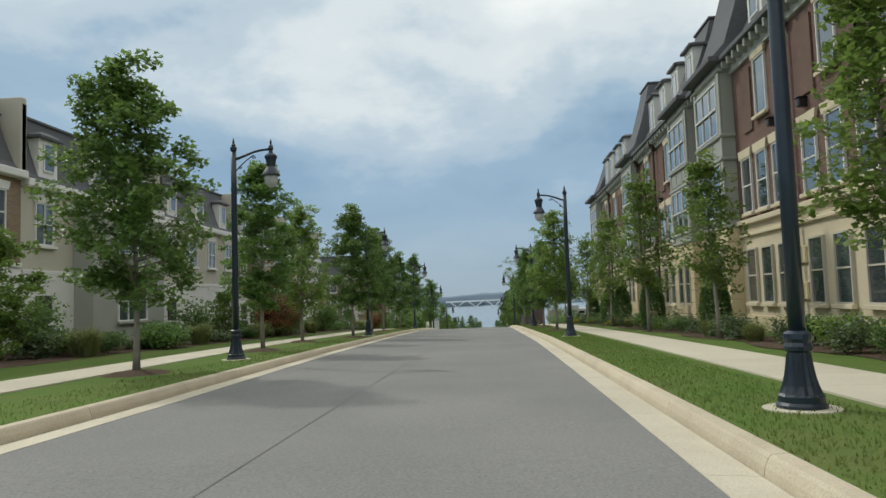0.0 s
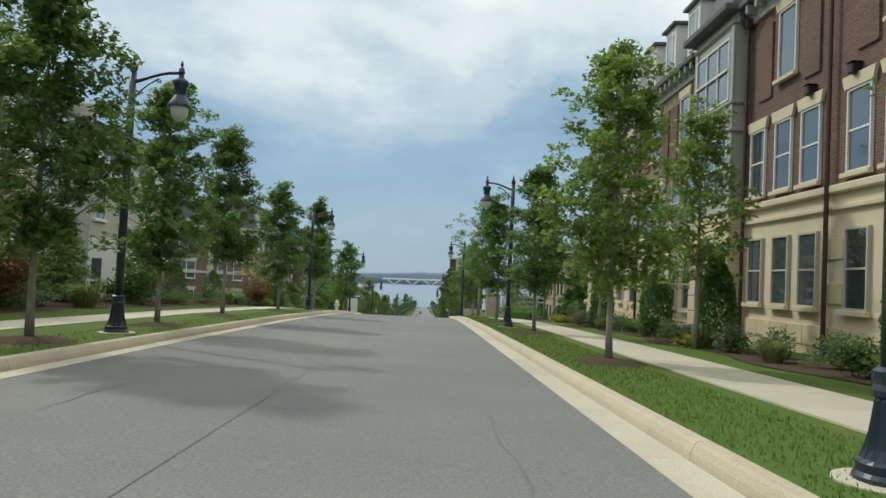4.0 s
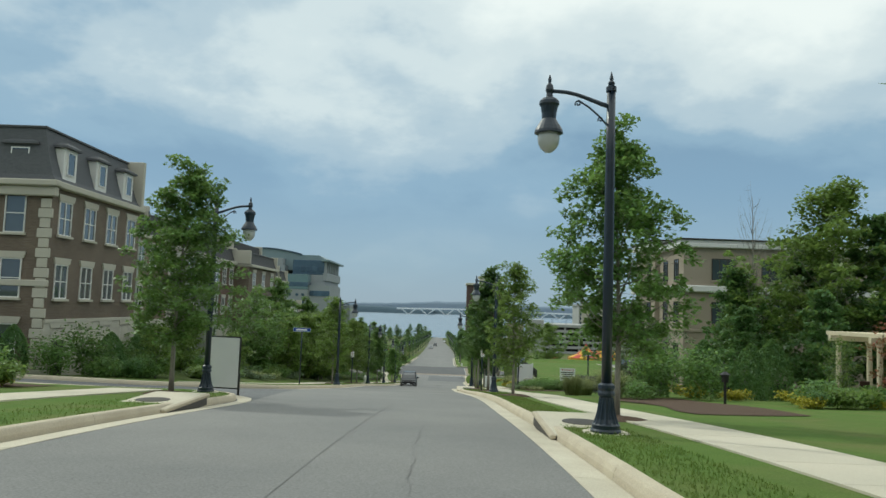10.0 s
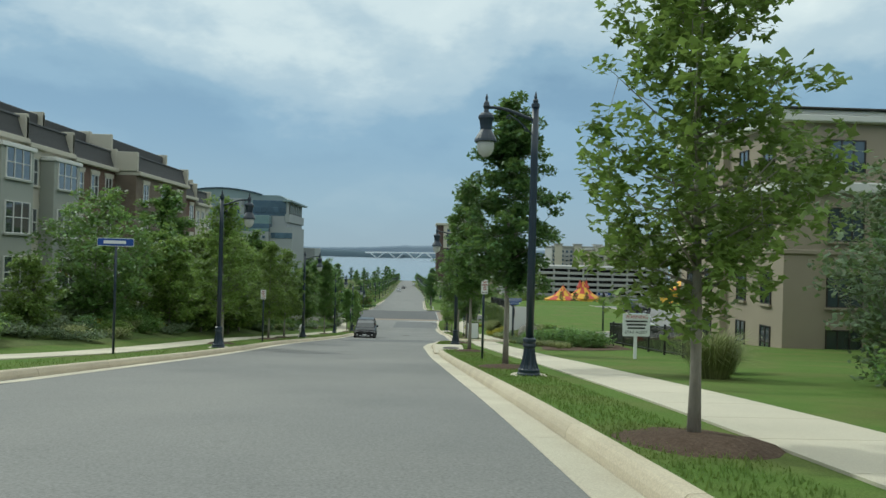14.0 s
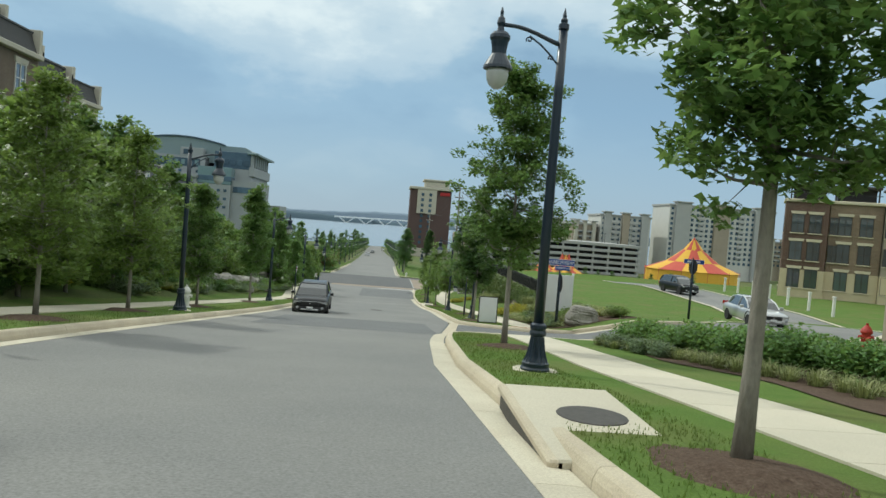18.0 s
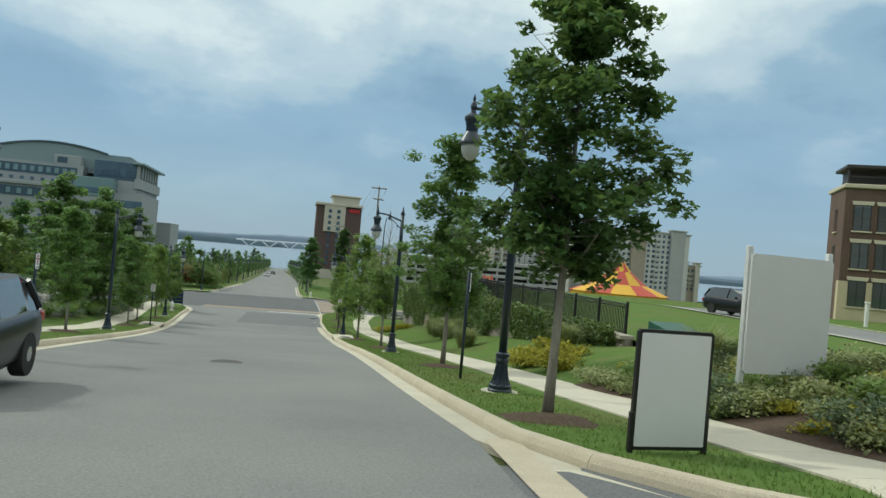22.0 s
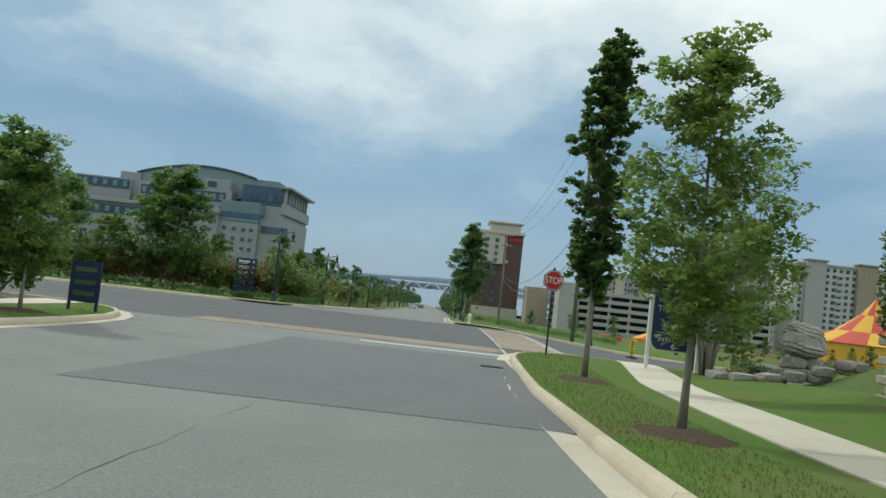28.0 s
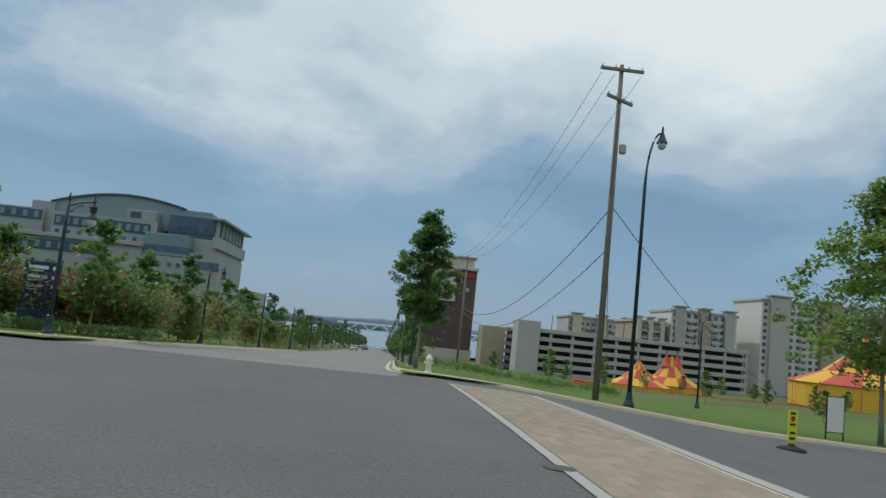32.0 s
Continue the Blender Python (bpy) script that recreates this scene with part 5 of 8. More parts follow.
KINDS = {
    "maple_a": make_tree(1, 6.6, 1.7, 1.42, "leaf", 13500, 0.125, "young maple with a full oval green crown", lobed=True),
    "maple_b": make_tree(2, 6.6, 1.85, 1.4, "leaf", 17000, 0.105, "young maple with a tapering green crown", shape="cone", lobed=True),
    "maple_high": make_tree(21, 6.9, 2.25, 1.12, "leaf", 19000, 0.10, "young maple with a high full crown on a slim trunk", lobed=True),
    "maple_broad": make_tree(22, 7.0, 2.35, 1.5, "leaf", 21000, 0.10, "broad-crowned young maple beside a street corner", lobed=True),
    "maple_c": make_tree(3, 6.6, 1.75, 1.7, "leaf", 14500, 0.125, "spreading young maple with a dense green crown", lobed=True),
    "maple_dense": make_tree(14, 6.4, 1.9, 1.2, "leaf_dark", 15000, 0.125, "young maple with a dense dark green crown", lobed=True),
    "maple_light": make_tree(4, 6.2, 1.6, 1.35, "leaf_light", 9500, 0.12, "young maple with a thin yellow-green crown", lobed=True),
    "maple_thin": make_tree(5, 7.4, 2.5, 2.2, "leaf", 5200, 0.125, "sparse young maple with open branches", dead=0.25, shape="vase", lobed=True, limbs_n=30),
    "dead_top": make_tree(6, 6.6, 1.75, 0.72, "leaf_light", 4600, 0.12, "half-dead young tree with bare upper twigs", dead=0.7, shape="column", lobed=True, limbs_n=64),
    "column": make_tree(7, 9.2, 2.3, 0.58, "leaf_dark", 26000, 0.105, "tall columnar maple with a narrow dense crown", shape="column", limbs_n=80),
    "small": make_tree(8, 4.6, 1.3, 0.82, "leaf_light", 5200, 0.085, "small ornamental tree with a thin trunk"),
    "back": make_tree(9, 8.0, 1.2, 2.6, "leaf", 7600, 0.22, "full green tree in front of houses", limbs_n=44),
    "back_light": make_tree(10, 5.8, 0.9, 2.5, "leaf_light", 6600, 0.20, "broad light green tree in front of houses", limbs_n=44),
    "back_dark": make_tree(11, 10.0, 1.2, 3.2, "leaf_dark", 7600, 0.27, "tall dark green tree with a full crown", limbs_n=46),
    "crape": make_tree(12, 4.0, 0.5, 1.7, "leaf_red", 5200, 0.11, "rust-red flowering tree by the houses", shape="vase"),
    "crape_green": make_tree(13, 5.4, 0.6, 1.6, "leaf_light", 1900, 0.13, "vase-shaped crape myrtle with bare lower stems", shape="vase"),
    "crape_pink": make_tree(19, 5.0, 0.5, 2.3, "leaf", 6200, 0.15, "broad crape myrtle with fading pink flowers", shape="vase", limbs_n=40),
    "grey": make_tree(17, 4.3, 0.5, 1.55, "leaf_grey", 4200, 0.11, "grey-green multi-stemmed tree in a bed", shape="vase"),
    "elm": make_tree(18, 9.0, 2.6, 3.3, "leaf_light", 12000, 0.17, "round-crowned light green tree by the cross street", limbs_n=44),
    "far_a": make_tree(15, 6.3, 1.5, 1.7, "leaf", 1500, 0.27, "street tree on the lower hill", limbs_n=20),
    "far_b": make_tree(16, 6.6, 1.2, 2.0, "leaf_dark", 1700, 0.29, "dark street tree on the lower hill", limbs_n=20),
}
USED = set()


def plant(kind, x, y, scale=1.0, turn=None, lift=0.13, squash=1.0, mulch=0.0):
    """Sets a tree of a kind at a place: the first is the pattern itself, the others copies."""
    m = pose(x, y, S(x, y) + lift, 0, 0, random.uniform(0, 360) if turn is None else turn) @ Matrix.Diagonal((scale * squash, scale * squash, scale, 1))
    if kind in USED:
        ob = copy_thing(KINDS[kind], m)
    else:
        USED.add(kind)
        ob = KINDS[kind]
        ob.matrix_basis = m
    if mulch:
        mulch_ring(x, y, mulch)
    return ob


for kind, x, y, s in (("maple_light", 3.55, 39.2, 1.0), ("maple_a", 3.5, 49.5, 0.86), ("maple_c", 3.2, 60.8, 0.93), ("maple_thin", 3.0, 72.3, 1.0), ("maple_dense", 6.6, 68.0, 1.0),
                      ("maple_c", 3.2, 84.6, 1.02), ("maple_light", 2.15, 97.6, 0.84), ("maple_dense", 1.8, 109.2, 1.05), ("maple_high", 1.68, 120.1, 0.98), ("maple_broad", 1.93, 132.4, 1.0),
                      ("maple_dense", 3.75, 153.7, 1.1), ("maple_a", 4.45, 164.6, 1.2), ("dead_top", 4.25, 177.6, 1.0), ("maple_light", 4.1, 188.1, 1.05), ("maple_light", 4.0, 199.2, 0.75),
                      ("maple_light", 4.2, 206.6, 0.9), ("column", 4.5, 215.3, 1.0)):
    plant(kind, x, y, s, mulch=0.75)
for kind, x, y, s in (("maple_c", -6.95, 16.2, 1.0), ("maple_a", -7.2, 25.0, 1.03), ("maple_light", -8.0, 32.8, 0.9), ("maple_c", -6.8, 37.9, 1.0), ("maple_a", -6.9, 43.9, 1.03),
                      ("maple_b", -7.4, 51.1, 0.95), ("maple_c", -7.6, 61.4, 0.95), ("maple_b", -7.8, 73.2, 1.0), ("maple_c", -7.85, 88.8, 0.95),
                      ("maple_light", -8.9, 122.6, 0.95), ("maple_light", -8.6, 131.0, 0.8), ("maple_light", -9.0, 137.8, 0.85), ("maple_a", -9.0, 146.0, 0.85), ("maple_b", -9.1, 158.6, 0.95),
                      ("maple_a", -8.6, 174.3, 0.8), ("maple_a", -9.2, 188.3, 0.82), ("maple_light", -10.3, 203.4, 0.85), ("maple_light", -11.3, 217.3, 0.78), ("maple_light", -10.2, 196.0, 0.8)):
    plant(kind, x, y, s * 1.08, mulch=0.7)
# between the pavement and the houses
for kind, x, y, s in (("back", -15, 8, 0.8), ("back_light", -14.5, 22, 0.7), ("crape", -12.7, 43.6, 1.08), ("crape", -13.0, 46.8, 1.0), ("back_light", -13.5, 38, 0.62), ("back_light", -15, 55, 0.7),
                      ("crape", -14.5, 62, 0.7), ("crape", -12.6, 77, 0.9), ("crape_green", -13.6, 80.5, 0.8), ("back_light", -12.6, 84, 0.62), ("back_light", -16.5, 113, 0.62), ("back_light", -15, 118.5, 0.6), ("back_light", -15.8, 107.5, 0.7), ("back_light", -20.5, 111.5, 0.85), ("back_light", -18.5, 119, 0.85), ("back_light", -12.9, 139, 1.15), ("back_light", -13.3, 143.5, 1.12), ("back_light", -13.4, 134.8, 1.05), ("back_light", -14.5, 149, 1.2), ("crape_pink", -15.4, 125, 0.95), ("crape_pink", -16.6, 129, 1.0), ("back_light", -14.2, 131.5, 0.9), ("back", -13.6, 149, 0.85), ("back_light", -13.9, 155, 0.8), ("back", -20, 222, 0.8),
                      ("back_light", -16, 136, 0.95), ("back", -17, 139, 0.9), ("back_light", -16, 146, 0.9), ("back", -17, 153, 0.85), ("back_light", -15.2, 164.5, 0.95), ("back_light", -15.6, 172, 1.0), ("back_light", -15.4, 179.5, 0.9), ("back_light", -15.8, 187, 0.85),
                      ("back_light", -16.5, 160, 0.95), ("back", -17, 168, 0.8), ("back", -13.6, 199.5, 1.12), ("back", -14.6, 202.5, 0.95), ("back", -15.6, 196.4, 1.05), ("back", -17, 206.5, 0.9),
                      ("back", -15.4, 214.8, 0.92), ("back", -12.2, 217.5, 0.84), ("back_light", -21, 220, 0.8), ("back_dark", -24, 214, 0.8)):
    plant(kind, x, y, s * (1.4 if 130 < y < 180 else 1.18 if 114 < y < 202 else 1.0))
# in front of the corner block, in the park and by the beige block
for kind, x, y, s in (("small", 7.25, 24.3, 1.25), ("small", 7.05, 33.5, 1.2), ("small", 7.1, 44.6, 1.15), ("small", 7.2, 56.0, 1.15), ("small", 7.2, 14.0, 1.2), ("back_dark", 17.5, 114.5, 1.0), ("elm", 23.5, 114.5, 1.5), ("dead_top", 18.4, 114.4, 2.0), ("back_dark", 26.5, 114, 1.45),
                      ("back_dark", 33, 111, 1.3), ("back", 30, 118, 1.3), ("crape", 16.4, 95.7, 0.78), ("crape", 19.4, 96.4, 0.78), ("crape_green", 14.0, 96.0, 0.6), ("back_dark", 37, 102, 1.3), ("back_dark", 24, 119, 1.4), ("back_dark", 14.8, 76, 0.85),
                      ("back_dark", 26.5, 96, 1.25), ("grey", 8.5, 104.3, 1.0), ("back_dark", 19, 107, 0.72), ("back_dark", 20.2, 121, 0.95), ("back_light", 24, 103, 0.9), ("back_dark", 31, 121, 0.9), ("grey", 10.4, 106.2, 0.9), ("back_dark", 15.5, 108.5, 0.62), ("back_dark", 22.5, 113, 0.85)):
    plant(kind, x, y, s)


def stemmed_tree(x, y, height, spread, stems):
    """A crape myrtle of many bare slender stems that fan out under a thin airy crown."""
    rng = np.random.default_rng(41)
    ob = thing("tree", "many-stemmed crape myrtle with a thin airy crown", "tree", on_land(x, y, -0.05), group="street trees")
    centres, spreads = [], []
    for k in range(stems):
        a = 2.4 * k
        lean = spread * (0.35 + 0.65 * rng.random())
        h = height * (0.75 + 0.25 * rng.random())
        line = [np.array([math.cos(a) * (0.12 + lean * t ** 1.4) + 0.05 * math.sin(7 * t + k), math.sin(a) * (0.12 + lean * t ** 1.4), h * t]) for t in np.linspace(0, 1, 7)]
        part("stem", Mesh().tube([tuple(p) for p in line], [0.045, 0.04, 0.034, 0.028, 0.02, 0.012, 0.005], 6), "bark", ob, smooth=True)
        twigs = Mesh()
        for t in range(9):
            i = 2 + t // 2
            p0 = line[min(i, 6)]
            p1 = p0 + rng.normal(size=3) * np.array([0.42, 0.42, 0.2]) + np.array([0, 0, 0.5])
            twigs.tube([tuple(p0), tuple(p1)], [0.012, 0.003], 4)
            centres.append(p1)
            spreads.append(0.3 + 0.2 * rng.random())
        part("twig", twigs, "bark", ob)
    v, f = leaf_cloud(centres, spreads, np.full(len(centres), 105), 0.085, rng, droop=0.1, flat=0.7)
    part("crown", leaf_mesh("crown", v, f, "leaf_light"), None, ob)


stemmed_tree(9.95, 221.8, 8.0, 2.5, 15)
# beyond the cross street and on down to the water
plant("maple_dense", 2.6, 268, 1.5, squash=1.1)
plant("elm", 25.3, 258, 0.95)
for k in range(34):
    y = 262 + k * 13.5
    plant(("far_a", "far_b", "far_a")[k % 3], -14.3 - 0.12 * k + random.uniform(-.6, .6), y, random.uniform(0.9, 1.1))
    if k > 1:
        plant(("far_b", "far_a", "far_b")[k % 3], 4.0 - 0.2 * k + random.uniform(-.6, .6), y + 5, random.uniform(0.9, 1.15))
for kind, x, y, s in (("back", -24.5, 263.5, 1.75), ("back", -27.0, 264.5, 1.7), ("back_light", -31, 264, 1.6), ("back", -36, 265, 1.5), ("back_light", -39, 264, 1.1), ("back_dark", -44, 267, 1.0),
                      ("back", -14.0, 267.5, 0.8), ("back_light", -19.5, 267.5, 0.85), ("back", -16.5, 268.5, 0.7), ("back", -22, 267, 0.9), ("back_light", -13.2, 275, 0.6)):
    plant(kind, x, y, s)
for k in range(16):
    plant(("back", "back_light", "back_dark")[k % 3], -20 - random.random() * 8, 272 + 6.5 * k, random.uniform(0.5, 0.7))
for k in range(22):
    plant(("far_a", "far_b", "far_a")[k % 3], random.uniform(20, 150), random.uniform(300, 395), random.uniform(0.6, 0.9))
for k in range(26):
    plant(("far_a", "far_b")[k % 2], random.uniform(-75, -20), random.uniform(380, 700), random.uniform(1.2, 2.0))


def bush_mesh(seed, w, h, leaf, leaves, size, lumps=14):
    rng = np.random.default_rng(seed)
    centres, spreads = [], []
    for k in range(lumps):
        a, r = rng.random() * 6.283, math.sqrt(rng.random()) * w * 0.36
        centres.append((math.cos(a) * r, math.sin(a) * r, h * (0.3 + 0.35 * rng.random())))
        spreads.append(w * 0.22 + h * 0.12)
    counts = np.full(lumps, max(6, leaves // lumps))
    v, f = leaf_cloud(centres, spreads, counts, size, rng, droop=0.0, flat=h / w * 1.1)
    v[:, 2] = np.maximum(v[:, 2], 0.0)
    return leaf_mesh("foliage", v, f, leaf)


def cone_mesh(seed, w, h, leaf, leaves, size):
    rng = np.random.default_rng(seed)
    t = rng.random(leaves) ** 0.8
    a = rng.random(leaves) * 6.283
    r = w / 2 * np.sin(np.pi * np.clip(0.25 + 0.75 * t, 0, 1)) ** 0.7 * (0.8 + 0.25 * rng.random(leaves))
    centres = np.stack([np.cos(a) * r, np.sin(a) * r, t * h], 1)
    v, f = leaf_cloud(centres, np.full(leaves, 0.05), np.ones(leaves, int), size, rng, droop=-0.9)
    return leaf_mesh("foliage", v, f, leaf)


def tuft_mesh(seed, w, h, blades, mat="straw", thick=0.006):
    """Arching blades from one crown of roots."""
    rng = np.random.default_rng(seed)
    v, f = [], []
    for k in range(blades):
        a = rng.random() * 6.283
        b = np.array([math.cos(a), math.sin(a), 0])
        s = np.array([-b[1], b[0], 0]) * thick
        root = b * w * 0.18 * rng.random()
        reach, up = w * 0.5 * (0.1 + 0.9 * rng.random()), h * (0.45 + 0.55 * rng.random())
        p1 = root + b * reach * 0.35 + np.array([0, 0, up * 0.7])
        p2 = root + b * reach + np.array([0, 0, up * (0.55 + 0.45 * rng.random())])
        n = len(v)
        v += [root - s, root + s, p1 + s, p1 - s, p2]
        f += [(n, n + 1, n + 2), (n, n + 2, n + 3), (n + 3, n + 2, n + 4)]
    return leaf_mesh("foliage", np.array(v), np.array(f), mat)


SHRUBS = {
    "box": (bush_mesh(21, 1.2, 0.9, "leaf_dark", 1100, 0.08), "rounded dark green shrub in a bed", "shrub"),
    "rose": (bush_mesh(22, 1.3, 1.0, "leaf_grey", 900, 0.09), "grey-green flowering shrub in a mulch bed", "shrub"),
    "green": (bush_mesh(23, 1.6, 1.1, "leaf", 1200, 0.10), "leafy mid-green shrub in a bed", "shrub"),
    "light": (bush_mesh(24, 1.6, 0.9, "leaf_light", 1100, 0.10), "leafy light green shrub in a bed", "shrub"),
    "yellow": (bush_mesh(25, 1.3, 0.55, "leaf_yellow", 900, 0.08), "low bright yellow shrub in a bed", "shrub"),
    "juniper": (bush_mesh(26, 2.6, 0.6, "leaf_grey", 1500, 0.09), "spreading grey-green juniper on a bank", "shrub"),
    "cone": (cone_mesh(27, 1.1, 2.6, "leaf_dark", 6500, 0.08), "dense dark green conical arborvitae", "conifer"),
    "tuft": (tuft_mesh(28, 1.7, 1.1, 1300, "leaf_flower"), "arching fountain of ornamental grass", "ornamental grass"),
    "tall": (bush_mesh(29, 1.9, 2.3, "leaf", 1900, 0.12, 20), "tall leafy green shrub in a border", "shrub"),
    "dusky": (bush_mesh(31, 2.0, 2.1, "leaf_red", 2000, 0.11, 20), "tall dusky red-green shrub in a border", "shrub"),
    "flower": (bush_mesh(32, 1.3, 0.75, "leaf_flower", 800, 0.08), "low shrub with pale yellow-green flowers", "shrub"),
    "liriope": (tuft_mesh(33, 0.75, 0.38, 160, "leaf_flower"), "low tuft of striped yellow-green grass", "ornamental grass"),
    "holly": (cone_mesh(30, 2.2, 3.4, "leaf_dark", 3600, 0.13), "broad dark green holly bush", "conifer"),
}


REST = {}
LONE = [0]


def shrub(kind, x, y, s=1.0, lift=0.12):
    """A shrub of its own; past some 290 of them the far ones are joined into one mass."""
    me, label, category = SHRUBS[kind]
    if LONE[0] >= 290 or y > 228:
        REST.setdefault(me.materials[0].name, []).append((me, pose(x, y, S(x, y) + lift, 0, 0, random.uniform(0, 360)) @ Matrix.Diagonal((s, s, s, 1))))
        return None
    LONE[0] += 1
    ob = new("shrub" if category != "ornamental grass" else "ornamental_grass", me)
    ob.matrix_basis = pose(x, y, S(x, y) + lift, 0, 0, random.uniform(0, 360)) @ Matrix.Diagonal((s, s, s * random.uniform(0.9, 1.1), 1))
    return tagged(ob, label, category, "shrubs")


def bed(name, x0, x1, y0, y1, dz=0.165, mat="mulch", label="brown mulch planting bed"):
    structure("bed_" + name, strip(lambda y: x0 + 0.25 * math.sin(y * 0.9), lambda y: x1 + 0.2 * math.sin(y * 0.7), span(y0, y1, 1.0), dz, 3), mat, label, "planting bed", True)


bed("block_front", 7.0, 8.7, 2, 68)
for y in np.arange(3, 67, 1.35):
    k = ("rose", "rose", "box", "tuft", "light", "rose")[int(y * 7.3) % 6]
    shrub(k, 7.75 + random.uniform(-.3, .3), y, random.uniform(0.75, 1.0) * (0.75 if k == "tuft" else 1))
for y in (26.6, 36.6, 45.0, 50.5, 58.6):
    shrub("cone", 7.85, y, random.uniform(0.9, 1.05))
for y in (45.2, 46.3, 64.6, 65.8, 66.9):
    shrub("yellow", 7.4, y, 1.0)
# left planting strip
bed("left_upper", -15.6, -12.2, 4, 91, 0.16)
for k in range(74):
    y = 3 + 87 * random.random()
    shrub(random.choice(["green", "light", "rose", "juniper", "box", "light", "green", "tall"]), -12.6 - (3.0 if y < 71 else 1.6) * random.random(), y, random.uniform(0.8, 1.25))
for y in (24, 33, 41, 52, 70):
    shrub("tuft", -12.7, y, 1.1)
for x, y in ((-12.8, 82.5), (-14.2, 72), (-14.5, 66)):
    shrub("holly", x, y, 0.62)
for y in (86.2, 87.6, 89):
    shrub("yellow", -12.8, y, 0.8)
# round the corner house
for x, y, kind, k in ((-18.0, 101.3, "tall", 0.9), (-19.6, 101.0, "holly", 0.6), (-21.4, 101.2, "tall", 1.0), (-23.5, 101.0, "holly", 0.65), (-17.6, 103.4, "tall", 1.1), (-17.4, 105.6, "holly", 0.7), (-17.7, 107.6, "tall", 1.0), (-17.5, 109.6, "holly", 0.75),
                      (-16.2, 102.4, "green", 1.1), (-15.6, 104.2, "box", 1.3), (-15.8, 106.0, "green", 1.2), (-17.8, 111.6, "tall", 1.2), (-25.5, 101.2, "tall", 1.0)):
    shrub(kind, x, y, k)
# left bank below the side street
bed("left_lower", -16.5, -12.6, 108, 214, 0.16, "ground", "bank covered with low green ground cover")
for k in range(190):
    y = random.uniform(105, 213)
    shrub(random.choice(["juniper", "juniper", "green", "light", "box", "juniper", "light", "flower"]), random.uniform(-17.5, -13.0), y, random.uniform(0.7, 1.15))
for k in range(14):
    shrub("yellow", random.uniform(-15.5, -13.4), random.uniform(124, 176), random.uniform(0.7, 1.1))
for k in range(70):
    y = 150 + 0.82 * k
    shrub(("juniper", "light", "green", "flower", "light")[k % 5], -13.3 + random.uniform(-.9, .45), y, random.uniform(0.75, 1.1))
# right: lawn edge beds
bed("corner", 6.2, 9.2, 88, 101)
for x, y, kind, s in ((6.4, 99.5, "tuft", 1.35), (7.9, 102.5, "green", 1.0), (8.4, 100.2, "tall", 1.15), (10.2, 101.5, "yellow", 1.3), (7.2, 98.2, "green", 0.8), (9.6, 98.6, "tall", 1.0), (11.5, 99.5, "yellow", 1.1),
                      (11.6, 103.5, "holly", 0.8), (13.4, 102.5, "holly", 0.75), (15.0, 104.0, "holly", 0.85), (9.8, 105.5, "holly", 0.8), (6.0, 106.5, "tuft", 1.2), (7.0, 108.5, "tuft", 1.1), (12.5, 96.5, "yellow", 1.1), (14, 97.5, "yellow", 1.0)):
    shrub(kind, x, y, s)
for k in range(24):
    shrub(random.choice(["yellow", "light", "green", "box"]), 11 + 0.45 * k, 92.5 + 0.3 * k + random.uniform(-.5, .5), random.uniform(0.7, 1.0))
bed("right_side", 5.6, 9.5, 123, 137)
for k in range(26):
    y = 125.5 + 0.48 * k
    shrub("green", float(np.interp(y, [126, 138], [8.2, 6.7])) + random.uniform(-.25, .25), y, random.uniform(0.8, 1.05))
for k in range(34):
    y = 125.5 + 0.34 * k
    shrub("liriope", float(np.interp(y, [126, 137], [6.5, 5.4])) + 0.4 * (k % 2) + random.uniform(-.1, .1), y, random.uniform(0.95, 1.25))
for k in range(14):
    shrub("rose", 6.0 + random.uniform(-.3, .3), 132 + 0.35 * k, 0.5)
# bed with the boulder and board
bed("harbor", 6.75, 11, 148.4, 160)
for k in range(150):
    x, y = random.uniform(7.0, 10.9), random.uniform(149.0, 160.5)
    if abs(x - 8.5) < 1.1 and y < 150.8:
        continue
    shrub(random.choice(["rose", "light", "flower", "flower", "yellow", "flower"]), x, y, random.uniform(0.5, 0.8))
for x, y in ((7.6, 163.4), (8.2, 164.4), (7.3, 165.2), (8.9, 165.4), (8.1, 166.4), (9.0, 167.4), (7.9, 167.6), (8.0, 202.8), (7.4, 201.6), (8.6, 201.8), (7.9, 200.8), (9.2, 201.2)):
    shrub("yellow", x, y, random.uniform(0.9, 1.2))
for x, y in ((8.0, 157.5), (9.2, 158.5), (9.6, 168), (8.9, 184.5), (9.4, 186), (9.0, 187.6), (9.6, 189.0), (9.3, 190.4), (8.2, 177), (9.9, 192), (10.0, 186.8)):
    shrub("tuft", x, y, random.uniform(0.95, 1.2))
for k in range(22):
    shrub(random.choice(["flower", "rose", "flower"]), random.uniform(10.4, 15), random.uniform(220.2, 223.5), random.uniform(0.5, 0.85))
# clipped hedge, border and trees beyond the cross street
for k in range(40):
    shrub("box", -10.8 - 0.62 * k, 260.6 + 0.25 * math.sin(k * 1.3), random.uniform(0.75, 0.9))
for k in range(46):
    shrub(("tall", "dusky", "tall", "dusky", "dusky")[k % 5], -12.6 - 0.85 * k, 264.6 + 1.1 * math.sin(k * 1.7), random.uniform(1.5, 2.1))
for k in range(44):
    shrub(("tall", "dusky", "green")[k % 3], -14.5 - 0.1 * k + random.uniform(-1.5, .5), 268 + 3.4 * k, random.uniform(1.5, 2.2))
for k in range(20):
    shrub("green", 4 + 1.1 * k, 300 + 3 * math.sin(k), 1.3)


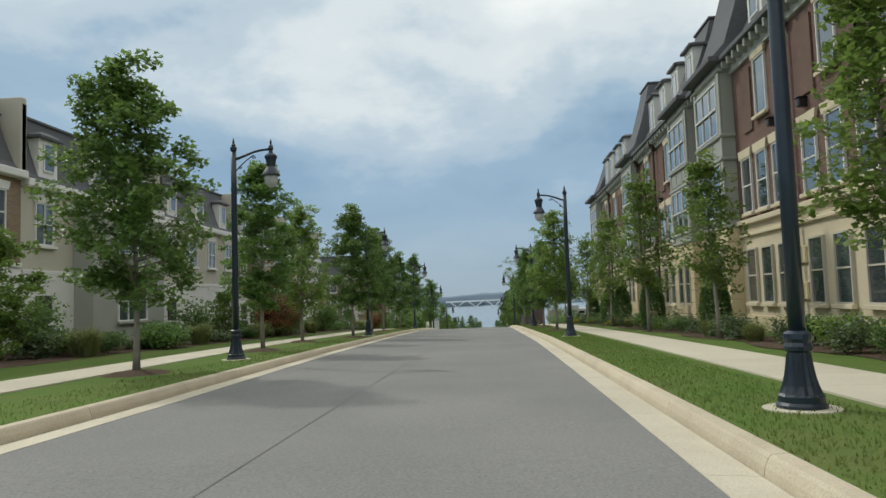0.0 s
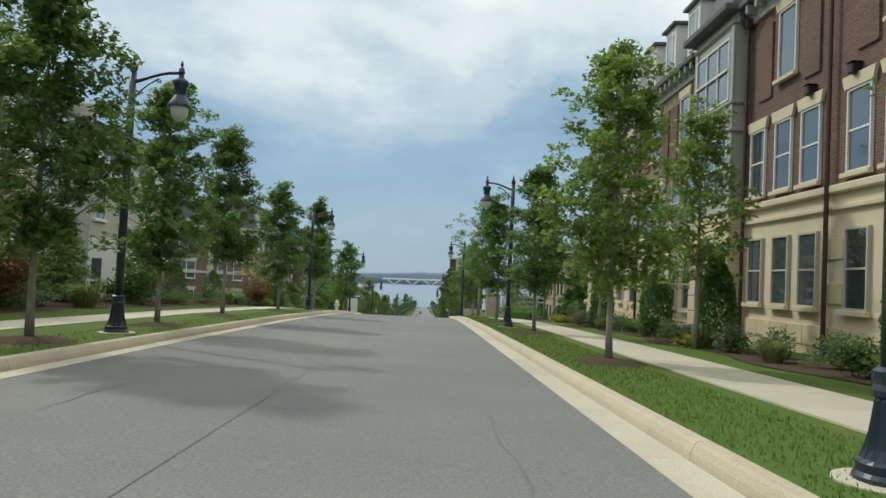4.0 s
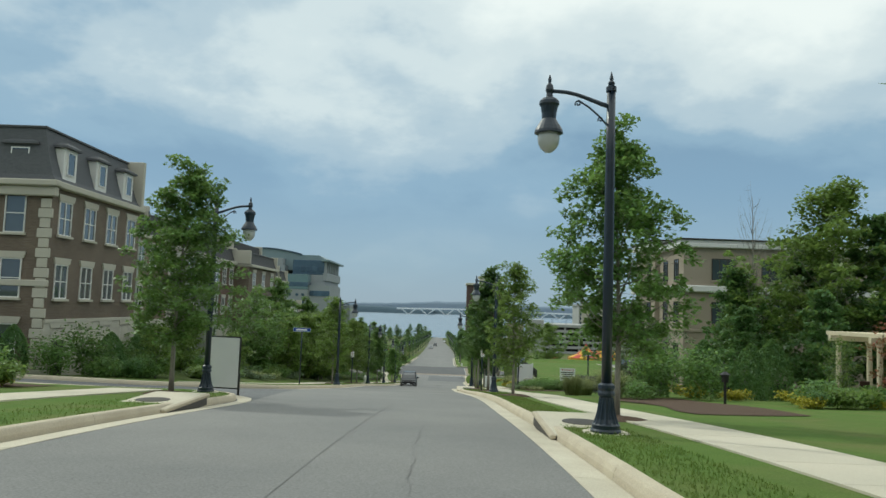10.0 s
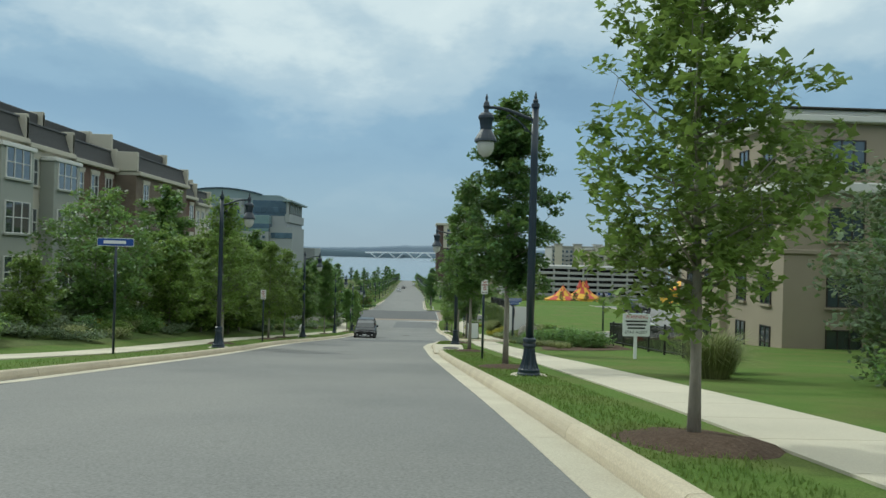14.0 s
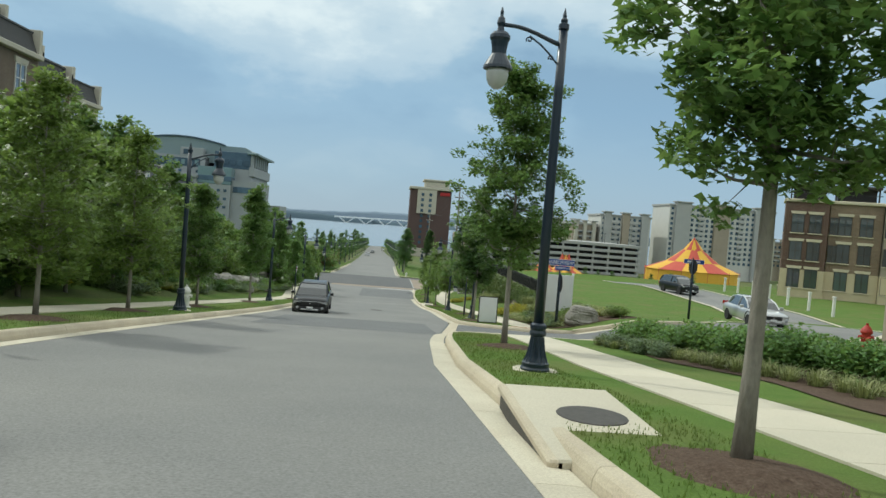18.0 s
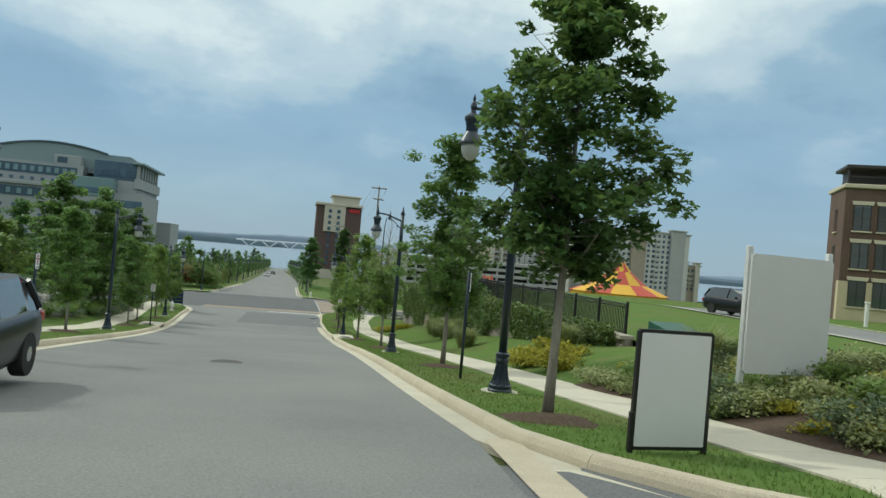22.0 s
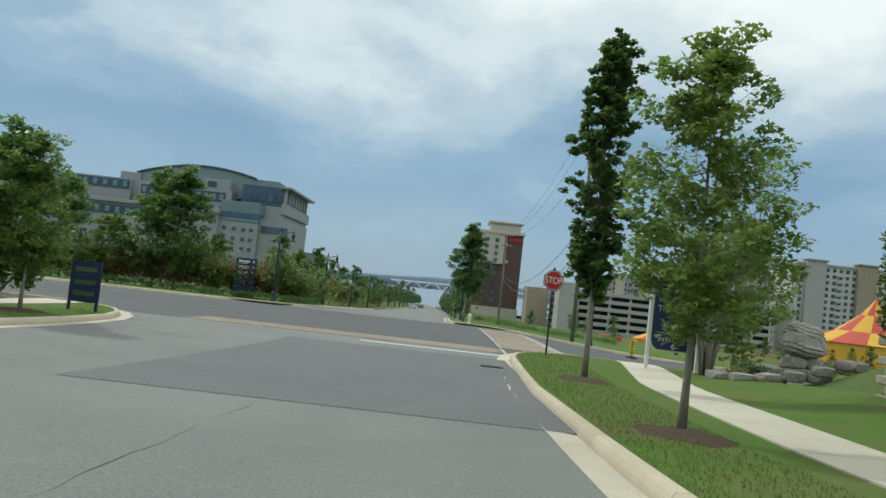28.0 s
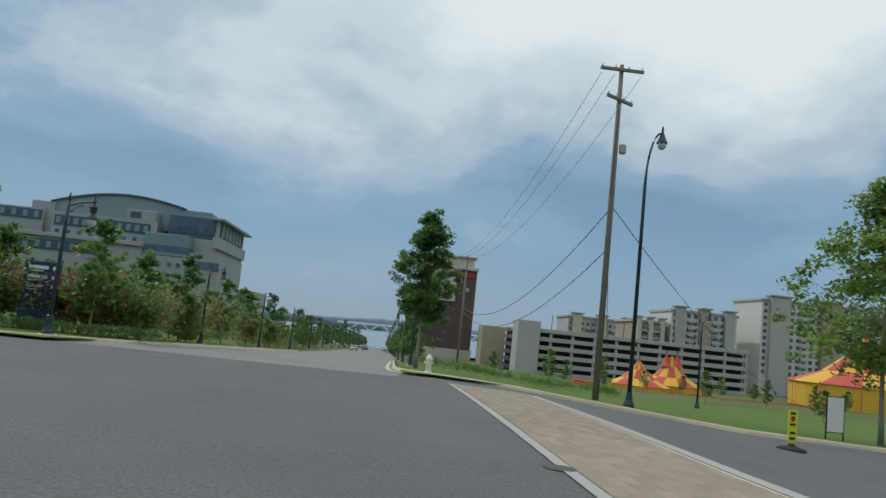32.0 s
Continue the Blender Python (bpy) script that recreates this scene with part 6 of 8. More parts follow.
def join_rest():
    for name, items in REST.items():
        vs, fs, n = [], [], 0
        for me, m in items:
            co = np.empty(len(me.vertices) * 3, dtype=np.float32)
            me.vertices.foreach_get("co", co)
            tri = np.empty(len(me.loops), dtype=np.int32)
            me.loops.foreach_get("vertex_index", tri)
            mm = np.array(m)
            tris = tri.reshape(-1, 3)
            half = len(tris) // 2
            # far masses: every other leaf, a little larger
            if m.translation.y > 228 and half * 4 == len(me.vertices):
                leaf = np.arange(half) % 2 == 0
                tris = np.concatenate([tris[:half][leaf], tris[half:][leaf]])
            vs.append(co.reshape(-1, 3) @ mm[:3, :3].T + mm[:3, 3])
            fs.append(tris + n)
            n += len(me.vertices)
        key = next(k for k, mat in M.items() if mat.name == name)
        tagged(new("shrubbery", leaf_mesh("shrubbery", np.concatenate(vs), np.concatenate(fs), key)), "mass of hedge and bank planting, " + name, "shrubs", kind="stuff")


join_rest()


def verge(y, side):
    """Width of the grass between the kerb's back and the pavement."""
    if side < 0:
        return 1.35
    return float(np.interp(y, [-60, 30, 60, 80, 94, 110, 118, 128, 136, 148, 152, 190, 205, 216, 224], [1.7, 1.6, 1.55, 1.2, 0.95, 1.5, 1.7, 1.5, 1.6, 1.3, 2.0, 2.1, 1.9, 2.3, 2.5])) - 0.1


def grass_blades():
    """Blades along the verges that the street passes nearest."""
    rng = np.random.default_rng(5)
    v, f = [], []
    for fn, side, ya, yb in LAWNS:
        y0, y1 = max(ya + 0.3, -2), min(yb - 1.0, 226)
        n = int((y1 - y0) * (420 if side > 0 else 110))
        for y, u, a, h, w in zip(y0 + rng.random(n) * (y1 - y0), rng.random(n), rng.random(n) * 6.283, 0.025 + 0.04 * rng.random(n), 0.006 + 0.007 * rng.random(n)):
            x = fn(y) + side * (0.03 + u * verge(y, side))
            z = S(x, y) + 0.14
            dx, dy = math.cos(a) * w, math.sin(a) * w
            k = len(v)
            v += [(x - dx, y - dy, z), (x + dx, y + dy, z), (x + dy * 2.5, y - dx * 2.5, z + h)]
            f.append((k, k + 1, k + 2))
    ob = new("grass", leaf_mesh("grass", np.array(v), np.array(f), "blade"))
    tagged(ob, "short green grass blades along the verges", "grass", kind="stuff")


grass_blades()

# ---- buildings ----
PANE = {}


def frame_ring(w, h, t, y0, y1):
    """A window frame in one piece: four mitred members round an opening."""
    rings = []
    for i, y in ((0, y0), (t, y0), (t, y1), (0, y1)):
        rings.append([(-w / 2 + i, y, i), (w / 2 - i, y, i), (w / 2 - i, y, h - i), (-w / 2 + i, y, h - i)])
    m = Mesh()
    m.loft(rings + [rings[0]], closed=True, caps=False)
    return m


def window(parent, at, w, h, turn, frame_mat="white", rows=2, cols=1, sill="limestone_trim", lintel=None, blind=0.5, depth=0.10):
    """A window of its own: frame with bars, glass, half-drawn blind, sill and lintel; faces -y before turning."""
    key = (round(w, 2), round(h, 2), frame_mat, rows, cols, sill, lintel)
    if key not in PANE:
        t = 0.055
        fr = frame_ring(w, h, t, -0.02, depth)
        bars = []
        for r in range(1, rows):
            bars.append(normals_out(Mesh().box(-w / 2 + t, w / 2 - t, 0.0, depth - 0.02, h * r / rows - 0.025, h * r / rows + 0.025).made("rail", frame_mat)))
        for c in range(1, cols):
            bars.append(normals_out(Mesh().box(-w / 2 + w * c / cols - 0.03, -w / 2 + w * c / cols + 0.03, -0.01, depth - 0.01, t, h - t).made("mullion", frame_mat)))
        gl = Mesh().box(-w / 2 + t, w / 2 - t, 0.03, 0.05, t, h - t)
        si = Mesh().box(-w / 2 - 0.1, w / 2 + 0.1, -0.12, 0.02, -0.12, -0.003, 0.01) if sill else None
        li = Mesh().add([(-w / 2 - 0.08, -0.05, h + 0.003), (w / 2 + 0.08, -0.05, h + 0.003), (w / 2 + 0.18, -0.05, h + 0.32), (-w / 2 - 0.18, -0.05, h + 0.32),
                         (-w / 2 - 0.08, 0.04, h + 0.003), (w / 2 + 0.08, 0.04, h + 0.003), (w / 2 + 0.18, 0.04, h + 0.32), (-w / 2 - 0.18, 0.04, h + 0.32)],
                        [(0, 1, 2, 3), (4, 7, 6, 5), (0, 4, 5, 1), (1, 5, 6, 2), (2, 6, 7, 3), (3, 7, 4, 0)]) if lintel else None
        PANE[key] = [normals_out(fr.made("window", frame_mat)), normals_out(gl.made("pane", "glass")), si and normals_out(si.made("sill", sill)), li and normals_out(li.made("lintel", lintel)),
                     normals_out(Mesh().box(-w / 2 + t, w / 2 - t, 0.052, 0.06, h * 0.52, h - t).made("blind", "blind")), bars]
    fr, gl, si, li, bl, bars = PANE[key]
    ob = part("window", fr, None, parent, at=pose(*at, 0, 0, turn))
    part("pane", gl, None, ob)
    for bar in bars:
        part(bar.name.split(".")[0], bar, None, ob)
    if si:
        part("sill", si, None, ob)
    if li:
        part("lintel", li, None, ob)
    return ob


def dormer(parent, at, turn, w=1.3, h=1.9):
    ob = part("dormer", Mesh().box(-w / 2, w / 2, 0, 1.2, 0, h, 0.02), "white", parent, "white dormer", at=pose(*at, 0, 0, turn))
    part("dormer_roof", Mesh().loft([[(-w / 2 - 0.15, -0.18, h), (w / 2 + 0.15, -0.18, h), (w / 2 + 0.15, 1.3, h), (-w / 2 - 0.15, 1.3, h)], [(-w / 2 - 0.15, -0.18, h + 0.1), (w / 2 + 0.15, -0.18, h + 0.1), (w / 2 + 0.15, 1.3, h + 0.14), (-w / 2 - 0.15, 1.3, h + 0.14)], [(-w / 4, 0.1, h + 0.3), (w / 4, 0.1, h + 0.3), (w / 4, 1.3, h + 0.34), (-w / 4, 1.3, h + 0.34)]]), "slate", ob)
    w2, h2 = w * 0.6, h * 0.72
    window_at = pose(0, -0.06, 0.3, 0, 0, 0)
    k = part("window", PANE_SIMPLE(w2, h2), None, ob, at=window_at)
    part("pane", PANE_GLASS(w2, h2), None, ob, at=window_at)
    return ob


SIMPLE = {}


def PANE_SIMPLE(w, h):
    if ("f", w, h) not in SIMPLE:
        m = frame_ring(w, h, 0.06, 0, 0.05)
        SIMPLE["f", w, h] = normals_out(m.made("window", "white"))
    return SIMPLE["f", w, h]


def PANE_GLASS(w, h):
    if ("g", w, h) not in SIMPLE:
        SIMPLE["g", w, h] = normals_out(Mesh().box(-w / 2 + 0.06, w / 2 - 0.06, 0.02, 0.04, 0.06, h - 0.06).made("pane", "glass"))
    return SIMPLE["g", w, h]


def mansard(parent, x0, x1, y0, y1, z0, z1, inset, mat="slate"):
    """A mansard: slightly bellied slopes and a flat top, over the plan x0..x1, y0..y1."""
    rings = []
    for t, s in ((0, 0), (0.12, 0.3), (0.45, 0.62), (0.8, 0.88), (1, 1)):
        i = inset * s
        z = z0 + (z1 - z0) * t
        rings.append([(x0 + i, y0 + i * 0.4, z), (x1 - i, y0 + i * 0.4, z), (x1 - i, y1 - i * 0.4, z), (x0 + i, y1 - i * 0.4, z)])
    part("roof", Mesh().loft(rings), mat, parent, "dark slate mansard roof")
    part("ridge_trim", Mesh().box(x0 + inset - 0.08, x1 - inset + 0.08, y0 + inset * .4 - .08, y1 - inset * .4 + .08, z1 + 0.002, z1 + 0.12, 0.02), "slate", parent)


def corner_block():
    """The apartment block along the street, stepping down with the hill in three lengths: limestone courses below, brick storeys, panelled bays, mansards with dormers."""
    ob = thing("apartment_building", "brick apartment block with limestone base, grey bays and slate mansard", "building")
    X, back = 9.75, 25.0
    F = X - 0.45
    bracket = normals_out(Mesh().box(-0.32, 0, -0.07, 0.07, -0.3, 0, 0.02).made("bracket", "panel"))
    stone = normals_out(Mesh().box(-0.075, 0.1, 0.008, 0.892, 0.012, 0.533, 0.018).made("stone", "limestone"))
    lengths = (
        (-8.0, 33.3, 0.1, "brick_red", "red brick wall", [(13.0, 16.5), (29.5, 33.0)], (1.0, 3.2, 5.4, 7.6, 9.8, 11.8, 18.2, 19.8, 21.5, 23.1, 25.4, 26.9, 28.4), (3.0, 8.0, 18.3, 21.6, 26.6), (4, 8, 18, 21, 24, 27), (17.0, 24.2)),
        (33.32, 51.9, -0.05, "brick_red", "red brick wall", [(34.5, 37.9), (48.0, 51.5)], (38.8, 40.3, 41.8, 44.0, 45.5, 47.1), (40.2, 45.4), (35.6, 38.4, 41.2, 44.0), (42.9, 47.75)),
        (51.92, 69.0, -0.5, "brick_tan", "tan brick wall", [(64.7, 68.8)], (53.0, 54.7, 56.5, 58.5, 60.6, 62.9), (53.8, 57.6, 61.8), (53.6, 56.4, 59.2, 62.0), (52.1, 59.6, 68.95)),
    )
    count = 0
    for a0, b0, dz, wall, wall_label, bays, wins, high, dormers, pipes in lengths:
        base_top, eave = 3.3 + dz, 9.7 + 0.6 * dz
        top = eave + 3.5
        part("plinth", Mesh().box(X + 0.02, back, a0, b0, -3.0, dz - 0.5), "limestone", ob)
        part("base_wall", Mesh().box(X + 0.08, back, a0, b0, dz - 0.5, base_top), "limestone_trim", ob, "limestone backing")
        part("upper_wall", Mesh().box(X + 0.06, back, a0, b0, base_top, eave), wall, ob, wall_label)
        part("band", Mesh().box(X - 0.10, back, a0, b0, base_top, base_top + 0.20, 0.03), "limestone_trim", ob, "moulded limestone band")
        part("band", Mesh().box(X - 0.04, back, a0, b0, base_top - 0.42, base_top - 0.30, 0.02), "limestone_trim", ob)
        part("frieze", Mesh().box(X - 0.06, back, a0, b0, eave - 0.5, eave - 0.004, 0.02), "panel", ob)
        part("cornice", Mesh().box(X - 0.45, back + 0.3, a0, b0, eave, eave + 0.22, 0.03), "slate", ob, "dark eaves")
        for y in np.arange(max(a0, 14) + 0.4, b0 - 0.2, 0.62):
            part("bracket", bracket, None, ob, at=(X - 0.06, float(y), eave - 0.003))
        # limestone courses with recessed joints, left open where windows and bays stand
        for c in range(7):
            z0 = dz - 0.5 + c * 0.545
            if z0 + 0.54 > base_top - 0.4:
                continue
            y = max(a0, 16.6) + (0.45 if c % 2 else 0.02)
            while y < b0 - 0.9:
                mid = y + 0.45
                if (all(abs(mid - q) > 0.92 for q in wins) or z0 + 0.54 < dz + 0.45) and not any(p - 0.4 < mid < q + 0.4 for p, q in bays) and count < 300:
                    part("stone", stone, None, ob, at=(X + 0.07, y, z0))
                    count += 1
                y += 0.9
        for y in wins:
            window(ob, (X, y, 0.48 + dz), 0.95, 1.95, -90, "cream", 2, 1, "limestone_trim")
            window(ob, (X, y, 3.72 + dz), 0.98, 2.0, -90, "white", 2, 1, "limestone_trim", "limestone_trim")
        for y in high:
            window(ob, (X, y, 6.95 + dz), 1.05, 2.0, -90, "white", 1, 1, "limestone_trim", "limestone_trim")
            for side in (-1, 1):
                m = y + side * 1.35
                if a0 + 0.6 < m < b0 - 0.6 and not any(p - 0.6 < m < q + 0.6 for p, q in bays):
                    part("recess_panel", Mesh().box(X - 0.005, X + 0.05, m - 0.42, m + 0.42, 6.6 + dz, 8.85 + dz), "brick_dark", ob, "sunk brick panel")
        for a, b in bays:
            mid = (a + b) / 2
            foot = part("bay", Mesh().box(F + 0.06, X + 0.3, a + 0.03, b - 0.03, -3.0, base_top - 0.004, 0.02), "limestone", ob, "limestone foot of a bay")
            for c in range(7):
                z0 = dz - 0.5 + c * 0.545
                if z0 < dz + 0.4 or z0 > dz + 2.2:
                    spans = ((a, b),)
                else:
                    spans = ((a, mid - 1.06), (mid - 0.14, mid + 0.14), (mid + 1.06, b))
                for p, q in spans:
                    if q - p > 0.12:
                        part("stone", Mesh().box(F, X + 0.02, p + 0.006, q - 0.006, z0 + 0.012, min(z0 + 0.533, base_top - 0.006), 0.018), "limestone", foot)
            part("bay_wall", Mesh().box(F + 0.04, X + 0.3, a + 0.04, b - 0.04, base_top, eave - 0.004, 0.02), "panel", ob, "grey-green panelled bay")
            for z in (3.78 + dz, 6.95 + dz):
                window(ob, (F - 0.04, mid, z), b - a - 0.55, 2.05, -90, "white", 1, 3, None)
                part("transom", Mesh().box(F - 0.09, F - 0.02, a + 0.3, b - 0.3, z + 0.98, z + 1.05), "white", ob)
            for s in (0.2, 0.5, 0.8):
                part("apron_panel", Mesh().box(F + 0.015, F + 0.038, a + (b - a) * s - 0.42, a + (b - a) * s + 0.42, 6.12 + dz, 6.72 + dz, 0.01), "panel", ob)
            for z in (base_top, 5.88 + dz, 6.78 + dz, eave - 0.35):
                part("bay_band", Mesh().box(F - 0.08, X + 0.1, a - 0.05, b + 0.05, z, z + 0.13, 0.03), "panel", ob)
            for q in (a + 0.14, b - 0.14):
                part("pilaster", Mesh().box(F - 0.02, F + 0.037, q - 0.13, q + 0.13, base_top + 0.14, eave - 0.36, 0.015), "panel", ob)
            for side in (-0.6, 0.6):
                window(ob, (F - 0.01, mid + side, 0.48 + dz), 0.86, 1.95, -90, "cream", 2, 1, None)
            part("bay_eave", Mesh().box(F - 0.4, X, a - 0.2, min(b + 0.3, 69.3), eave + 0.01, eave + 0.24, 0.03), "slate", ob)
            tower = a in (29.5, 48.0)
            mansard(ob, F - 0.2, back - 1, a - 0.15, b + 0.25, eave + 0.25, top + (1.4 if tower else 0.4), 1.7)
        mansard(ob, X - 0.3, back, a0 + 0.02, b0 - 0.02, eave + 0.22, top, 1.8)
        for y in dormers:
            dormer(ob, (X + 0.15, y, eave + 0.55), -90, 1.35, 2.1)
        for y in pipes:
            part("downpipe", Mesh().tube([(X - 0.12, y, -1.0), (X - 0.12, y, eave - 0.6), (X - 0.35, y, eave - 0.1)], 0.06, 8), "copper", ob, "brown downpipe")
            part("hopper", Mesh().loft([[(X - 0.2, y - 0.13, eave - 0.62), (X - 0.02, y - 0.13, eave - 0.62), (X - 0.02, y + 0.13, eave - 0.62), (X - 0.2, y + 0.13, eave - 0.62)], [(X - 0.26, y - 0.19, eave - 0.36), (X - 0.02, y - 0.19, eave - 0.36), (X - 0.02, y + 0.19, eave - 0.36), (X - 0.26, y + 0.19, eave - 0.36)]]), "copper", ob, "brown rainwater hopper")
    for y, z in ((19.0, 6.35), (23.2, 6.35), (25.6, 6.35), (41.9, 5.95), (43.9, 5.95), (55.6, 5.4), (60.5, 5.4)):
        lamp = part("wall_lamp", Mesh().box(X - 0.2, X + 0.06, y - 0.11, y + 0.11, z, z + 0.26, 0.03), "black", ob, "small black wall lamp")
        part("lamp_hood", Mesh().box(X - 0.23, X + 0.05, y - 0.13, y + 0.13, z + 0.262, z + 0.29, 0.008), "black", lamp)
    return ob


corner_block()


def row_house(name, x, y0, y1, z0, floors, wall, trim, roof, facing, label, fh=3.0, bay=False, depth=13, cols=3, free_end=0):
    """A town house in a row. facing 1: its front looks to +x."""
    ob = thing(name, label, "house", group="town houses")
    xa, xb = (x - depth, x) if facing > 0 else (x, x + depth)
    top = z0 + floors * fh
    turn = 90 if facing > 0 else -90
    part("wall", Mesh().box(xa, xb, y0 + 0.01, y1 - 0.01, z0 - 3.5, top), wall, ob)
    part("plinth", Mesh().box(x - 0.05 * facing, x + 0.06 * facing, y0 + 0.02, y1 - 0.02, z0 - 3.5, z0 + fh * 0.9, 0.02), trim, ob, "pale ground-floor facing")
    part("cornice", Mesh().box(xa - 0.2, xb + 0.35 * (facing > 0), y0 - 0.0, y1 - 0.02, top, top + 0.3, 0.04), trim, ob, "pale cornice")
    part("band", Mesh().box(x - 0.02 * facing, x + 0.1 * facing, y0 + 0.02, y1 - 0.02, z0 + fh * 0.9, z0 + fh * 0.9 + 0.18, 0.02), trim, ob)
    if roof == "mansard":
        mansard(ob, xa, xb + 0.1 * facing, y0 + 0.05, y1 - 0.05, top + 0.3, top + 2.9, 0.9)
    else:
        mansard(ob, xa, xb + 0.1 * facing, y0 + 0.05, y1 - 0.05, top + 0.3, top + 1.55, 0.45, "slate_dark")
        part("upper_storey", Mesh().box(xa, xb - 2.2, y0 + 0.17, y1 - 0.17, top + 1.67, top + 2.9, 0.05), "slate_dark", ob, "dark slate set-back storey")
    for q in ((y0, y1), (y1,), (y0,))[free_end]:
        part("party_wall", Mesh().box(xa + 0.3, xb + 0.12, q - 0.14 if q == y0 else q - 0.16, q + 0.16 if q == y0 else q + 0.14, top + 0.31, top + (3.1 if roof == "mansard" else 1.8), 0.03), "cream", ob, "pale parapet")
        if roof != "mansard":
            part("party_wall", Mesh().box(xa + 0.3, xb - 1.9, q - 0.14 if q == y0 else q - 0.16, q + 0.16 if q == y0 else q + 0.14, top + 1.81, top + 3.1, 0.03), "cream", ob, "pale parapet")
    front = x
    if bay:
        b0, b1 = y0 + (y1 - y0) * 0.3, y1 - (y1 - y0) * 0.12
        part("bay", Mesh().box(x, x + 0.9 * facing, b0, b1, z0 - 3, top - 0.6, 0.03), "panel", ob, "pale panelled bay")
        part("bay_cap", Mesh().box(x, x + 1.05 * facing, b0 - 0.12, b1 + 0.12, top - 0.6, top - 0.35, 0.03), "white", ob)
    for f in range(floors):
        for c in range(cols):
            y = y0 + (y1 - y0) * (c + 0.5) / cols
            inside = bay and b0 - 0.5 < y < b1 + 0.5
            if inside and c == cols - 1:
                window(ob, (x + 0.96 * facing, (b0 + b1) / 2, z0 + f * fh + 0.75), min(2.6, (b1 - b0) * 0.76), 1.8, turn, "white", 2, 3, "panel")
            if inside:
                continue
            fx = x + (0.96 if inside else 0.04) * facing
            w = min(1.15, (y1 - y0) / cols * 0.55)
            window(ob, (fx, y, z0 + f * fh + 0.85), w, 1.65, turn, "white", 2, 2 if f else 1, trim, trim if not inside else None)
    for c in range(max(1, cols - 1)):
        y = y0 + (y1 - y0) * (c + 0.5) / max(1, cols - 1)
        if roof == "mansard":
            dormer(ob, (x - 0.12 * facing, y, top + 0.5), turn, 1.2, 1.6)
    part("door", Mesh().box(x - 0.05, x + 0.1 * facing, y0 + 0.8, y0 + 1.8, z0 - 0.4, z0 + 1.9, 0.02), "bronze", ob, "dark front door")
    return ob


# left rows
y = 4.0
for k, w in enumerate((11.5, 11.5, 11, 11, 11.5, 11)):
    row_house("town_house", -17.0, y, y + w, S(-17, y + w / 2) + 0.3, 2, ("cream", "brick_tan", "cream")[k % 3] if k else "brick_tan", "white", "mansard", 1, "pale two-storey town house with a slate mansard behind planting", 3.0, k % 2 == 0, 13, 4)
    y += w


def corner_house(x, y0, y1, z0):
    """The brown brick house on the side-street corner: its gabled front looks up the hill, its flank to the street."""
    ob = row_house("town_house", x, y0, y1, z0, 3, "brick_brown", "cream", "mansard", 1, "brown brick corner house with pale quoins, a pediment and slate mansard", 3.05, False, 24, 4, 1)
    top = z0 + 9.15
    part("string_course", Mesh().box(x - 24, x + 0.12, y0 - 0.1, y0 + 0.05, z0 + 4.45, z0 + 4.75, 0.03), "cream", ob, "pale string course")
    part("entablature", Mesh().box(x - 24.2, x + 0.3, y0 - 0.3, y0 + 0.005, top - 0.45, top - 0.004, 0.04), "cream", ob, "pale entablature")
    part("cornice", Mesh().box(x - 24.2, x + 0.45, y0 - 0.5, y0 - 0.012, top, top + 0.3, 0.05), "cream", ob)
    m = x - 7.2
    part("pediment", Mesh().add([(m - 2.6, y0 - 0.6, top + 0.31), (m + 2.6, y0 - 0.6, top + 0.31), (m, y0 - 0.6, top + 1.15), (m - 2.6, y0 + 0.6, top + 0.31), (m + 2.6, y0 + 0.6, top + 0.31), (m, y0 + 0.6, top + 1.15)],
                                [(0, 1, 2), (3, 5, 4), (0, 3, 4, 1), (1, 4, 5, 2), (2, 5, 3, 0)]), "cream", ob, "pale pediment")
    for q in (m - 2.5, m + 2.5, x - 0.25):
        for c in range(19):
            w = 0.34 if c % 2 else 0.24
            part("quoin", Mesh().box(q - w, q + w, y0 - 0.07, y0 + 0.05, z0 - 0.3 + c * 0.47, z0 + 0.14 + c * 0.47, 0.02), "cream", ob)
    for f in range(3):
        for q, w in ((m, 1.9), (x - 3.4, 1.0), (x - 1.7, 1.0), (m - 4.2, 1.0), (m - 6.2, 1.0)):
            window(ob, (q, y0 - 0.03, z0 + f * 3.05 + 0.85), w, 1.85, 0, "white", 2, 2 if w > 1.5 else 1, "cream", "cream")
    for q in (x - 1.9, x - 4.1, m - 4.6):
        dormer(ob, (q, y0 + 0.35, top + 0.5), 0, 1.5, 1.6)
    return ob


corner_house(-19.3, 102.7, 112.3, -4.45)
y = 112.35
for k, (w, wall, bay) in enumerate(((10.15, "brick_brown", True), (6.5, "brick_tan", False), (5.7, "cream", True), (5.7, "cream", True), (7, "brick_dark", False), (12, "brick_brown", False), (8, "brick_dark", False), (5, "cream", False))):
    row_house("town_house", -22.4 if w == 12 else -24.0, y, y + w, float(np.interp(y, [104, 112, 130, 150, 171], [-3.7, -4.4, -5.4, -5.9, -7.1])), 3, wall, "cream", "flat", 1, {"cream": "pale rendered town house with a tall bay and slate parapet", "brick_tan": "tan brick town house with pale trim and slate parapet", "brick_brown": "grey-brown brick town house with pale trim and slate parapet", "brick_red": "red brick town house with pale trim and slate parapet", "brick_dark": "brown brick town house with pale trim and slate parapet"}[wall], 3.05, bay, 13, 3)
    y += w
y = 175.0
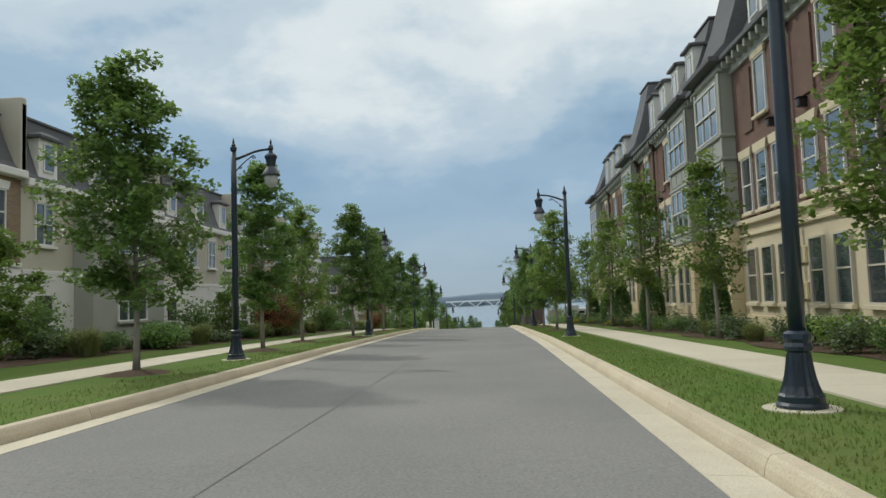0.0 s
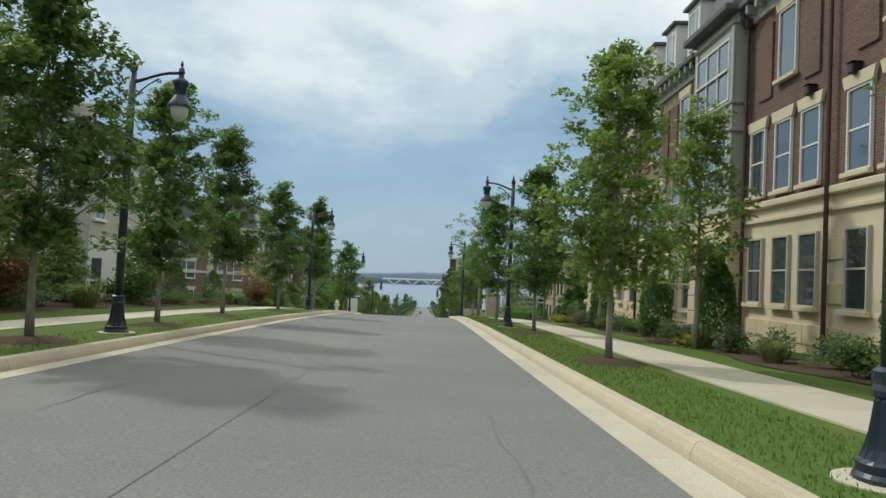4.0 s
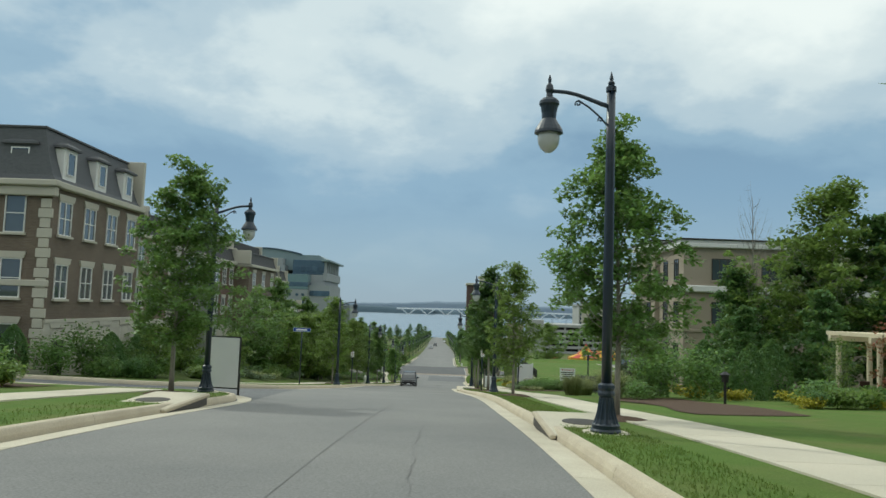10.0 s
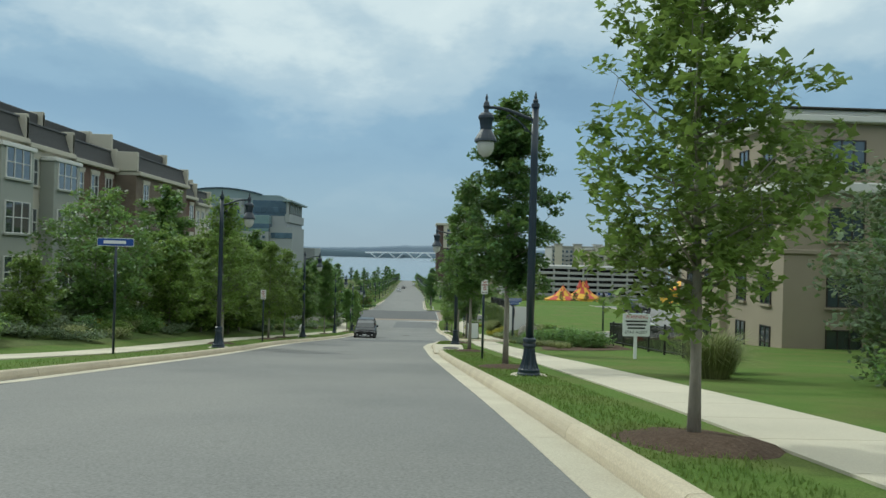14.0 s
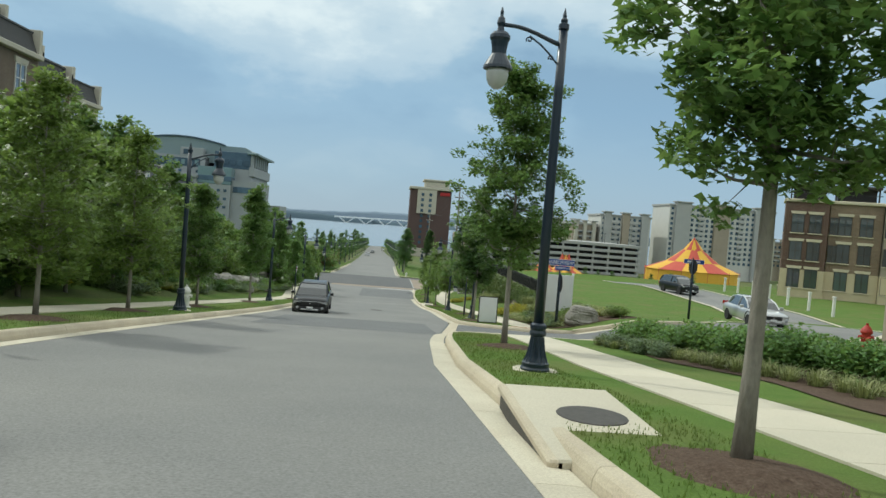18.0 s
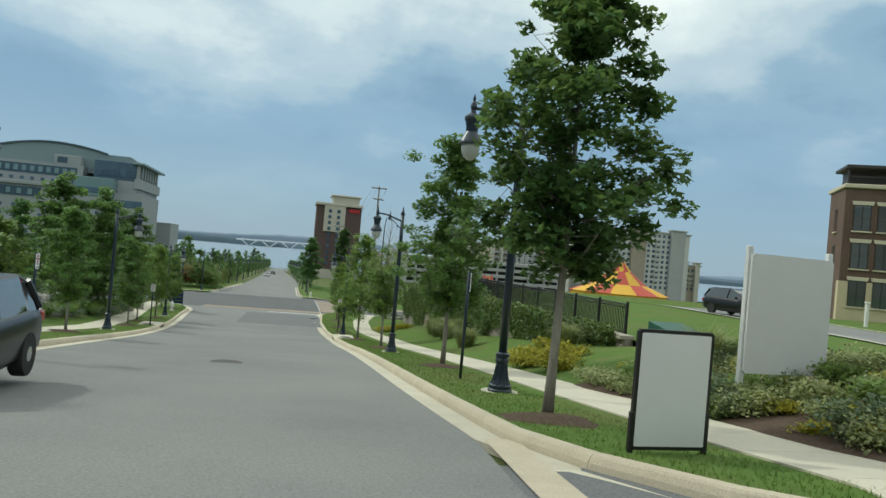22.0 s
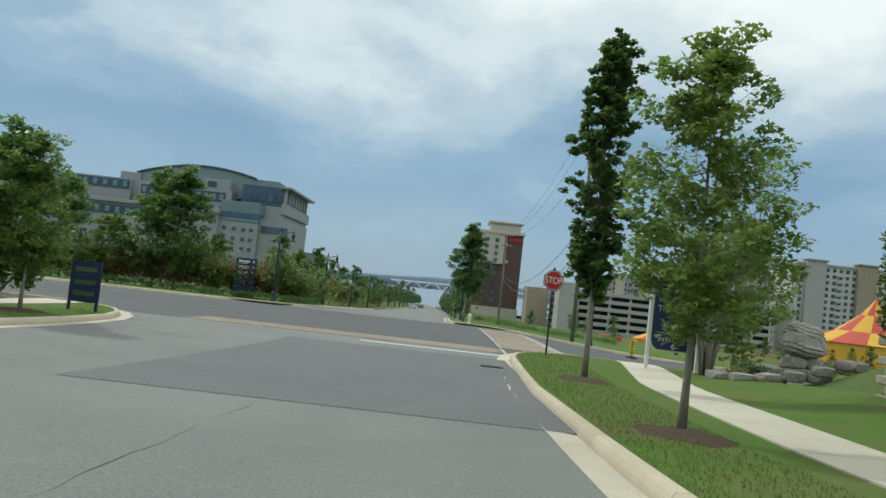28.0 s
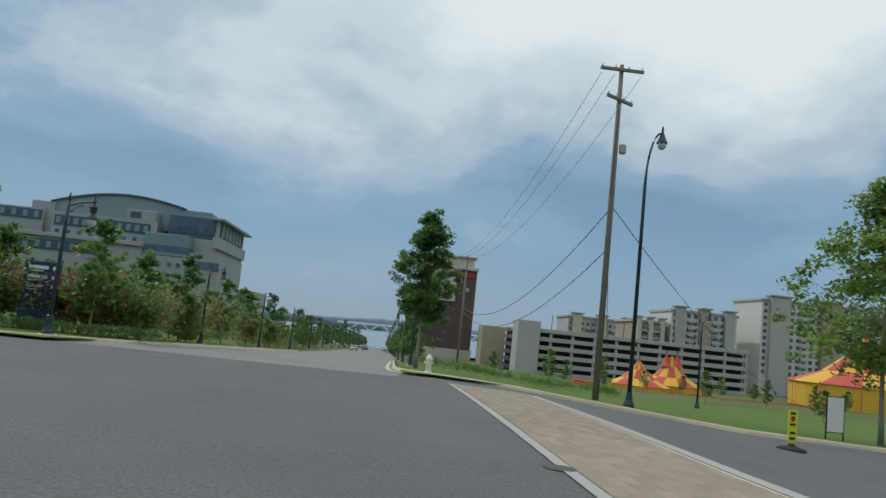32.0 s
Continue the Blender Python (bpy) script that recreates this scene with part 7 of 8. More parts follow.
for k, (w, wall) in enumerate(((8, "brick_tan"), (8, "cream"), (12.5, "brick_dark"))):
    row_house("town_house", -24.0, y, y + w, S(-24, y + w / 2) + 0.9, 2, wall, "cream", "mansard", 1, {"cream": "pale town house with slate mansard", "brick_tan": "tan brick town house with slate mansard", "brick_dark": "brown brick house with slate mansard and white dormers"}[wall], 2.8, False, 13, 3, 2 if w == 12.5 else 0)
    y += w


def beige_block():
    """The beige rendered block with white cornices on the side-street corner."""
    ob = thing("apartment_building", "beige rendered apartment block with white cornices and dark windows", "building")
    z0, roof = -8.2, 5.2
    part("wall", Mesh().box(18.3, 44, 127.6, 134.4, z0, roof), "beige", ob)
    part("wall", Mesh().box(17.9, 44, 134.42, 141.0, z0, roof + 0.5), "beige", ob)
    for xa, ya, yb, top in ((18.3, 127.6, 134.4, roof), (17.9, 134.42, 141.0, roof + 0.5)):
        part("cornice", Mesh().box(xa - 0.45, 44.4, ya - 0.45, yb + (0.45 if yb > 140 else 0.4), top, top + 0.35, 0.05), "white", ob, "white roof cornice")
        part("parapet", Mesh().box(xa - 0.3, 44.2, ya - 0.3, yb + 0.3, top + 0.36, top + 0.62, 0.04), "white", ob)
        part("coping", Mesh().box(xa - 0.5, 44.3, ya - 0.5, yb + 0.35, top + 0.625, top + 0.72, 0.02), "bronze", ob, "thin dark roof edge")
        part("belt", Mesh().box(xa - 0.4, 44.3, ya - 0.4, yb + 0.38, 1.6, 2.15, 0.08), "white", ob, "white belt course")
        part("belt", Mesh().box(xa - 0.12, 44.1, ya - 0.12, yb + 0.1, -1.6, -1.35, 0.04), "beige", ob)
    for z in (-7.2, -4.3, -0.9, 2.6):
        for y in (129.4, 132.4, 136.2, 139.2):
            window(ob, ((18.25 if y < 134.4 else 17.85), y, z), 1.15, 1.75, -90, "bronze", 2, 2, "beige")
        for x in (21.5, 25.5, 30, 34.5, 39):
            window(ob, (x, 127.55, z), 1.9, 1.75, 0, "bronze", 1, 3, "beige")
    part("door_hood", Mesh().box(17.3, 17.88, 137.0, 138.6, -5.4, -5.1, 0.04), "white", ob, "white entrance hood")


beige_block()


def modern_row():
    """Brown and tan row across the lawn, with roof terraces."""
    for k, (x, w, wall) in enumerate(((48.3, 4.6, "brick_dark"), (53.0, 5.4, "brick_tan"), (58.5, 6.0, "beige"), (64.6, 6.0, "brick_dark"))):
        ob = thing("town_house", "modern brick town house with dark windows and a roof terrace", "house", group="town houses")
        ob.matrix_basis = pose(45.2, 197.0, 0, 0, 0, -28) @ pose(-48.3, -196.5, 0)
        z0 = -9.4
        part("wall", Mesh().box(x, x + w - 0.02, 196.5 + 0.6 * (k % 2), 202, z0 - 3, 1.6), wall, ob)
        part("base_wall", Mesh().box(x - 0.06, x + w, 196.4 + 0.6 * (k % 2), 197.2 + 0.6 * (k % 2), z0 - 3, z0 + 3.1), "limestone", ob, "pale stone ground floor")
        part("cornice", Mesh().box(x - 0.2, x + w, 196.2 + 0.6 * (k % 2), 202.2, 1.6, 1.95, 0.05), "limestone_trim", ob)
        part("terrace_room", Mesh().box(x + 0.8, x + w - 0.6, 199.5, 201.8, 1.96, 3.5), "bronze", ob, "set-back terrace room")
        part("terrace_roof", Mesh().box(x + 0.2, x + w - 0.3, 197.6, 202, 3.5, 3.8, 0.05), "bronze", ob)
        for s in (0.4, w - 0.6):
            part("terrace_post", Mesh().box(x + s, x + s + 0.16, 198.0, 198.16, 1.96, 3.5), "bronze", ob)
        part("railing", Mesh().box(x + 0.1, x + w - 0.2, 197.4, 197.46, 2.7, 2.78), "bronze", ob)
        for z in (-8.4, -5.2, -2.0):
            for s in (0.3, 0.7):
                window(ob, (x + w * s, 196.42 + 0.6 * (k % 2) - (0.06 if z < -6.3 else 0), z), 1.35, 2.2, 0, "bronze", 2, 2, "limestone_trim", "limestone_trim")
            window(ob, (x - 0.02 if k == 0 else x + 0.5, 199.3 if k == 0 else 196.42 + 0.6 * (k % 2), z), 0.9, 2.0, -90 if k == 0 else 0, "bronze", 2, 2, "limestone_trim")


modern_row()

# ---- walls, fences, boulders, pergola, cars ----
def ivy_wall():
    """A retaining wall of split blocks, largely grown over with ivy, that rises as the street falls."""
    ys = np.arange(166.0, 213.5, 0.62)
    top_of = lambda y: float(np.interp(y, [160, 194, 205, 213.5], [-9.5, -9.6, -10.2, -10.5])) + 0.18
    base = structure("wall_retaining", Mesh().loft([[(WALL_X - 0.22, y, P(y) - 0.5), (WALL_X - 0.18, y, top_of(y) - 0.08), (WALL_X + 0.12, y, top_of(y) - 0.08), (WALL_X + 0.12, y, P(y) - 0.5)] for y in ys]), "wall_block",
                     "block retaining wall largely covered with ivy", "wall")
    count = 0
    rest = Mesh()
    block = normals_out(Mesh().box(-0.16, 0.1, 0.008, 0.612, 0.008, 0.212, 0.03).made("block", "wall_block"))
    rng = np.random.default_rng(9)
    for c in range(24):
        for k, y in enumerate(ys[:-1]):
            z = -14.2 + c * 0.22
            y2 = y + (0.31 if c % 2 else 0)
            if z < P(y) - 0.1 or z + 0.22 > top_of(y2 + 0.3):
                continue
            if count < 300 and y > 186 and z > P(y) + 0.1:
                part("block", block, None, base, at=(WALL_X - 0.13 - 0.03 * rng.random(), y2, z))
                count += 1
            else:
                d = 0.03 * rng.random()
                rest.box(WALL_X - 0.28 - d, WALL_X - 0.2, y2 + 0.008, y2 + 0.612, z + 0.008, z + 0.212)
    part("block_field", rest, "wall_block", base, kind="stuff")
    part("coping", Mesh().loft([[(WALL_X - 0.36, y, top_of(y) - 0.06), (WALL_X - 0.36, y, top_of(y) + 0.06), (WALL_X + 0.16, y, top_of(y) + 0.06), (WALL_X + 0.16, y, top_of(y) - 0.06)] for y in ys]), "wall_block", base)
    # ivy: dense curtains hanging from the top, with bare patches low down
    cs = []
    for _ in range(6200):
        y = 166.5 + rng.random() * 46.5
        lo, hi = P(y) + 0.85, top_of(y) + 0.12
        u = rng.random() ** 0.75
        if 0.5 * math.sin(y * 0.9) + 0.5 * math.sin(y * 0.37 + 1) + 1.9 < (1 - u) * 2.4 and u < 0.4:
            continue
        cs.append((WALL_X - 0.36 - 0.1 * rng.random(), y, lo + (hi - lo) * u))
    v, f = leaf_cloud(cs, np.full(len(cs), 0.28), np.full(len(cs), 14), 0.13, rng, droop=0.7, flat=1.0)
    v[:, 0] = np.minimum(v[:, 0], WALL_X - 0.3)
    ob = new("ivy", leaf_mesh("ivy", v, f, "leaf_ivy"))
    tagged(ob, "green ivy hanging over a block retaining wall", "ivy", kind="stuff")


ivy_wall()


def steel_fence(points, height, label, post_every=2.4, gap=0.12):
    """A black steel picket fence along points (x, y, z)."""
    ob = thing("steel_fence", label, "fence")
    pts = [Vector(p) for p in points]
    picket = normals_out(Mesh().box(-0.014, 0.014, -0.014, 0.014, 0.06, height - 0.03).made("picket", "black"))
    post = normals_out(Mesh().box(-0.04, 0.04, -0.04, 0.04, -0.2, height + 0.05, 0.008).made("post", "black"))
    run = 0.0
    marks = []
    for a, b in zip(pts, pts[1:]):
        n = max(1, int((b - a).length / gap))
        marks += [a.lerp(b, k / n) for k in range(n)]
    for k, q in enumerate(marks):
        if k % int(post_every / gap) == 0:
            part("post", post, None, ob, at=tuple(q))
        else:
            part("picket", picket, None, ob, at=tuple(q))
    for h in (0.14, height - 0.16, height - 0.04):
        part("rail", Mesh().tube([(q.x, q.y, q.z + h) for q in pts], 0.022, 4), "black", ob)


steel_fence([(WALL_X + 0.3, y, S(WALL_X + 0.3, y) + 0.14) for y in range(167, 210, 6)], 1.15, "black steel picket fence above an ivy wall", gap=0.13)
steel_fence([(9.1, 114.5, S(9.1, 114.5) + 0.14), (9.4, 120, S(9.4, 120) + 0.14), (9.7, 125, S(9.7, 125) + 0.14), (10.0, 130, S(10, 130) + 0.14)], 1.15, "low black steel picket fence beside shrubs", gap=0.17)


def boulder_mesh(seed, w, d, h, rough=0.16):
    bm = bmesh.new()
    bmesh.ops.create_icosphere(bm, subdivisions=2, radius=1)
    for v in bm.verts:
        k = 1 + rough * noise.noise(v.co * 1.3 + Vector((seed, 0, 0))) * 2.2 + 0.06 * noise.noise(v.co * 4 + Vector((0, seed, 0)))
        c = v.co * k
        c = Vector([math.copysign(min(abs(a), 0.62) + max(0, abs(a) - 0.62) * 0.2, a) for a in c]) * 1.18
        v.co = Vector((c.x * w / 1.6, c.y * d / 1.6, (c.z + 0.75) * h / 1.6))
    me = bpy.data.meshes.new("boulder")
    bm.to_mesh(me)
    bm.free()
    me.materials.append(M["rock"])
    return me


def boulder_wall():
    """A dry wall of large field stones, in courses that step back up the bank."""
    ob = thing("boulder_wall", "dry-laid wall of large pale field stones in a bank", "stone wall")
    shapes = [boulder_mesh(k, 1.25, 0.8, 0.62) for k in range(6)]
    for ya, yb, x0, rows in ((171, 196, -14.1, 2), (198, 212, -14.3, 3)):
        for r in range(rows):
            y = ya + random.random()
            while y < yb - 1.5 * r:
                s = random.uniform(0.8, 1.2)
                x = x0 - 0.32 * r + random.uniform(-.1, .1)
                part("stone", random.choice(shapes), None, ob, at=pose(x, y, S(x0, y) - 0.12 + 0.52 * r + random.uniform(-.06, .06), random.uniform(-8, 8), random.uniform(-8, 8), 90 + random.uniform(-14, 14)) @ Matrix.Diagonal((s, s, s, 1)))
                y += 1.08 * s
    for k in range(12):
        y = random.uniform(150, 212)
        part("loose_stone", random.choice(shapes), None, ob, at=pose(-13.2, y, S(-13.2, y) + 0.05, 0, 0, random.uniform(0, 360)))


boulder_wall()


def layered_rock(seed, w, d, h):
    """A slab-sided boulder: flat-topped, tilted, with uneven bedding ledges."""
    bm = bmesh.new()
    bmesh.ops.create_icosphere(bm, subdivisions=5, radius=1)
    for v in bm.verts:
        c = v.co
        p = Vector([math.copysign(abs(a) ** 0.55, a) for a in c])
        z = p.z + 0.18 * p.x
        bed_ = z * 4.2 + 0.8 * noise.noise(Vector((p.x * 1.1, p.y * 1.1, seed)))
        ledge = (bed_ - math.floor(bed_)) ** 2 * 0.085
        k = 0.86 + 0.13 * noise.noise(p * 1.1 + Vector((seed, 0, 0))) - ledge * (1 if abs(c.z) < 0.8 else 0) + 0.05 * noise.noise(p * 4) + 0.02 * noise.noise(p * 11)
        lean = 1 - 0.16 * p.z
        v.co = Vector((p.x * k * lean * w / 1.7 + 0.05 * p.z, p.y * k * lean * d / 1.7, (p.z * (0.95 + 0.08 * noise.noise(p * 2)) + 0.8 - 0.10 * p.x) * h / 1.75))
    me = bpy.data.meshes.new("boulder")
    bm.to_mesh(me)
    bm.free()
    me.materials.append(M["rock"])
    return me


thing("boulder", "large layered grey boulder in a planting bed", "boulder", pose(8.5, 149.15, S(8.5, 149.15) + 0.06, 0, 0, 8))
part("rock", layered_rock(4, 1.5, 1.1, 0.95), None, bpy.data.objects["boulder"])


def stone_pier(x, y):
    """A rough-hewn pale block on stacked field stones."""
    ob = thing("stone_pier", "pale rough-hewn stone block on stacked field stones", "stone pier", pose(*on_land(x, y), 0, 0, 12))
    part("capstone", layered_rock(9, 1.35, 1.0, 1.05), None, ob, "pale rough-hewn block", at=(0, 0, 0.85))
    shapes = [boulder_mesh(20 + k, 0.8, 0.6, 0.42) for k in range(3)]
    for k, (px, py, pz) in enumerate(((-0.45, -0.2, 0), (0.3, -0.3, 0), (0.8, 0.1, 0), (-0.9, 0.2, 0), (-0.25, 0.3, 0.05), (-0.35, -0.1, 0.4), (0.4, -0.1, 0.4), (0.05, 0.3, 0.42))):
        part("stone", shapes[k % 3], None, ob, at=pose(px, py, pz - 0.05, 6 * (k % 3 - 1), 0, 37 * k))


stone_pier(13.0, 221.4)
edging = [boulder_mesh(30 + k, 0.9, 0.6, 0.34) for k in range(3)]
for k, (x, y) in enumerate(((10.5, 219.9), (11.2, 219.6), (11.9, 219.5), (12.7, 219.4), (9.9, 220.5), (13.6, 219.5))):
    rock = thing("edging_stone", "flat pale field stone edging a planting bed", "stone", pose(*on_land(x, y, 0.06), 0, 0, 23 * k), group="edging stones")
    part("rock", edging[k % 3], None, rock)


def utility_cabinet(at, turn):
    """A pad-mounted steel cabinet with a sloping lid and two doors."""
    ob = thing("utility_cabinet", "dark green steel utility cabinet on a concrete pad", "utility cabinet", pose(*at, 0, 0, turn))
    part("pad", Mesh().box(-0.62, 0.62, -0.55, 0.55, -0.1, 0.06, 0.01), "walk", ob, "concrete pad")
    part("body", Mesh().loft([[(-0.5, -0.42, 0.06), (0.5, -0.42, 0.06), (0.5, 0.42, 0.06), (-0.5, 0.42, 0.06)], [(-0.5, -0.42, 0.8), (0.5, -0.42, 0.8), (0.5, 0.42, 0.95), (-0.5, 0.42, 0.95)]]), "cabinet_green", ob)
    for s in (-1, 1):
        door = part("door", Mesh().box(s * 0.01, s * 0.48, -0.44, -0.421, 0.12, 0.76, 0.006), "cabinet_green", ob)
        part("hinge", Mesh().box(s * 0.462, s * 0.492, -0.452, -0.441, 0.3, 0.4), "iron", door)


utility_cabinet(on_land(9.6, 160.6), 6)


def pergola(x, y, turn, length=9.5, width=2.8):
    ob = thing("pergola", "pale timber pergola with round posts at the edge of a lawn", "pergola", pose(x, y, S(x, y) + 0.14, 0, 0, turn))
    for k in range(5):
        for s in (0, width):
            part("post", Mesh().lathe([(0.17, 0), (0.17, 0.12), (0.12, 0.16), (0.10, 2.2), (0.14, 2.28), (0.14, 2.36)], 12, (k * length / 4, s, 0)), "limestone_trim", ob, smooth=False)
    for s in (0, width):
        part("beam", Mesh().box(-0.4, length + 0.4, s - 0.09, s + 0.09, 2.36, 2.6, 0.02), "limestone_trim", ob)
    for k in range(20):
        q = -0.2 + (length + 0.4) * k / 19
        part("rafter", Mesh().box(q - 0.035, q + 0.035, -0.5, width + 0.5, 2.6, 2.76, 0.01), "limestone_trim", ob)


pergola(16.0, 97.0, 4, 5.3, 2.6)


def patio_chair(at, turn):
    ob = thing("patio_chair", "dark slatted wooden patio chair under a pergola", "chair", pose(*at, 0, 0, turn), group="patio chairs")
    part("seat", Mesh().box(-0.26, 0.26, -0.25, 0.25, 0.42, 0.46, 0.01), "copper", ob)
    part("backrest", Mesh().box(-0.26, 0.26, 0.22, 0.26, 0.46, 0.95, 0.01), "copper", ob)
    for sx in (-0.23, 0.23):
        for sy in (-0.22, 0.22):
            part("leg", Mesh().box(sx - 0.025, sx + 0.025, sy - 0.025, sy + 0.025, 0, 0.42), "copper", ob)
        part("armrest", Mesh().box(sx - 0.03, sx + 0.03, -0.25, 0.24, 0.64, 0.68), "copper", ob)
    return ob


for x, y, a in ((16.3, 98.2, 20), (17.2, 98.9, 200), (18.6, 98.3, 30), (19.4, 99.0, 190), (20.4, 98.6, 100)):
    patio_chair(on_land(x, y), a)
cover = thing("folded_parasol", "closed blue parasol beside patio chairs", "parasol", on_land(20.9, 97.9))
part("canopy", Mesh().lathe([(0.05, 1.0), (0.16, 1.05), (0.14, 1.7), (0.04, 2.25), (0.01, 2.35)], 10), "sign_blue", cover)
part("pole", Mesh().lathe([(0.025, 0), (0.025, 1.05)], 8), "white", cover)


def car(at, turn, paint, label, length=4.7, width=1.88, height=1.68, suv=True, front_black=False):
    """A car by its sections: body, glasshouse, wheels, lamps. Its nose points to -y."""
    ob = thing("car", label, "car", pose(*at, 0, 0, turn))
    w, L = width / 2, length / 2
    belt = height * (0.65 if suv else 0.64)
    nose = belt - 0.10
    body = []
    for y, hw, z0, z1 in ((-L, 0.66, 0.40, nose - 0.16), (-L + 0.07, 0.82, 0.33, nose - 0.06), (-L + 0.25, 0.92, 0.28, nose), (-L + 0.6, 0.985, 0.26, nose + 0.03), (-L + 1.3, 1.0, 0.25, belt), (0, 1.0, 0.25, belt + 0.02),
                          (L - 0.8, 1.0, 0.26, belt + 0.03), (L - 0.25, 0.97, 0.3, belt), (L - 0.05, 0.9, 0.36, belt - 0.05), (L, 0.8, 0.45, belt - 0.2)):
        h = w * hw
        m = (z0 + z1) / 2
        body.append([(-h * 0.88, y, z0), (h * 0.88, y, z0), (h * 0.97, y, z0 + 0.1), (h, y, m), (h * 0.985, y, z1 - 0.16), (h * 0.93, y, z1 - 0.05), (h * 0.78, y, z1), (h * 0.3, y, z1 + 0.02),
                     (-h * 0.3, y, z1 + 0.02), (-h * 0.78, y, z1), (-h * 0.93, y, z1 - 0.05), (-h * 0.985, y, z1 - 0.16), (-h, y, m), (-h * 0.97, y, z0 + 0.1)])
    part("body", Mesh().loft(body), paint, ob, smooth=True)
    cab = []
    back = L - 0.25 if suv else L - 0.9
    for y, hw, z in ((-L + 1.2, 0.86, belt - 0.02), (-L + 1.6, 0.80, belt + (height - belt) * 0.55), (-L + 2.05, 0.74, height - 0.07), (-L + 2.4, 0.72, height - 0.02), (back - 0.6, 0.71, height - 0.03), (back - 0.15, 0.7, height - 0.12), (back + 0.15, 0.8, belt)):
        cab.append([(-w * 0.9, y, belt - 0.04), (w * 0.9, y, belt - 0.04), (w * hw, y, z), (w * hw * 0.9, y, z + 0.015), (-w * hw * 0.9, y, z + 0.015), (-w * hw, y, z)])
    glass = part("glasshouse", Mesh().loft(cab), "car_glass", ob, "dark window glass")
    roof = [[(-w * 0.72, y, z), (w * 0.72, y, z), (w * 0.66, y, z + 0.05), (-w * 0.66, y, z + 0.05)] for y, z in ((-L + 2.1, height - 0.065), (-L + 2.45, height - 0.02), (back - 0.6, height - 0.03), (back - 0.15, height - 0.13))]
    part("roof", Mesh().loft(roof), paint, ob, smooth=False)
    for s in (-1, 1):
        part("pillar", Mesh().tube([(s * w * 0.87, -L + 1.22, belt - 0.02), (s * w * 0.80, -L + 1.6, belt + (height - belt) * 0.55), (s * w * 0.735, -L + 2.1, height - 0.05)], 0.04, 6), paint, ob)
        part("pillar", Mesh().tube([(s * w * 0.9, 0.15, belt), (s * w * 0.735, 0.1, height - 0.05)], 0.04, 6), paint, ob)
        part("pillar", Mesh().tube([(s * w * 0.86, back + 0.1, belt), (s * w * 0.72, back - 0.2, height - 0.1)], 0.06, 6), paint, ob)
        part("mirror", Mesh().box(s * (w + 0.02), s * (w + 0.2), -L + 1.45, -L + 1.6, belt - 0.02, belt + 0.14, 0.03), paint, ob)
        part("headlight", Mesh().loft([[(s * w * a, -L + q, nose - 0.27), (s * w * a, -L + q, nose - 0.13), (s * w * a, -L + q + 0.2, nose - 0.12), (s * w * a, -L + q + 0.2, nose - 0.27)] for a, q in ((0.5, 0.0), (0.66, 0.02), (0.8, 0.07), (0.93, 0.22))]), "headlight", ob)
        part("fog_lamp", Mesh().lathe([(0.07, 0), (0.07, 0.05), (0.05, 0.06)], 10), "headlight", ob, at=pose(s * w * 0.68, -L - 0.0, 0.5, 90, 0, 0))
        part("wheel_arch", Mesh().tube([(s * w * 0.985, -L + 0.92 + 0.43 * math.cos(q), 0.36 + 0.43 * math.sin(q)) for q in np.linspace(0, math.pi, 9)], 0.03, 5), "black", ob)
        part("tail_lamp", Mesh().box(s * w * 0.6, s * w * 0.93, L - 0.2, L + 0.02, 0.78, 0.98, 0.03), "lens_red", ob)
        for y in (-L + 0.92, L - 0.95):
            r = 0.36 if suv else 0.32
            wheel = part("wheel", Mesh().lathe([(r * 0.6, -0.11), (r * 0.96, -0.11), (r, -0.07), (r, 0.07), (r * 0.96, 0.11), (r * 0.6, 0.11)], 20), "rubber", ob, at=pose(s * (w - 0.10), y, r, 0, 90, 0))
            part("rim", Mesh().lathe([(r * 0.62, -0.1), (r * 0.62, 0.1), (r * 0.2, 0.115), (r * 0.1, 0.118)], 12), "chrome", wheel)
    part("grille", Mesh().box(-w * 0.48, w * 0.48, -L - 0.03, -L + 0.06, nose - 0.32, nose - 0.12, 0.02), "black", ob, "dark grille")
    part("grille_trim", Mesh().tube([(-w * 0.48, -L - 0.03, nose - 0.12), (w * 0.48, -L - 0.03, nose - 0.12)], 0.012, 5), "chrome", ob, "thin chrome strip")
    part("badge", Mesh().lathe([(0.05, 0), (0.05, 0.02)], 10, squash=0.6), "chrome", ob, at=pose(0, -L - 0.03, nose - 0.2, 90, 0, 0))
    part("air_intake", Mesh().box(-w * 0.5, w * 0.5, -L - 0.07, -L, 0.36, 0.44, 0.02), "chrome", ob, "pale lower trim")
    part("bumper", Mesh().box(-w * 0.8, w * 0.8, -L - 0.04, -L + 0.2, 0.32, 0.56, 0.06), "black" if suv else paint, ob)
    part("number_plate", Mesh().box(-0.16, 0.16, -L - 0.075, -L - 0.055, 0.46, 0.56), "sign_white", ob, "blank pale number plate")
    return ob


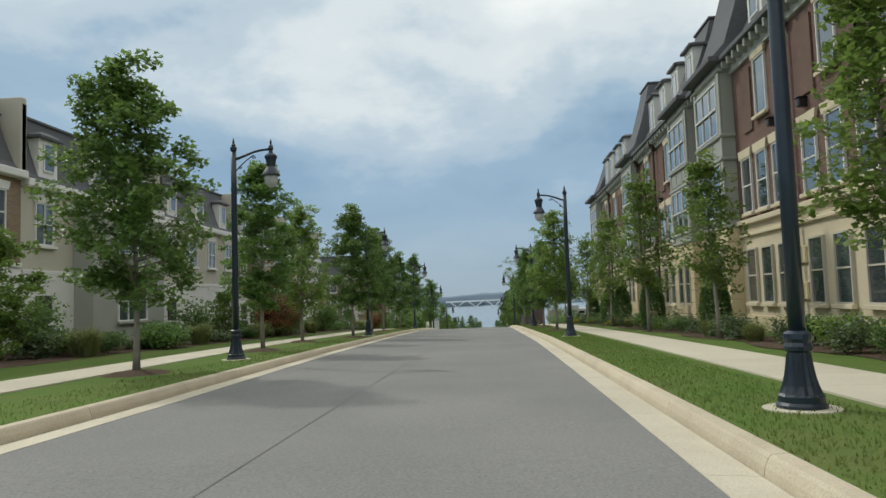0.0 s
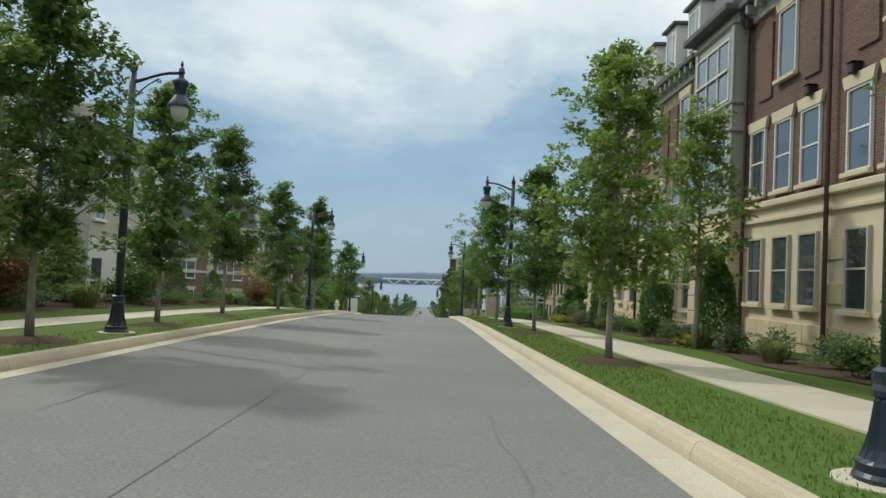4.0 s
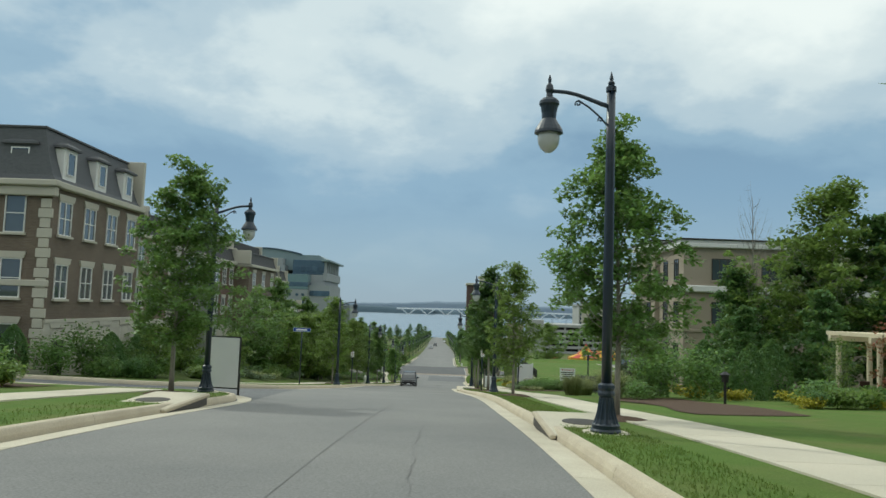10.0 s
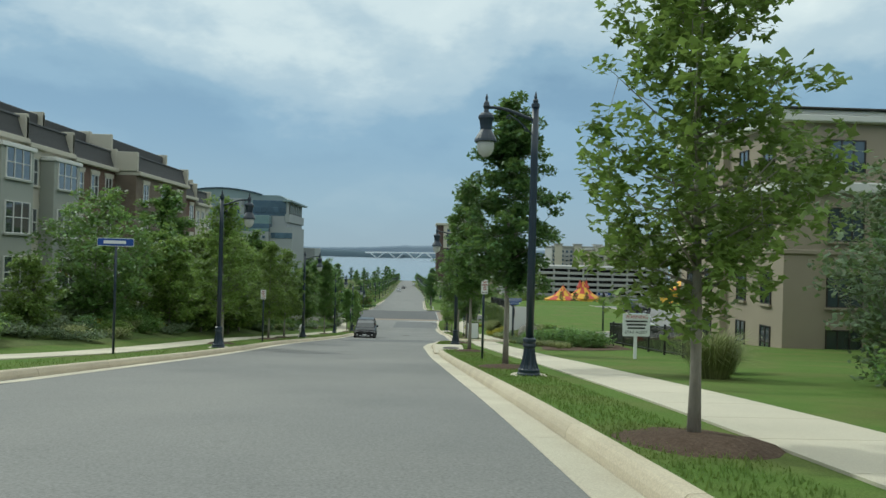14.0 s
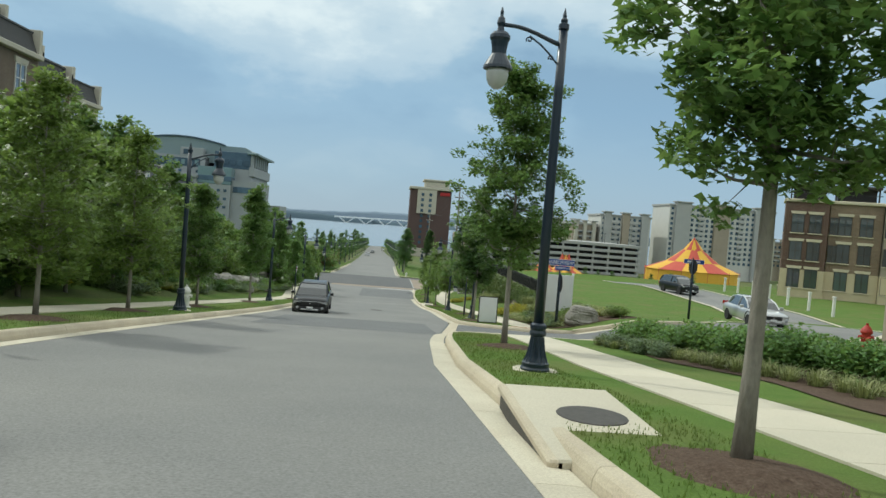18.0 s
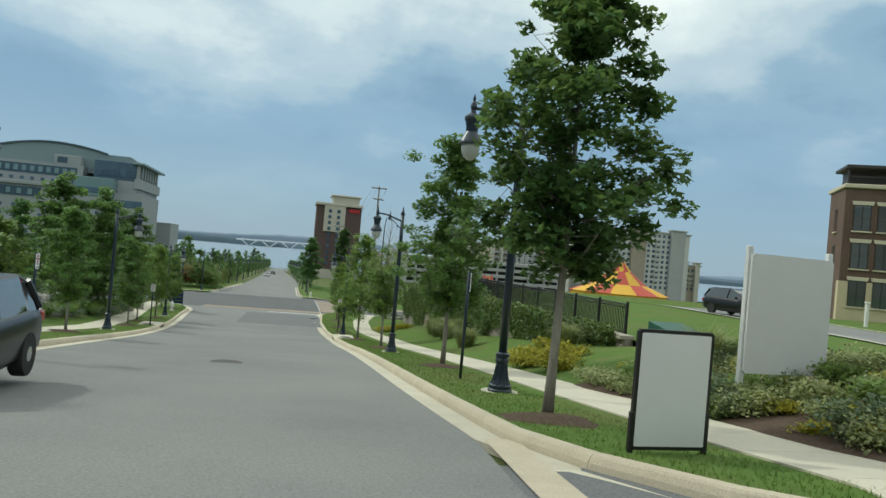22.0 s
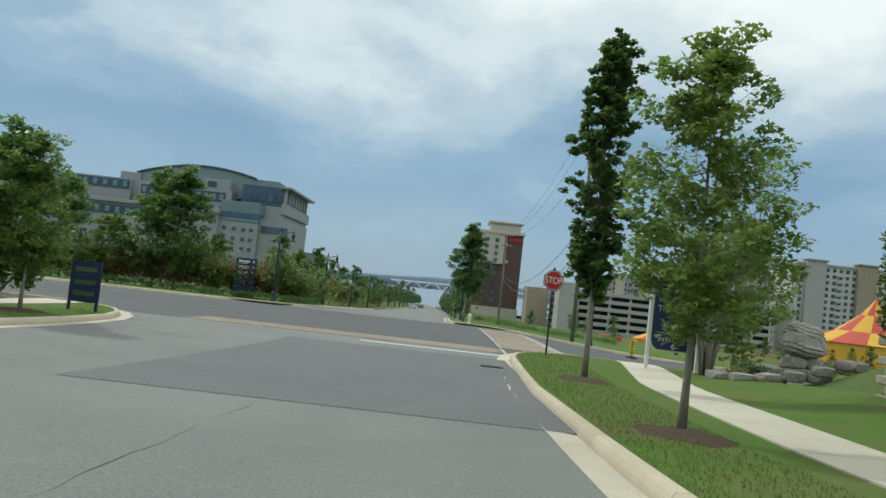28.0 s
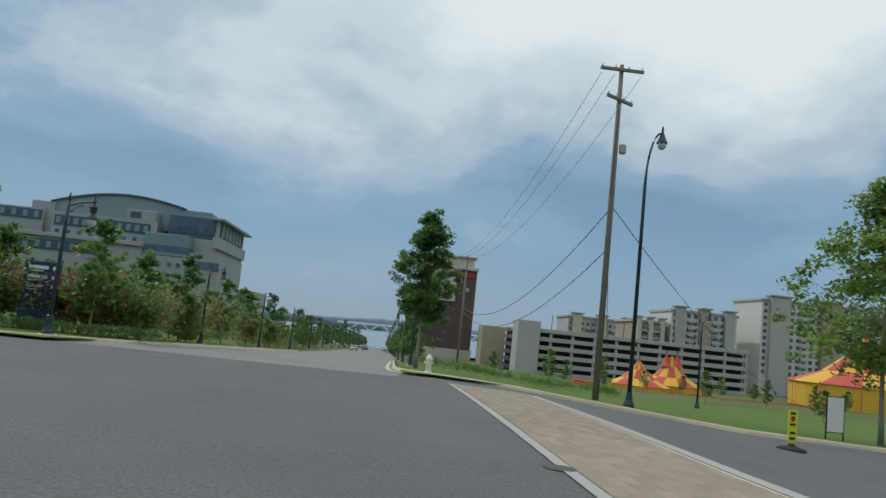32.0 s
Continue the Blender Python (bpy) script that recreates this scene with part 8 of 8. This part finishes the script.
car((-5.0, 154.9, S(-5, 154.9)), 2, "car_dark", "black sport utility car facing uphill in the street", 4.7, 1.86, 1.6)
car((18.4, 151.6, S(18.4, 151.6) + 0.17), -6, "car_silver", "silver saloon car in the side street", 4.8, 1.82, 1.45, False)
car((28.5, 186, S(28.5, 186) + 0.17), 10, "car_dark", "dark sport utility car parked in the side street", 4.8, 1.9, 1.75)
car((-4.0, 560, S(-4, 560)), 0, "car_white", "distant white car far down the hill", 4.6, 1.8, 1.5, False)
car((-8.5, 470, S(-8.5, 470)), 0, "car_dark", "distant dark car far down the hill", 4.6, 1.8, 1.6)
car((-9.5, 420, S(-9.5, 420)), 0, "car_silver", "distant silver car far down the hill", 4.6, 1.8, 1.5, False)


def bollards():
    for k in range(7):
        y = 172 + 4.5 * k
        ob = thing("white_post", "square white post along the side street", "post", (36 + 0.6 * k, y, S(36, y)), group="white posts")
        part("shaft", Mesh().box(-0.1, 0.1, -0.1, 0.1, 0, 1.7, 0.02), "white", ob)
        part("cap", Mesh().box(-0.14, 0.14, -0.14, 0.14, 1.7, 1.82, 0.03), "white", ob)


bollards()


def path_lamp(x, y):
    ob = thing("path_lamp", "low black lantern beside a garden path", "garden lamp", on_land(x, y))
    part("post", Mesh().lathe([(0.05, 0), (0.05, 0.75)], 8), "black", ob)
    part("head", Mesh().lathe([(0.12, 0.75), (0.14, 1.0), (0.2, 1.02), (0.05, 1.12)], 8), "black", ob)


path_lamp(9.4, 95.0)

# ---- the distance: hotel, tower, garages, tents, bridge ----
def grid_windows(ob, mesh, spots, name="window"):
    for at in spots:
        part(name, mesh, None, ob, at=at)


def arched_hotel():
    """The big pale hotel with an arched roof: a long front to the land and a tall end towards the water."""
    ob = thing("hotel", "large pale hotel with an arched grey-green roof", "hotel")
    y0, z0 = 575, -26
    part("wing", Mesh().box(-300, -174, y0 + 6, y0 + 50, z0, 26), "hotel", ob)
    part("wing_glazing", Mesh().box(-299, -175, y0 + 5.4, y0 + 7, 20.6, 25.2), "glass_far", ob, "blue glazed top storey")
    part("stair_tower", Mesh().box(-181.5, -170.5, y0 + 8, y0 + 40, z0, 30), "hotel", ob)
    part("body", Mesh().box(-167, -118, y0, y0 + 60, z0, 25), "hotel", ob)
    # the recess's shadow is painted: darker roof colour in place of the cladding
    part("recess", Mesh().box(-174, -167.1, y0 + 12, y0 + 40, z0, 28), "hotel_roof", ob, "recess wall with its shadow painted as a darker colour")
    part("podium", Mesh().box(-300, -119, y0 - 14, y0 - 0.2, z0, 11.2), "hotel", ob)
    part("ledge", Mesh().box(-300, -118.5, y0 - 15.5, y0 - 0.3, 11.3, 13.2, 0.2), "hotel", ob, "pale projecting ledge")
    arch = []
    for t in np.linspace(0, 1, 19):
        arch.append((-173 + 65 * float(t), 30.2 + 3.2 * float(t) + 5.4 * math.sin(math.pi * float(t)) ** 0.9))
    ring = [(-173, 22)] + arch + [(-96, 33.4), (-89, 29.4), (-89, 22)]
    part("arched_roof", Mesh().loft([[(x, y0 + 9, z) for x, z in ring], [(x, y0 + 56, z) for x, z in ring]]), "hotel_roof", ob, "arched metal roof")
    part("roof_rim", Mesh().tube([(x, y0 + 8.4, z + 0.2) for x, z in arch], 0.55, 6), "glass_far", ob, "dark roof rim")
    part("roof_plant", Mesh().box(-134, -120, y0 + 2, y0 + 8.9, 25, 30.2, 0.2), "hotel", ob, "rooftop plant box")
    part("plant_louvre", Mesh().box(-132, -127, y0 + 1.7, y0 + 2.1, 26, 29), "glass_far", ob)
    part("end_tower", Mesh().box(-112, -89, y0 - 2, y0 + 58, z0, 19), "hotel", ob, "pale end tower")
    part("glass_block", Mesh().box(-112, -90, y0 - 1.8, y0 + 50, 19.1, 29.3, 0.2), "glass_far", ob, "blue glass storeys")
    part("end_wall", Mesh().box(-90.5, -87.6, y0 - 3, y0 + 58, 15, 20.6, 0.2), "hotel", ob)
    part("end_roof", Mesh().box(-92, -85.5, y0 - 4, y0 + 60, 28.4, 29.6, 0.2), "hotel_roof", ob, "thin overhanging roof")
    part("terrace_glass", Mesh().box(-119, -99, y0 - 12, y0 - 2.1, 8.5, 18.8, 0.2), "glass_pale", ob, "pale blue-green glazed terrace")
    part("terrace_band", Mesh().box(-119.2, -98.8, y0 - 12.2, y0 - 2.2, 10.4, 13.4, 0.2), "glass_far", ob, "dark glazed band")
    part("terrace_base", Mesh().box(-119, -99, y0 - 11.8, y0 - 2.1, z0, 8.4), "hotel", ob)
    part("low_block", Mesh().box(-98.9, -84.5, y0 - 9, y0 + 40, z0, 11.6), "hotel", ob)
    part("tail", Mesh().box(-89, -79, y0 + 58.2, y0 + 90, z0, -1.5, 0.2), "hotel", ob)
    win = normals_out(Mesh().box(-1.5, 1.5, -0.3, 0.1, 0, 3.6, 0.1).made("window", "glass_far"))
    blind = normals_out(Mesh().box(-1.1, 1.1, -0.3, 0.1, 0, 3.0, 0.1).made("window_blind", "glass_pale"))
    small = normals_out(Mesh().box(-0.9, 0.9, -0.3, 0.1, 0, 1.6, 0.1).made("small_window", "glass_far"))
    part("window_band", Mesh().box(-166, -121, y0 - 0.35, y0 + 0.5, 18.4, 23.4), "glass_far", ob, "dark band of glazing")
    part("window_band", Mesh().box(-298, -134, y0 - 14.4, y0 - 13.5, 5.4, 10.2), "glass_far", ob, "dark band of glazing")
    grid_windows(ob, blind, [(x, y0 - 0.4, 19.4) for x in np.arange(-164, -122, 4.1)] + [(x, y0 + 5.3, 21.4) for x in np.arange(-296, -176, 5.4)] + [(x, y0 - 14.5, 6.2) for x in np.arange(-295, -136, 5.2)], "window_blind")
    grid_windows(ob, small, [(x, y0 - 0.15, 14.8) for x in np.arange(-164, -122, 5.2)] + [(x, y0 - 14.1, z) for z in (-0.5, -5, -9.5, -14) for x in np.arange(-296, -122, 6.5)]
                 + [(x, y0 - 12.1, z) for z in (4, -1, -6, -11) for x in (-116, -111, -106, -102)], "small_window")
    grid_windows(ob, win, [(x, y0 - 9.1, 4.2) for x in np.arange(-96.5, -85, 2.7)] + [(x, y0 - 2.1, 21.0) for x in np.arange(-109, -92, 4.2)])
    slot = normals_out(Mesh().box(-0.3, 0.3, -2.4, 2.4, 0, 6.2, 0.1).made("tall_window", "glass_far"))
    grid_windows(ob, slot, [(-89.6, y, 21.2) for y in np.arange(y0 + 3, y0 + 56, 7.5)], "tall_window")
    fin = normals_out(Mesh().box(-0.5, 1.2, -0.7, 0.7, 0, 8.0, 0.1).made("column", "hotel"))
    grid_windows(ob, fin, [(-89.4, y, 20.6) for y in np.arange(y0 - 1, y0 + 58, 7.5)], "column")


arched_hotel()


def tower_inn():
    ob = thing("inn_tower", "maroon brick tower with cream corner and parapet", "hotel")
    y0, z0 = 530, -25.5
    part("body", Mesh().box(9.5, 33, y0, y0 + 22, z0, 8.5), "motel_brick", ob)
    part("body_top", Mesh().box(9.5, 33, y0 + 0.02, y0 + 22, 8.5, 14.2), "motel_brick", ob)
    part("corner", Mesh().box(13.5, 24.5, y0 - 1.2, y0 + 8, 0.5, 15.0), "cream", ob, "cream upper corner")
    part("crown", Mesh().box(8.8, 33.6, y0 - 1.6, y0 + 22.6, 14.2, 15.6, 0.2), "cream", ob, "cream cornice")
    part("penthouse", Mesh().box(17.5, 31.5, y0 + 0.5, y0 + 16, 15.6, 19.2, 0.2), "cream", ob)
    part("penthouse_roof", Mesh().box(16.5, 32.5, y0 - 0.4, y0 + 17, 19.2, 20.2, 0.2), "cream", ob)
    part("sign_bar", Mesh().box(26.5, 32.0, y0 - 0.5, y0 - 0.02, 11.3, 13.2), "stop_red", ob, "red unreadable sign")
    part("foot", Mesh().box(9.0, 33.5, y0 - 0.6, y0 + 22, z0, -19.5), "cream", ob, "pale ground floor")
    win = normals_out(Mesh().box(-0.8, 0.8, -0.25, 0.1, 0, 1.7, 0.05).made("window", "glass_far"))
    grid_windows(ob, win, [(x, y0 - 0.05 if not 13.5 < x < 24.5 or z < 0.5 else y0 - 1.25, z) for z in np.arange(-17, 13, 3.05) for x in (16.5, 21.0)])


tower_inn()


def parking_garage():
    ob = thing("parking_garage", "grey concrete parking garage with long open decks", "parking garage")
    y0, z0 = 480, -26
    # solid block: the gloom between the decks is its dark colour
    part("core", Mesh().box(48, 128, y0 + 3, y0 + 50, z0, -9.6), "deck_shade", ob, "solid dark block painted as the shade inside the decks")
    for k in range(6):
        part("deck", Mesh().box(47, 129, y0, y0 + 52, z0 + 1.6 + k * 3.0, z0 + 3.1 + k * 3.0, 0.1), "concrete", ob, "pale concrete parapet")
    for x in np.arange(48, 129, 8.0):
        part("column", Mesh().box(x, x + 0.9, y0 + 0.4, y0 + 1.6, z0, -9.2), "concrete", ob)
    part("stair_tower", Mesh().box(44, 52, y0 - 2, y0 + 10, z0, -5.5, 0.2), "concrete", ob, "square stair tower")
    part("stair_tower", Mesh().box(34, 43, y0 + 20, y0 + 34, z0, -8.5, 0.2), "beige", ob)
    pole = normals_out(Mesh().lathe([(0.12, 0), (0.1, 5), (0.5, 5.05), (0.5, 5.2)], 6).made("deck_lamp", "black"))
    for k, x in enumerate(np.arange(58, 127, 9)):
        part("deck_lamp", pole, None, ob, at=(x, y0 + 8 + 6 * (k % 3), z0 + 18.1))


parking_garage()


def condo(x0, x1, y0, top, label, mat="pale_render"):
    ob = thing("apartment_tower", label, "apartment building")
    z0 = -26
    part("wall", Mesh().box(x0, x1, y0, y0 + 30, z0, top), mat, ob)
    part("roof_edge", Mesh().box(x0 - 0.8, x1 + 0.8, y0 - 0.8, y0 + 30, top, top + 1.2, 0.1), "concrete", ob)
    w = x1 - x0
    for s in (0.05, 0.42, 0.8):
        part("projection", Mesh().box(x0 + w * s, x0 + w * (s + 0.14), y0 - 2.5, y0 + 2, z0, top + 2.2, 0.1), ("beige" if s == 0.42 else "concrete") if mat == "pale_render" else "cream", ob, "projecting bay of flats")
        part("projection_roof", Mesh().box(x0 + w * s - 0.8, x0 + w * (s + 0.14) + 0.8, y0 - 3.3, y0 + 3, top + 2.2, top + 3.0, 0.1), "concrete", ob)
    win = normals_out(Mesh().box(-0.75, 0.75, -0.3, 0.1, 0, 1.7, 0.05).made("window", "glass_far"))
    grid_windows(ob, win, [(x, y0 - 0.05, z) for z in np.arange(-16, top - 2, 3.2) for x in np.arange(x0 + 1.8, x1 - 1.2, 3.3)])
    slab = normals_out(Mesh().box(-1.8, 1.8, -1.6, 0.1, 0, 1.0, 0.05).made("balcony", "concrete"))
    grid_windows(ob, slab, [(x0 + w * s, y0 - 0.1, z) for z in np.arange(-12, top - 4, 3.2) for s in (0.3, 0.68)], "balcony")


condo(131, 163, 562, 8.7, "pale apartment tower with balconies behind a parking garage")
condo(114, 129, 564, 2.0, "low beige apartment building behind a garage", "beige")
condo(174, 243, 560, 18.5, "tall pale apartment tower with brick bays and balconies")
condo(100, 140, 640, 4.0, "low pale apartment building behind a garage", "concrete")
condo(252, 276, 600, 0.5, "far tan apartment building", "beige")


def circus_tent(x, y, z, r, h, peaks, label):
    """A big top: panels striped yellow and red between masts, with a wall below."""
    ob = thing("circus_tent", label, "tent", (x, y, z))
    n = 24
    for mat, odd in (("tent_yellow", 0), ("tent_red", 1)):
        m = Mesh()
        for k in range(n):
            a0, a1 = 2 * math.pi * k / n, 2 * math.pi * (k + 1) / n
            for j, (r0, z0, r1, z1) in enumerate(((1.0, 0.32, 0.55, 0.5), (0.55, 0.5, 0.22, 0.76), (0.22, 0.76, 0.03, 1.0))):
                if (k // 2 + j) % 2 == odd:
                    q = [(r * ra * math.cos(a), r * 0.8 * ra * math.sin(a), h * zz) for ra, a, zz in ((r0, a0, z0), (r0, a1, z0), (r1, a1, z1), (r1, a0, z1))]
                    m.add(q + [(px, py, pz - 0.06) for px, py, pz in q], [(0, 1, 2, 3), (7, 6, 5, 4), (0, 4, 5, 1), (1, 5, 6, 2), (2, 6, 7, 3), (3, 7, 4, 0)])
        part("canopy", m, mat, ob, "yellow canvas of the tent" if mat == "tent_yellow" else "red canvas of the tent")
    part("side_wall", Mesh().lathe([(r * 0.97, 0), (r * 0.97, h * 0.33)], 24, squash=0.8), "tent_yellow", ob, "yellow canvas wall")
    for k in range(12):
        a = 2 * math.pi * k / 12
        part("scallop", Mesh().tube([(r * 1.0 * math.cos(a), r * 0.8 * math.sin(a), 0), (r * 1.0 * math.cos(a), r * 0.8 * math.sin(a), h * 0.36)], 0.08, 5), "tent_red", ob)
    for k in range(peaks):
        s = (k - (peaks - 1) / 2) * r * 0.34
        part("mast", Mesh().tube([(s, 0, h * 0.6), (s, 0, h * 1.12)], 0.12, 6), "black", ob)
        part("peak", Mesh().lathe([(r * 0.2, h * 0.74), (r * 0.1, h * 0.86), (0.15, h * 1.04)], 12, (s, 0, 0)), "tent_red", ob, "pointed canvas peak")


circus_tent(127.5, 412, -22.0, 20, 19.5, 1, "large yellow and red striped circus tent")
circus_tent(61, 398, -23.5, 8, 8.5, 1, "small yellow and red striped tent")
circus_tent(70.5, 402, -23.5, 8, 10.5, 2, "yellow and red striped tent with two peaks")
fence_red = thing("tent_fence", "long low red canvas fence between tents", "fence", mesh=Mesh().box(72, 108, 396, 396.3, -25, -21.6, 0.1), mat="tent_red")
thing("red_container", "red shipping container on the fairground", "container", mesh=Mesh().box(42, 47, 385, 388, -23.5, -20.4, 0.1), mat="tent_red")


def bridge():
    """A long white bridge on V-shaped piers across the far water."""
    ob = thing("bridge", "long white bridge on V-shaped piers over the river", "bridge")
    y, deck, water = 2600, -10.5, -28
    part("deck", Mesh().loft([[(-190, y, deck - 2), (-190, y, deck + 3), (-190, y + 30, deck + 3), (-190, y + 30, deck - 2)], [(40, y, deck + 2), (40, y, deck + 6.5), (40, y + 30, deck + 6.5), (40, y + 30, deck + 2)], [(600, y, deck - 4), (600, y, deck + 1), (600, y + 30, deck + 1), (600, y + 30, deck - 4)]]), "bridge", ob)
    for x in range(-150, 560, 66):
        top = deck + 2 - abs(x - 40) * 0.012
        for s in (-1, 1):
            part("pier_leg", Mesh().loft([[(x + s * 2 - 2, y + 6, water), (x + s * 2 + 2, y + 6, water), (x + s * 2 + 2, y + 24, water), (x + s * 2 - 2, y + 24, water)],
                                          [(x + s * 25 - 4, y + 4, top), (x + s * 25 + 4, y + 4, top), (x + s * 25 + 4, y + 26, top), (x + s * 25 - 4, y + 26, top)]]), "bridge", ob)


bridge()


def shore(name, y, x0, x1, low, high, mat, step, label, seed, deep=300):
    rng = np.random.default_rng(seed)
    m = Mesh()
    xs = np.arange(x0, x1, step)
    hs = [low + (high - low) * (0.5 + 0.3 * math.sin(x * 0.0021 + seed) + 0.2 * math.sin(x * 0.0063 + 2 * seed)) + rng.normal() * (high - low) * 0.035 for x in xs]
    rings = [[(float(x), y, -29.0), (float(x), y + 8, -29.0 + (h + 29) * 0.8), (float(x), y + deep * 0.3, h), (float(x), y + deep, h * 0.9)] for x, h in zip(xs, hs)]
    m.loft(rings, closed=False, caps=False)
    structure(name, m, mat, label, "hills", True)


# no air haze here: the shores' blue-grey colours carry it
shore("backdrop_shore", 2750, -1800, -60, -16, 2, "hill", 14, "wooded far shore with haze painted into its colour", 3)
shore("backdrop_shore_right", 2900, -160, 2600, -20, -6, "hill", 14, "wooded far shore with haze painted into its colour", 5)
shore("backdrop_far", 3900, -4200, 4200, 2, 34, "hill_far", 40, "hills on the horizon with haze painted into their pale colour", 7, 600)


def utility_pole(x, y, h, top_turn, label):
    ob = thing("utility_pole", label, "utility pole", (x, y, S(x, y)))
    part("pole", Mesh().lathe([(0.2, -0.5), (0.17, h * 0.6), (0.13, h)], 10), "post_wood", ob, smooth=True)
    for z, w, turn in ((h - 0.35, 2.6, top_turn), (h - 2.2, 2.3, top_turn + 35)):
        arm = part("crossarm", Mesh().box(-w / 2, w / 2, -0.08, 0.08, -0.09, 0.09, 0.015), "post_wood", ob, at=pose(0, -0.16, z, 0, 0, turn))
        for s in (-0.46, -0.15, 0.15, 0.46):
            part("insulator", Mesh().lathe([(0.03, 0.09), (0.06, 0.14), (0.05, 0.24), (0.02, 0.28)], 8, (s * w, 0, 0)), "sign_white", arm)
    part("transformer", Mesh().lathe([(0.2, 0), (0.22, 0.05), (0.22, 0.5), (0.1, 0.55)], 10, (0.4, -0.1, h - 5.4)), "concrete", ob)
    return ob


utility_pole(12.8, 264.2, 19.85, 0, "tall weathered wooden utility pole with two crossarms")
utility_pole(10.6, 330, 17.0, 0, "distant wooden utility pole with a crossarm")


def cable(name, a, b, sag, r=0.03):
    pts = [tuple(Vector(a).lerp(Vector(b), t) - Vector((0, 0, sag * 4 * t * (1 - t)))) for t in np.linspace(0, 1, 18)]
    thing(name, "thin dark overhead cable", "cable", mesh=Mesh().tube(pts, r, 4), mat="black")


ztop = S(12.8, 264.2) + 19.35
for dz, sag in ((-8.2, 3.2), (-10.6, 3.4)):
    cable("cable", (12.8, 264.2, ztop + dz), (10.6, 330, S(10.6, 330) + 17.0 - 6 + dz * 0.2), sag)
for dx in (-1.2, -0.4, 1.2):
    cable("cable", (12.8 + dx, 264.2, ztop - 0.1), (10.6 + dx, 330, S(10.6, 330) + 16.8), 2.2, 0.015)
cable("cable", (12.8, 264.2, ztop - 8), (62, 330, S(62, 330) + 2), 2.0)
cable("cable", (12.9, 264.2, ztop - 11), (24, 300, S(24, 300) + 2), 0.5, 0.02)
cable("cable", (12.75, 264.0, ztop - 2.3), (12.7, 264.0, ztop - 7.5), 0.0, 0.02)


def curved_lamp(x, y, h):
    """A tall plain lamp with a swan neck and a small bell."""
    ob = thing("street_lamp", "tall dark swan-neck street lamp beside the cross street", "street lamp", pose(x, y, S(x, y) + 0.1, 0, 0, 0))
    part("base", Mesh().lathe([(0.3, 0), (0.3, 0.15), (0.2, 0.4), (0.14, 0.8)], 14), "metal", ob)
    neck = [(0, 0, 0.8), (0, 0, h * 0.8)] + [(0.95 * (1 - math.cos(t)) * 0.75, 0, h * 0.8 + h * 0.2 * math.sin(t)) for t in np.linspace(0.3, 1.6, 7)]
    part("pole", Mesh().tube([tuple(map(float, p)) for p in neck], [0.12, 0.09] + [0.06] * 7, 10), "metal", ob, smooth=True)
    end = neck[-1]
    lantern = part("lantern", Mesh().lathe([(0.05, 0.55), (0.08, 0.2), (0.14, 0.0), (0.3, -0.35), (0.31, -0.42), (0.28, -0.42)], 14, (end[0] + 0.05, 0, end[2] - 0.15)), "metal", ob)
    part("globe", Mesh().lathe([(0.25, -0.42), (0.24, -0.6), (0.15, -0.75), (0.02, -0.8)], 14, (end[0] + 0.05, 0, end[2] - 0.15)), "globe", lantern, smooth=True)


curved_lamp(14.0, 262.0, 15.2)
curved_lamp(34, 300, 10)
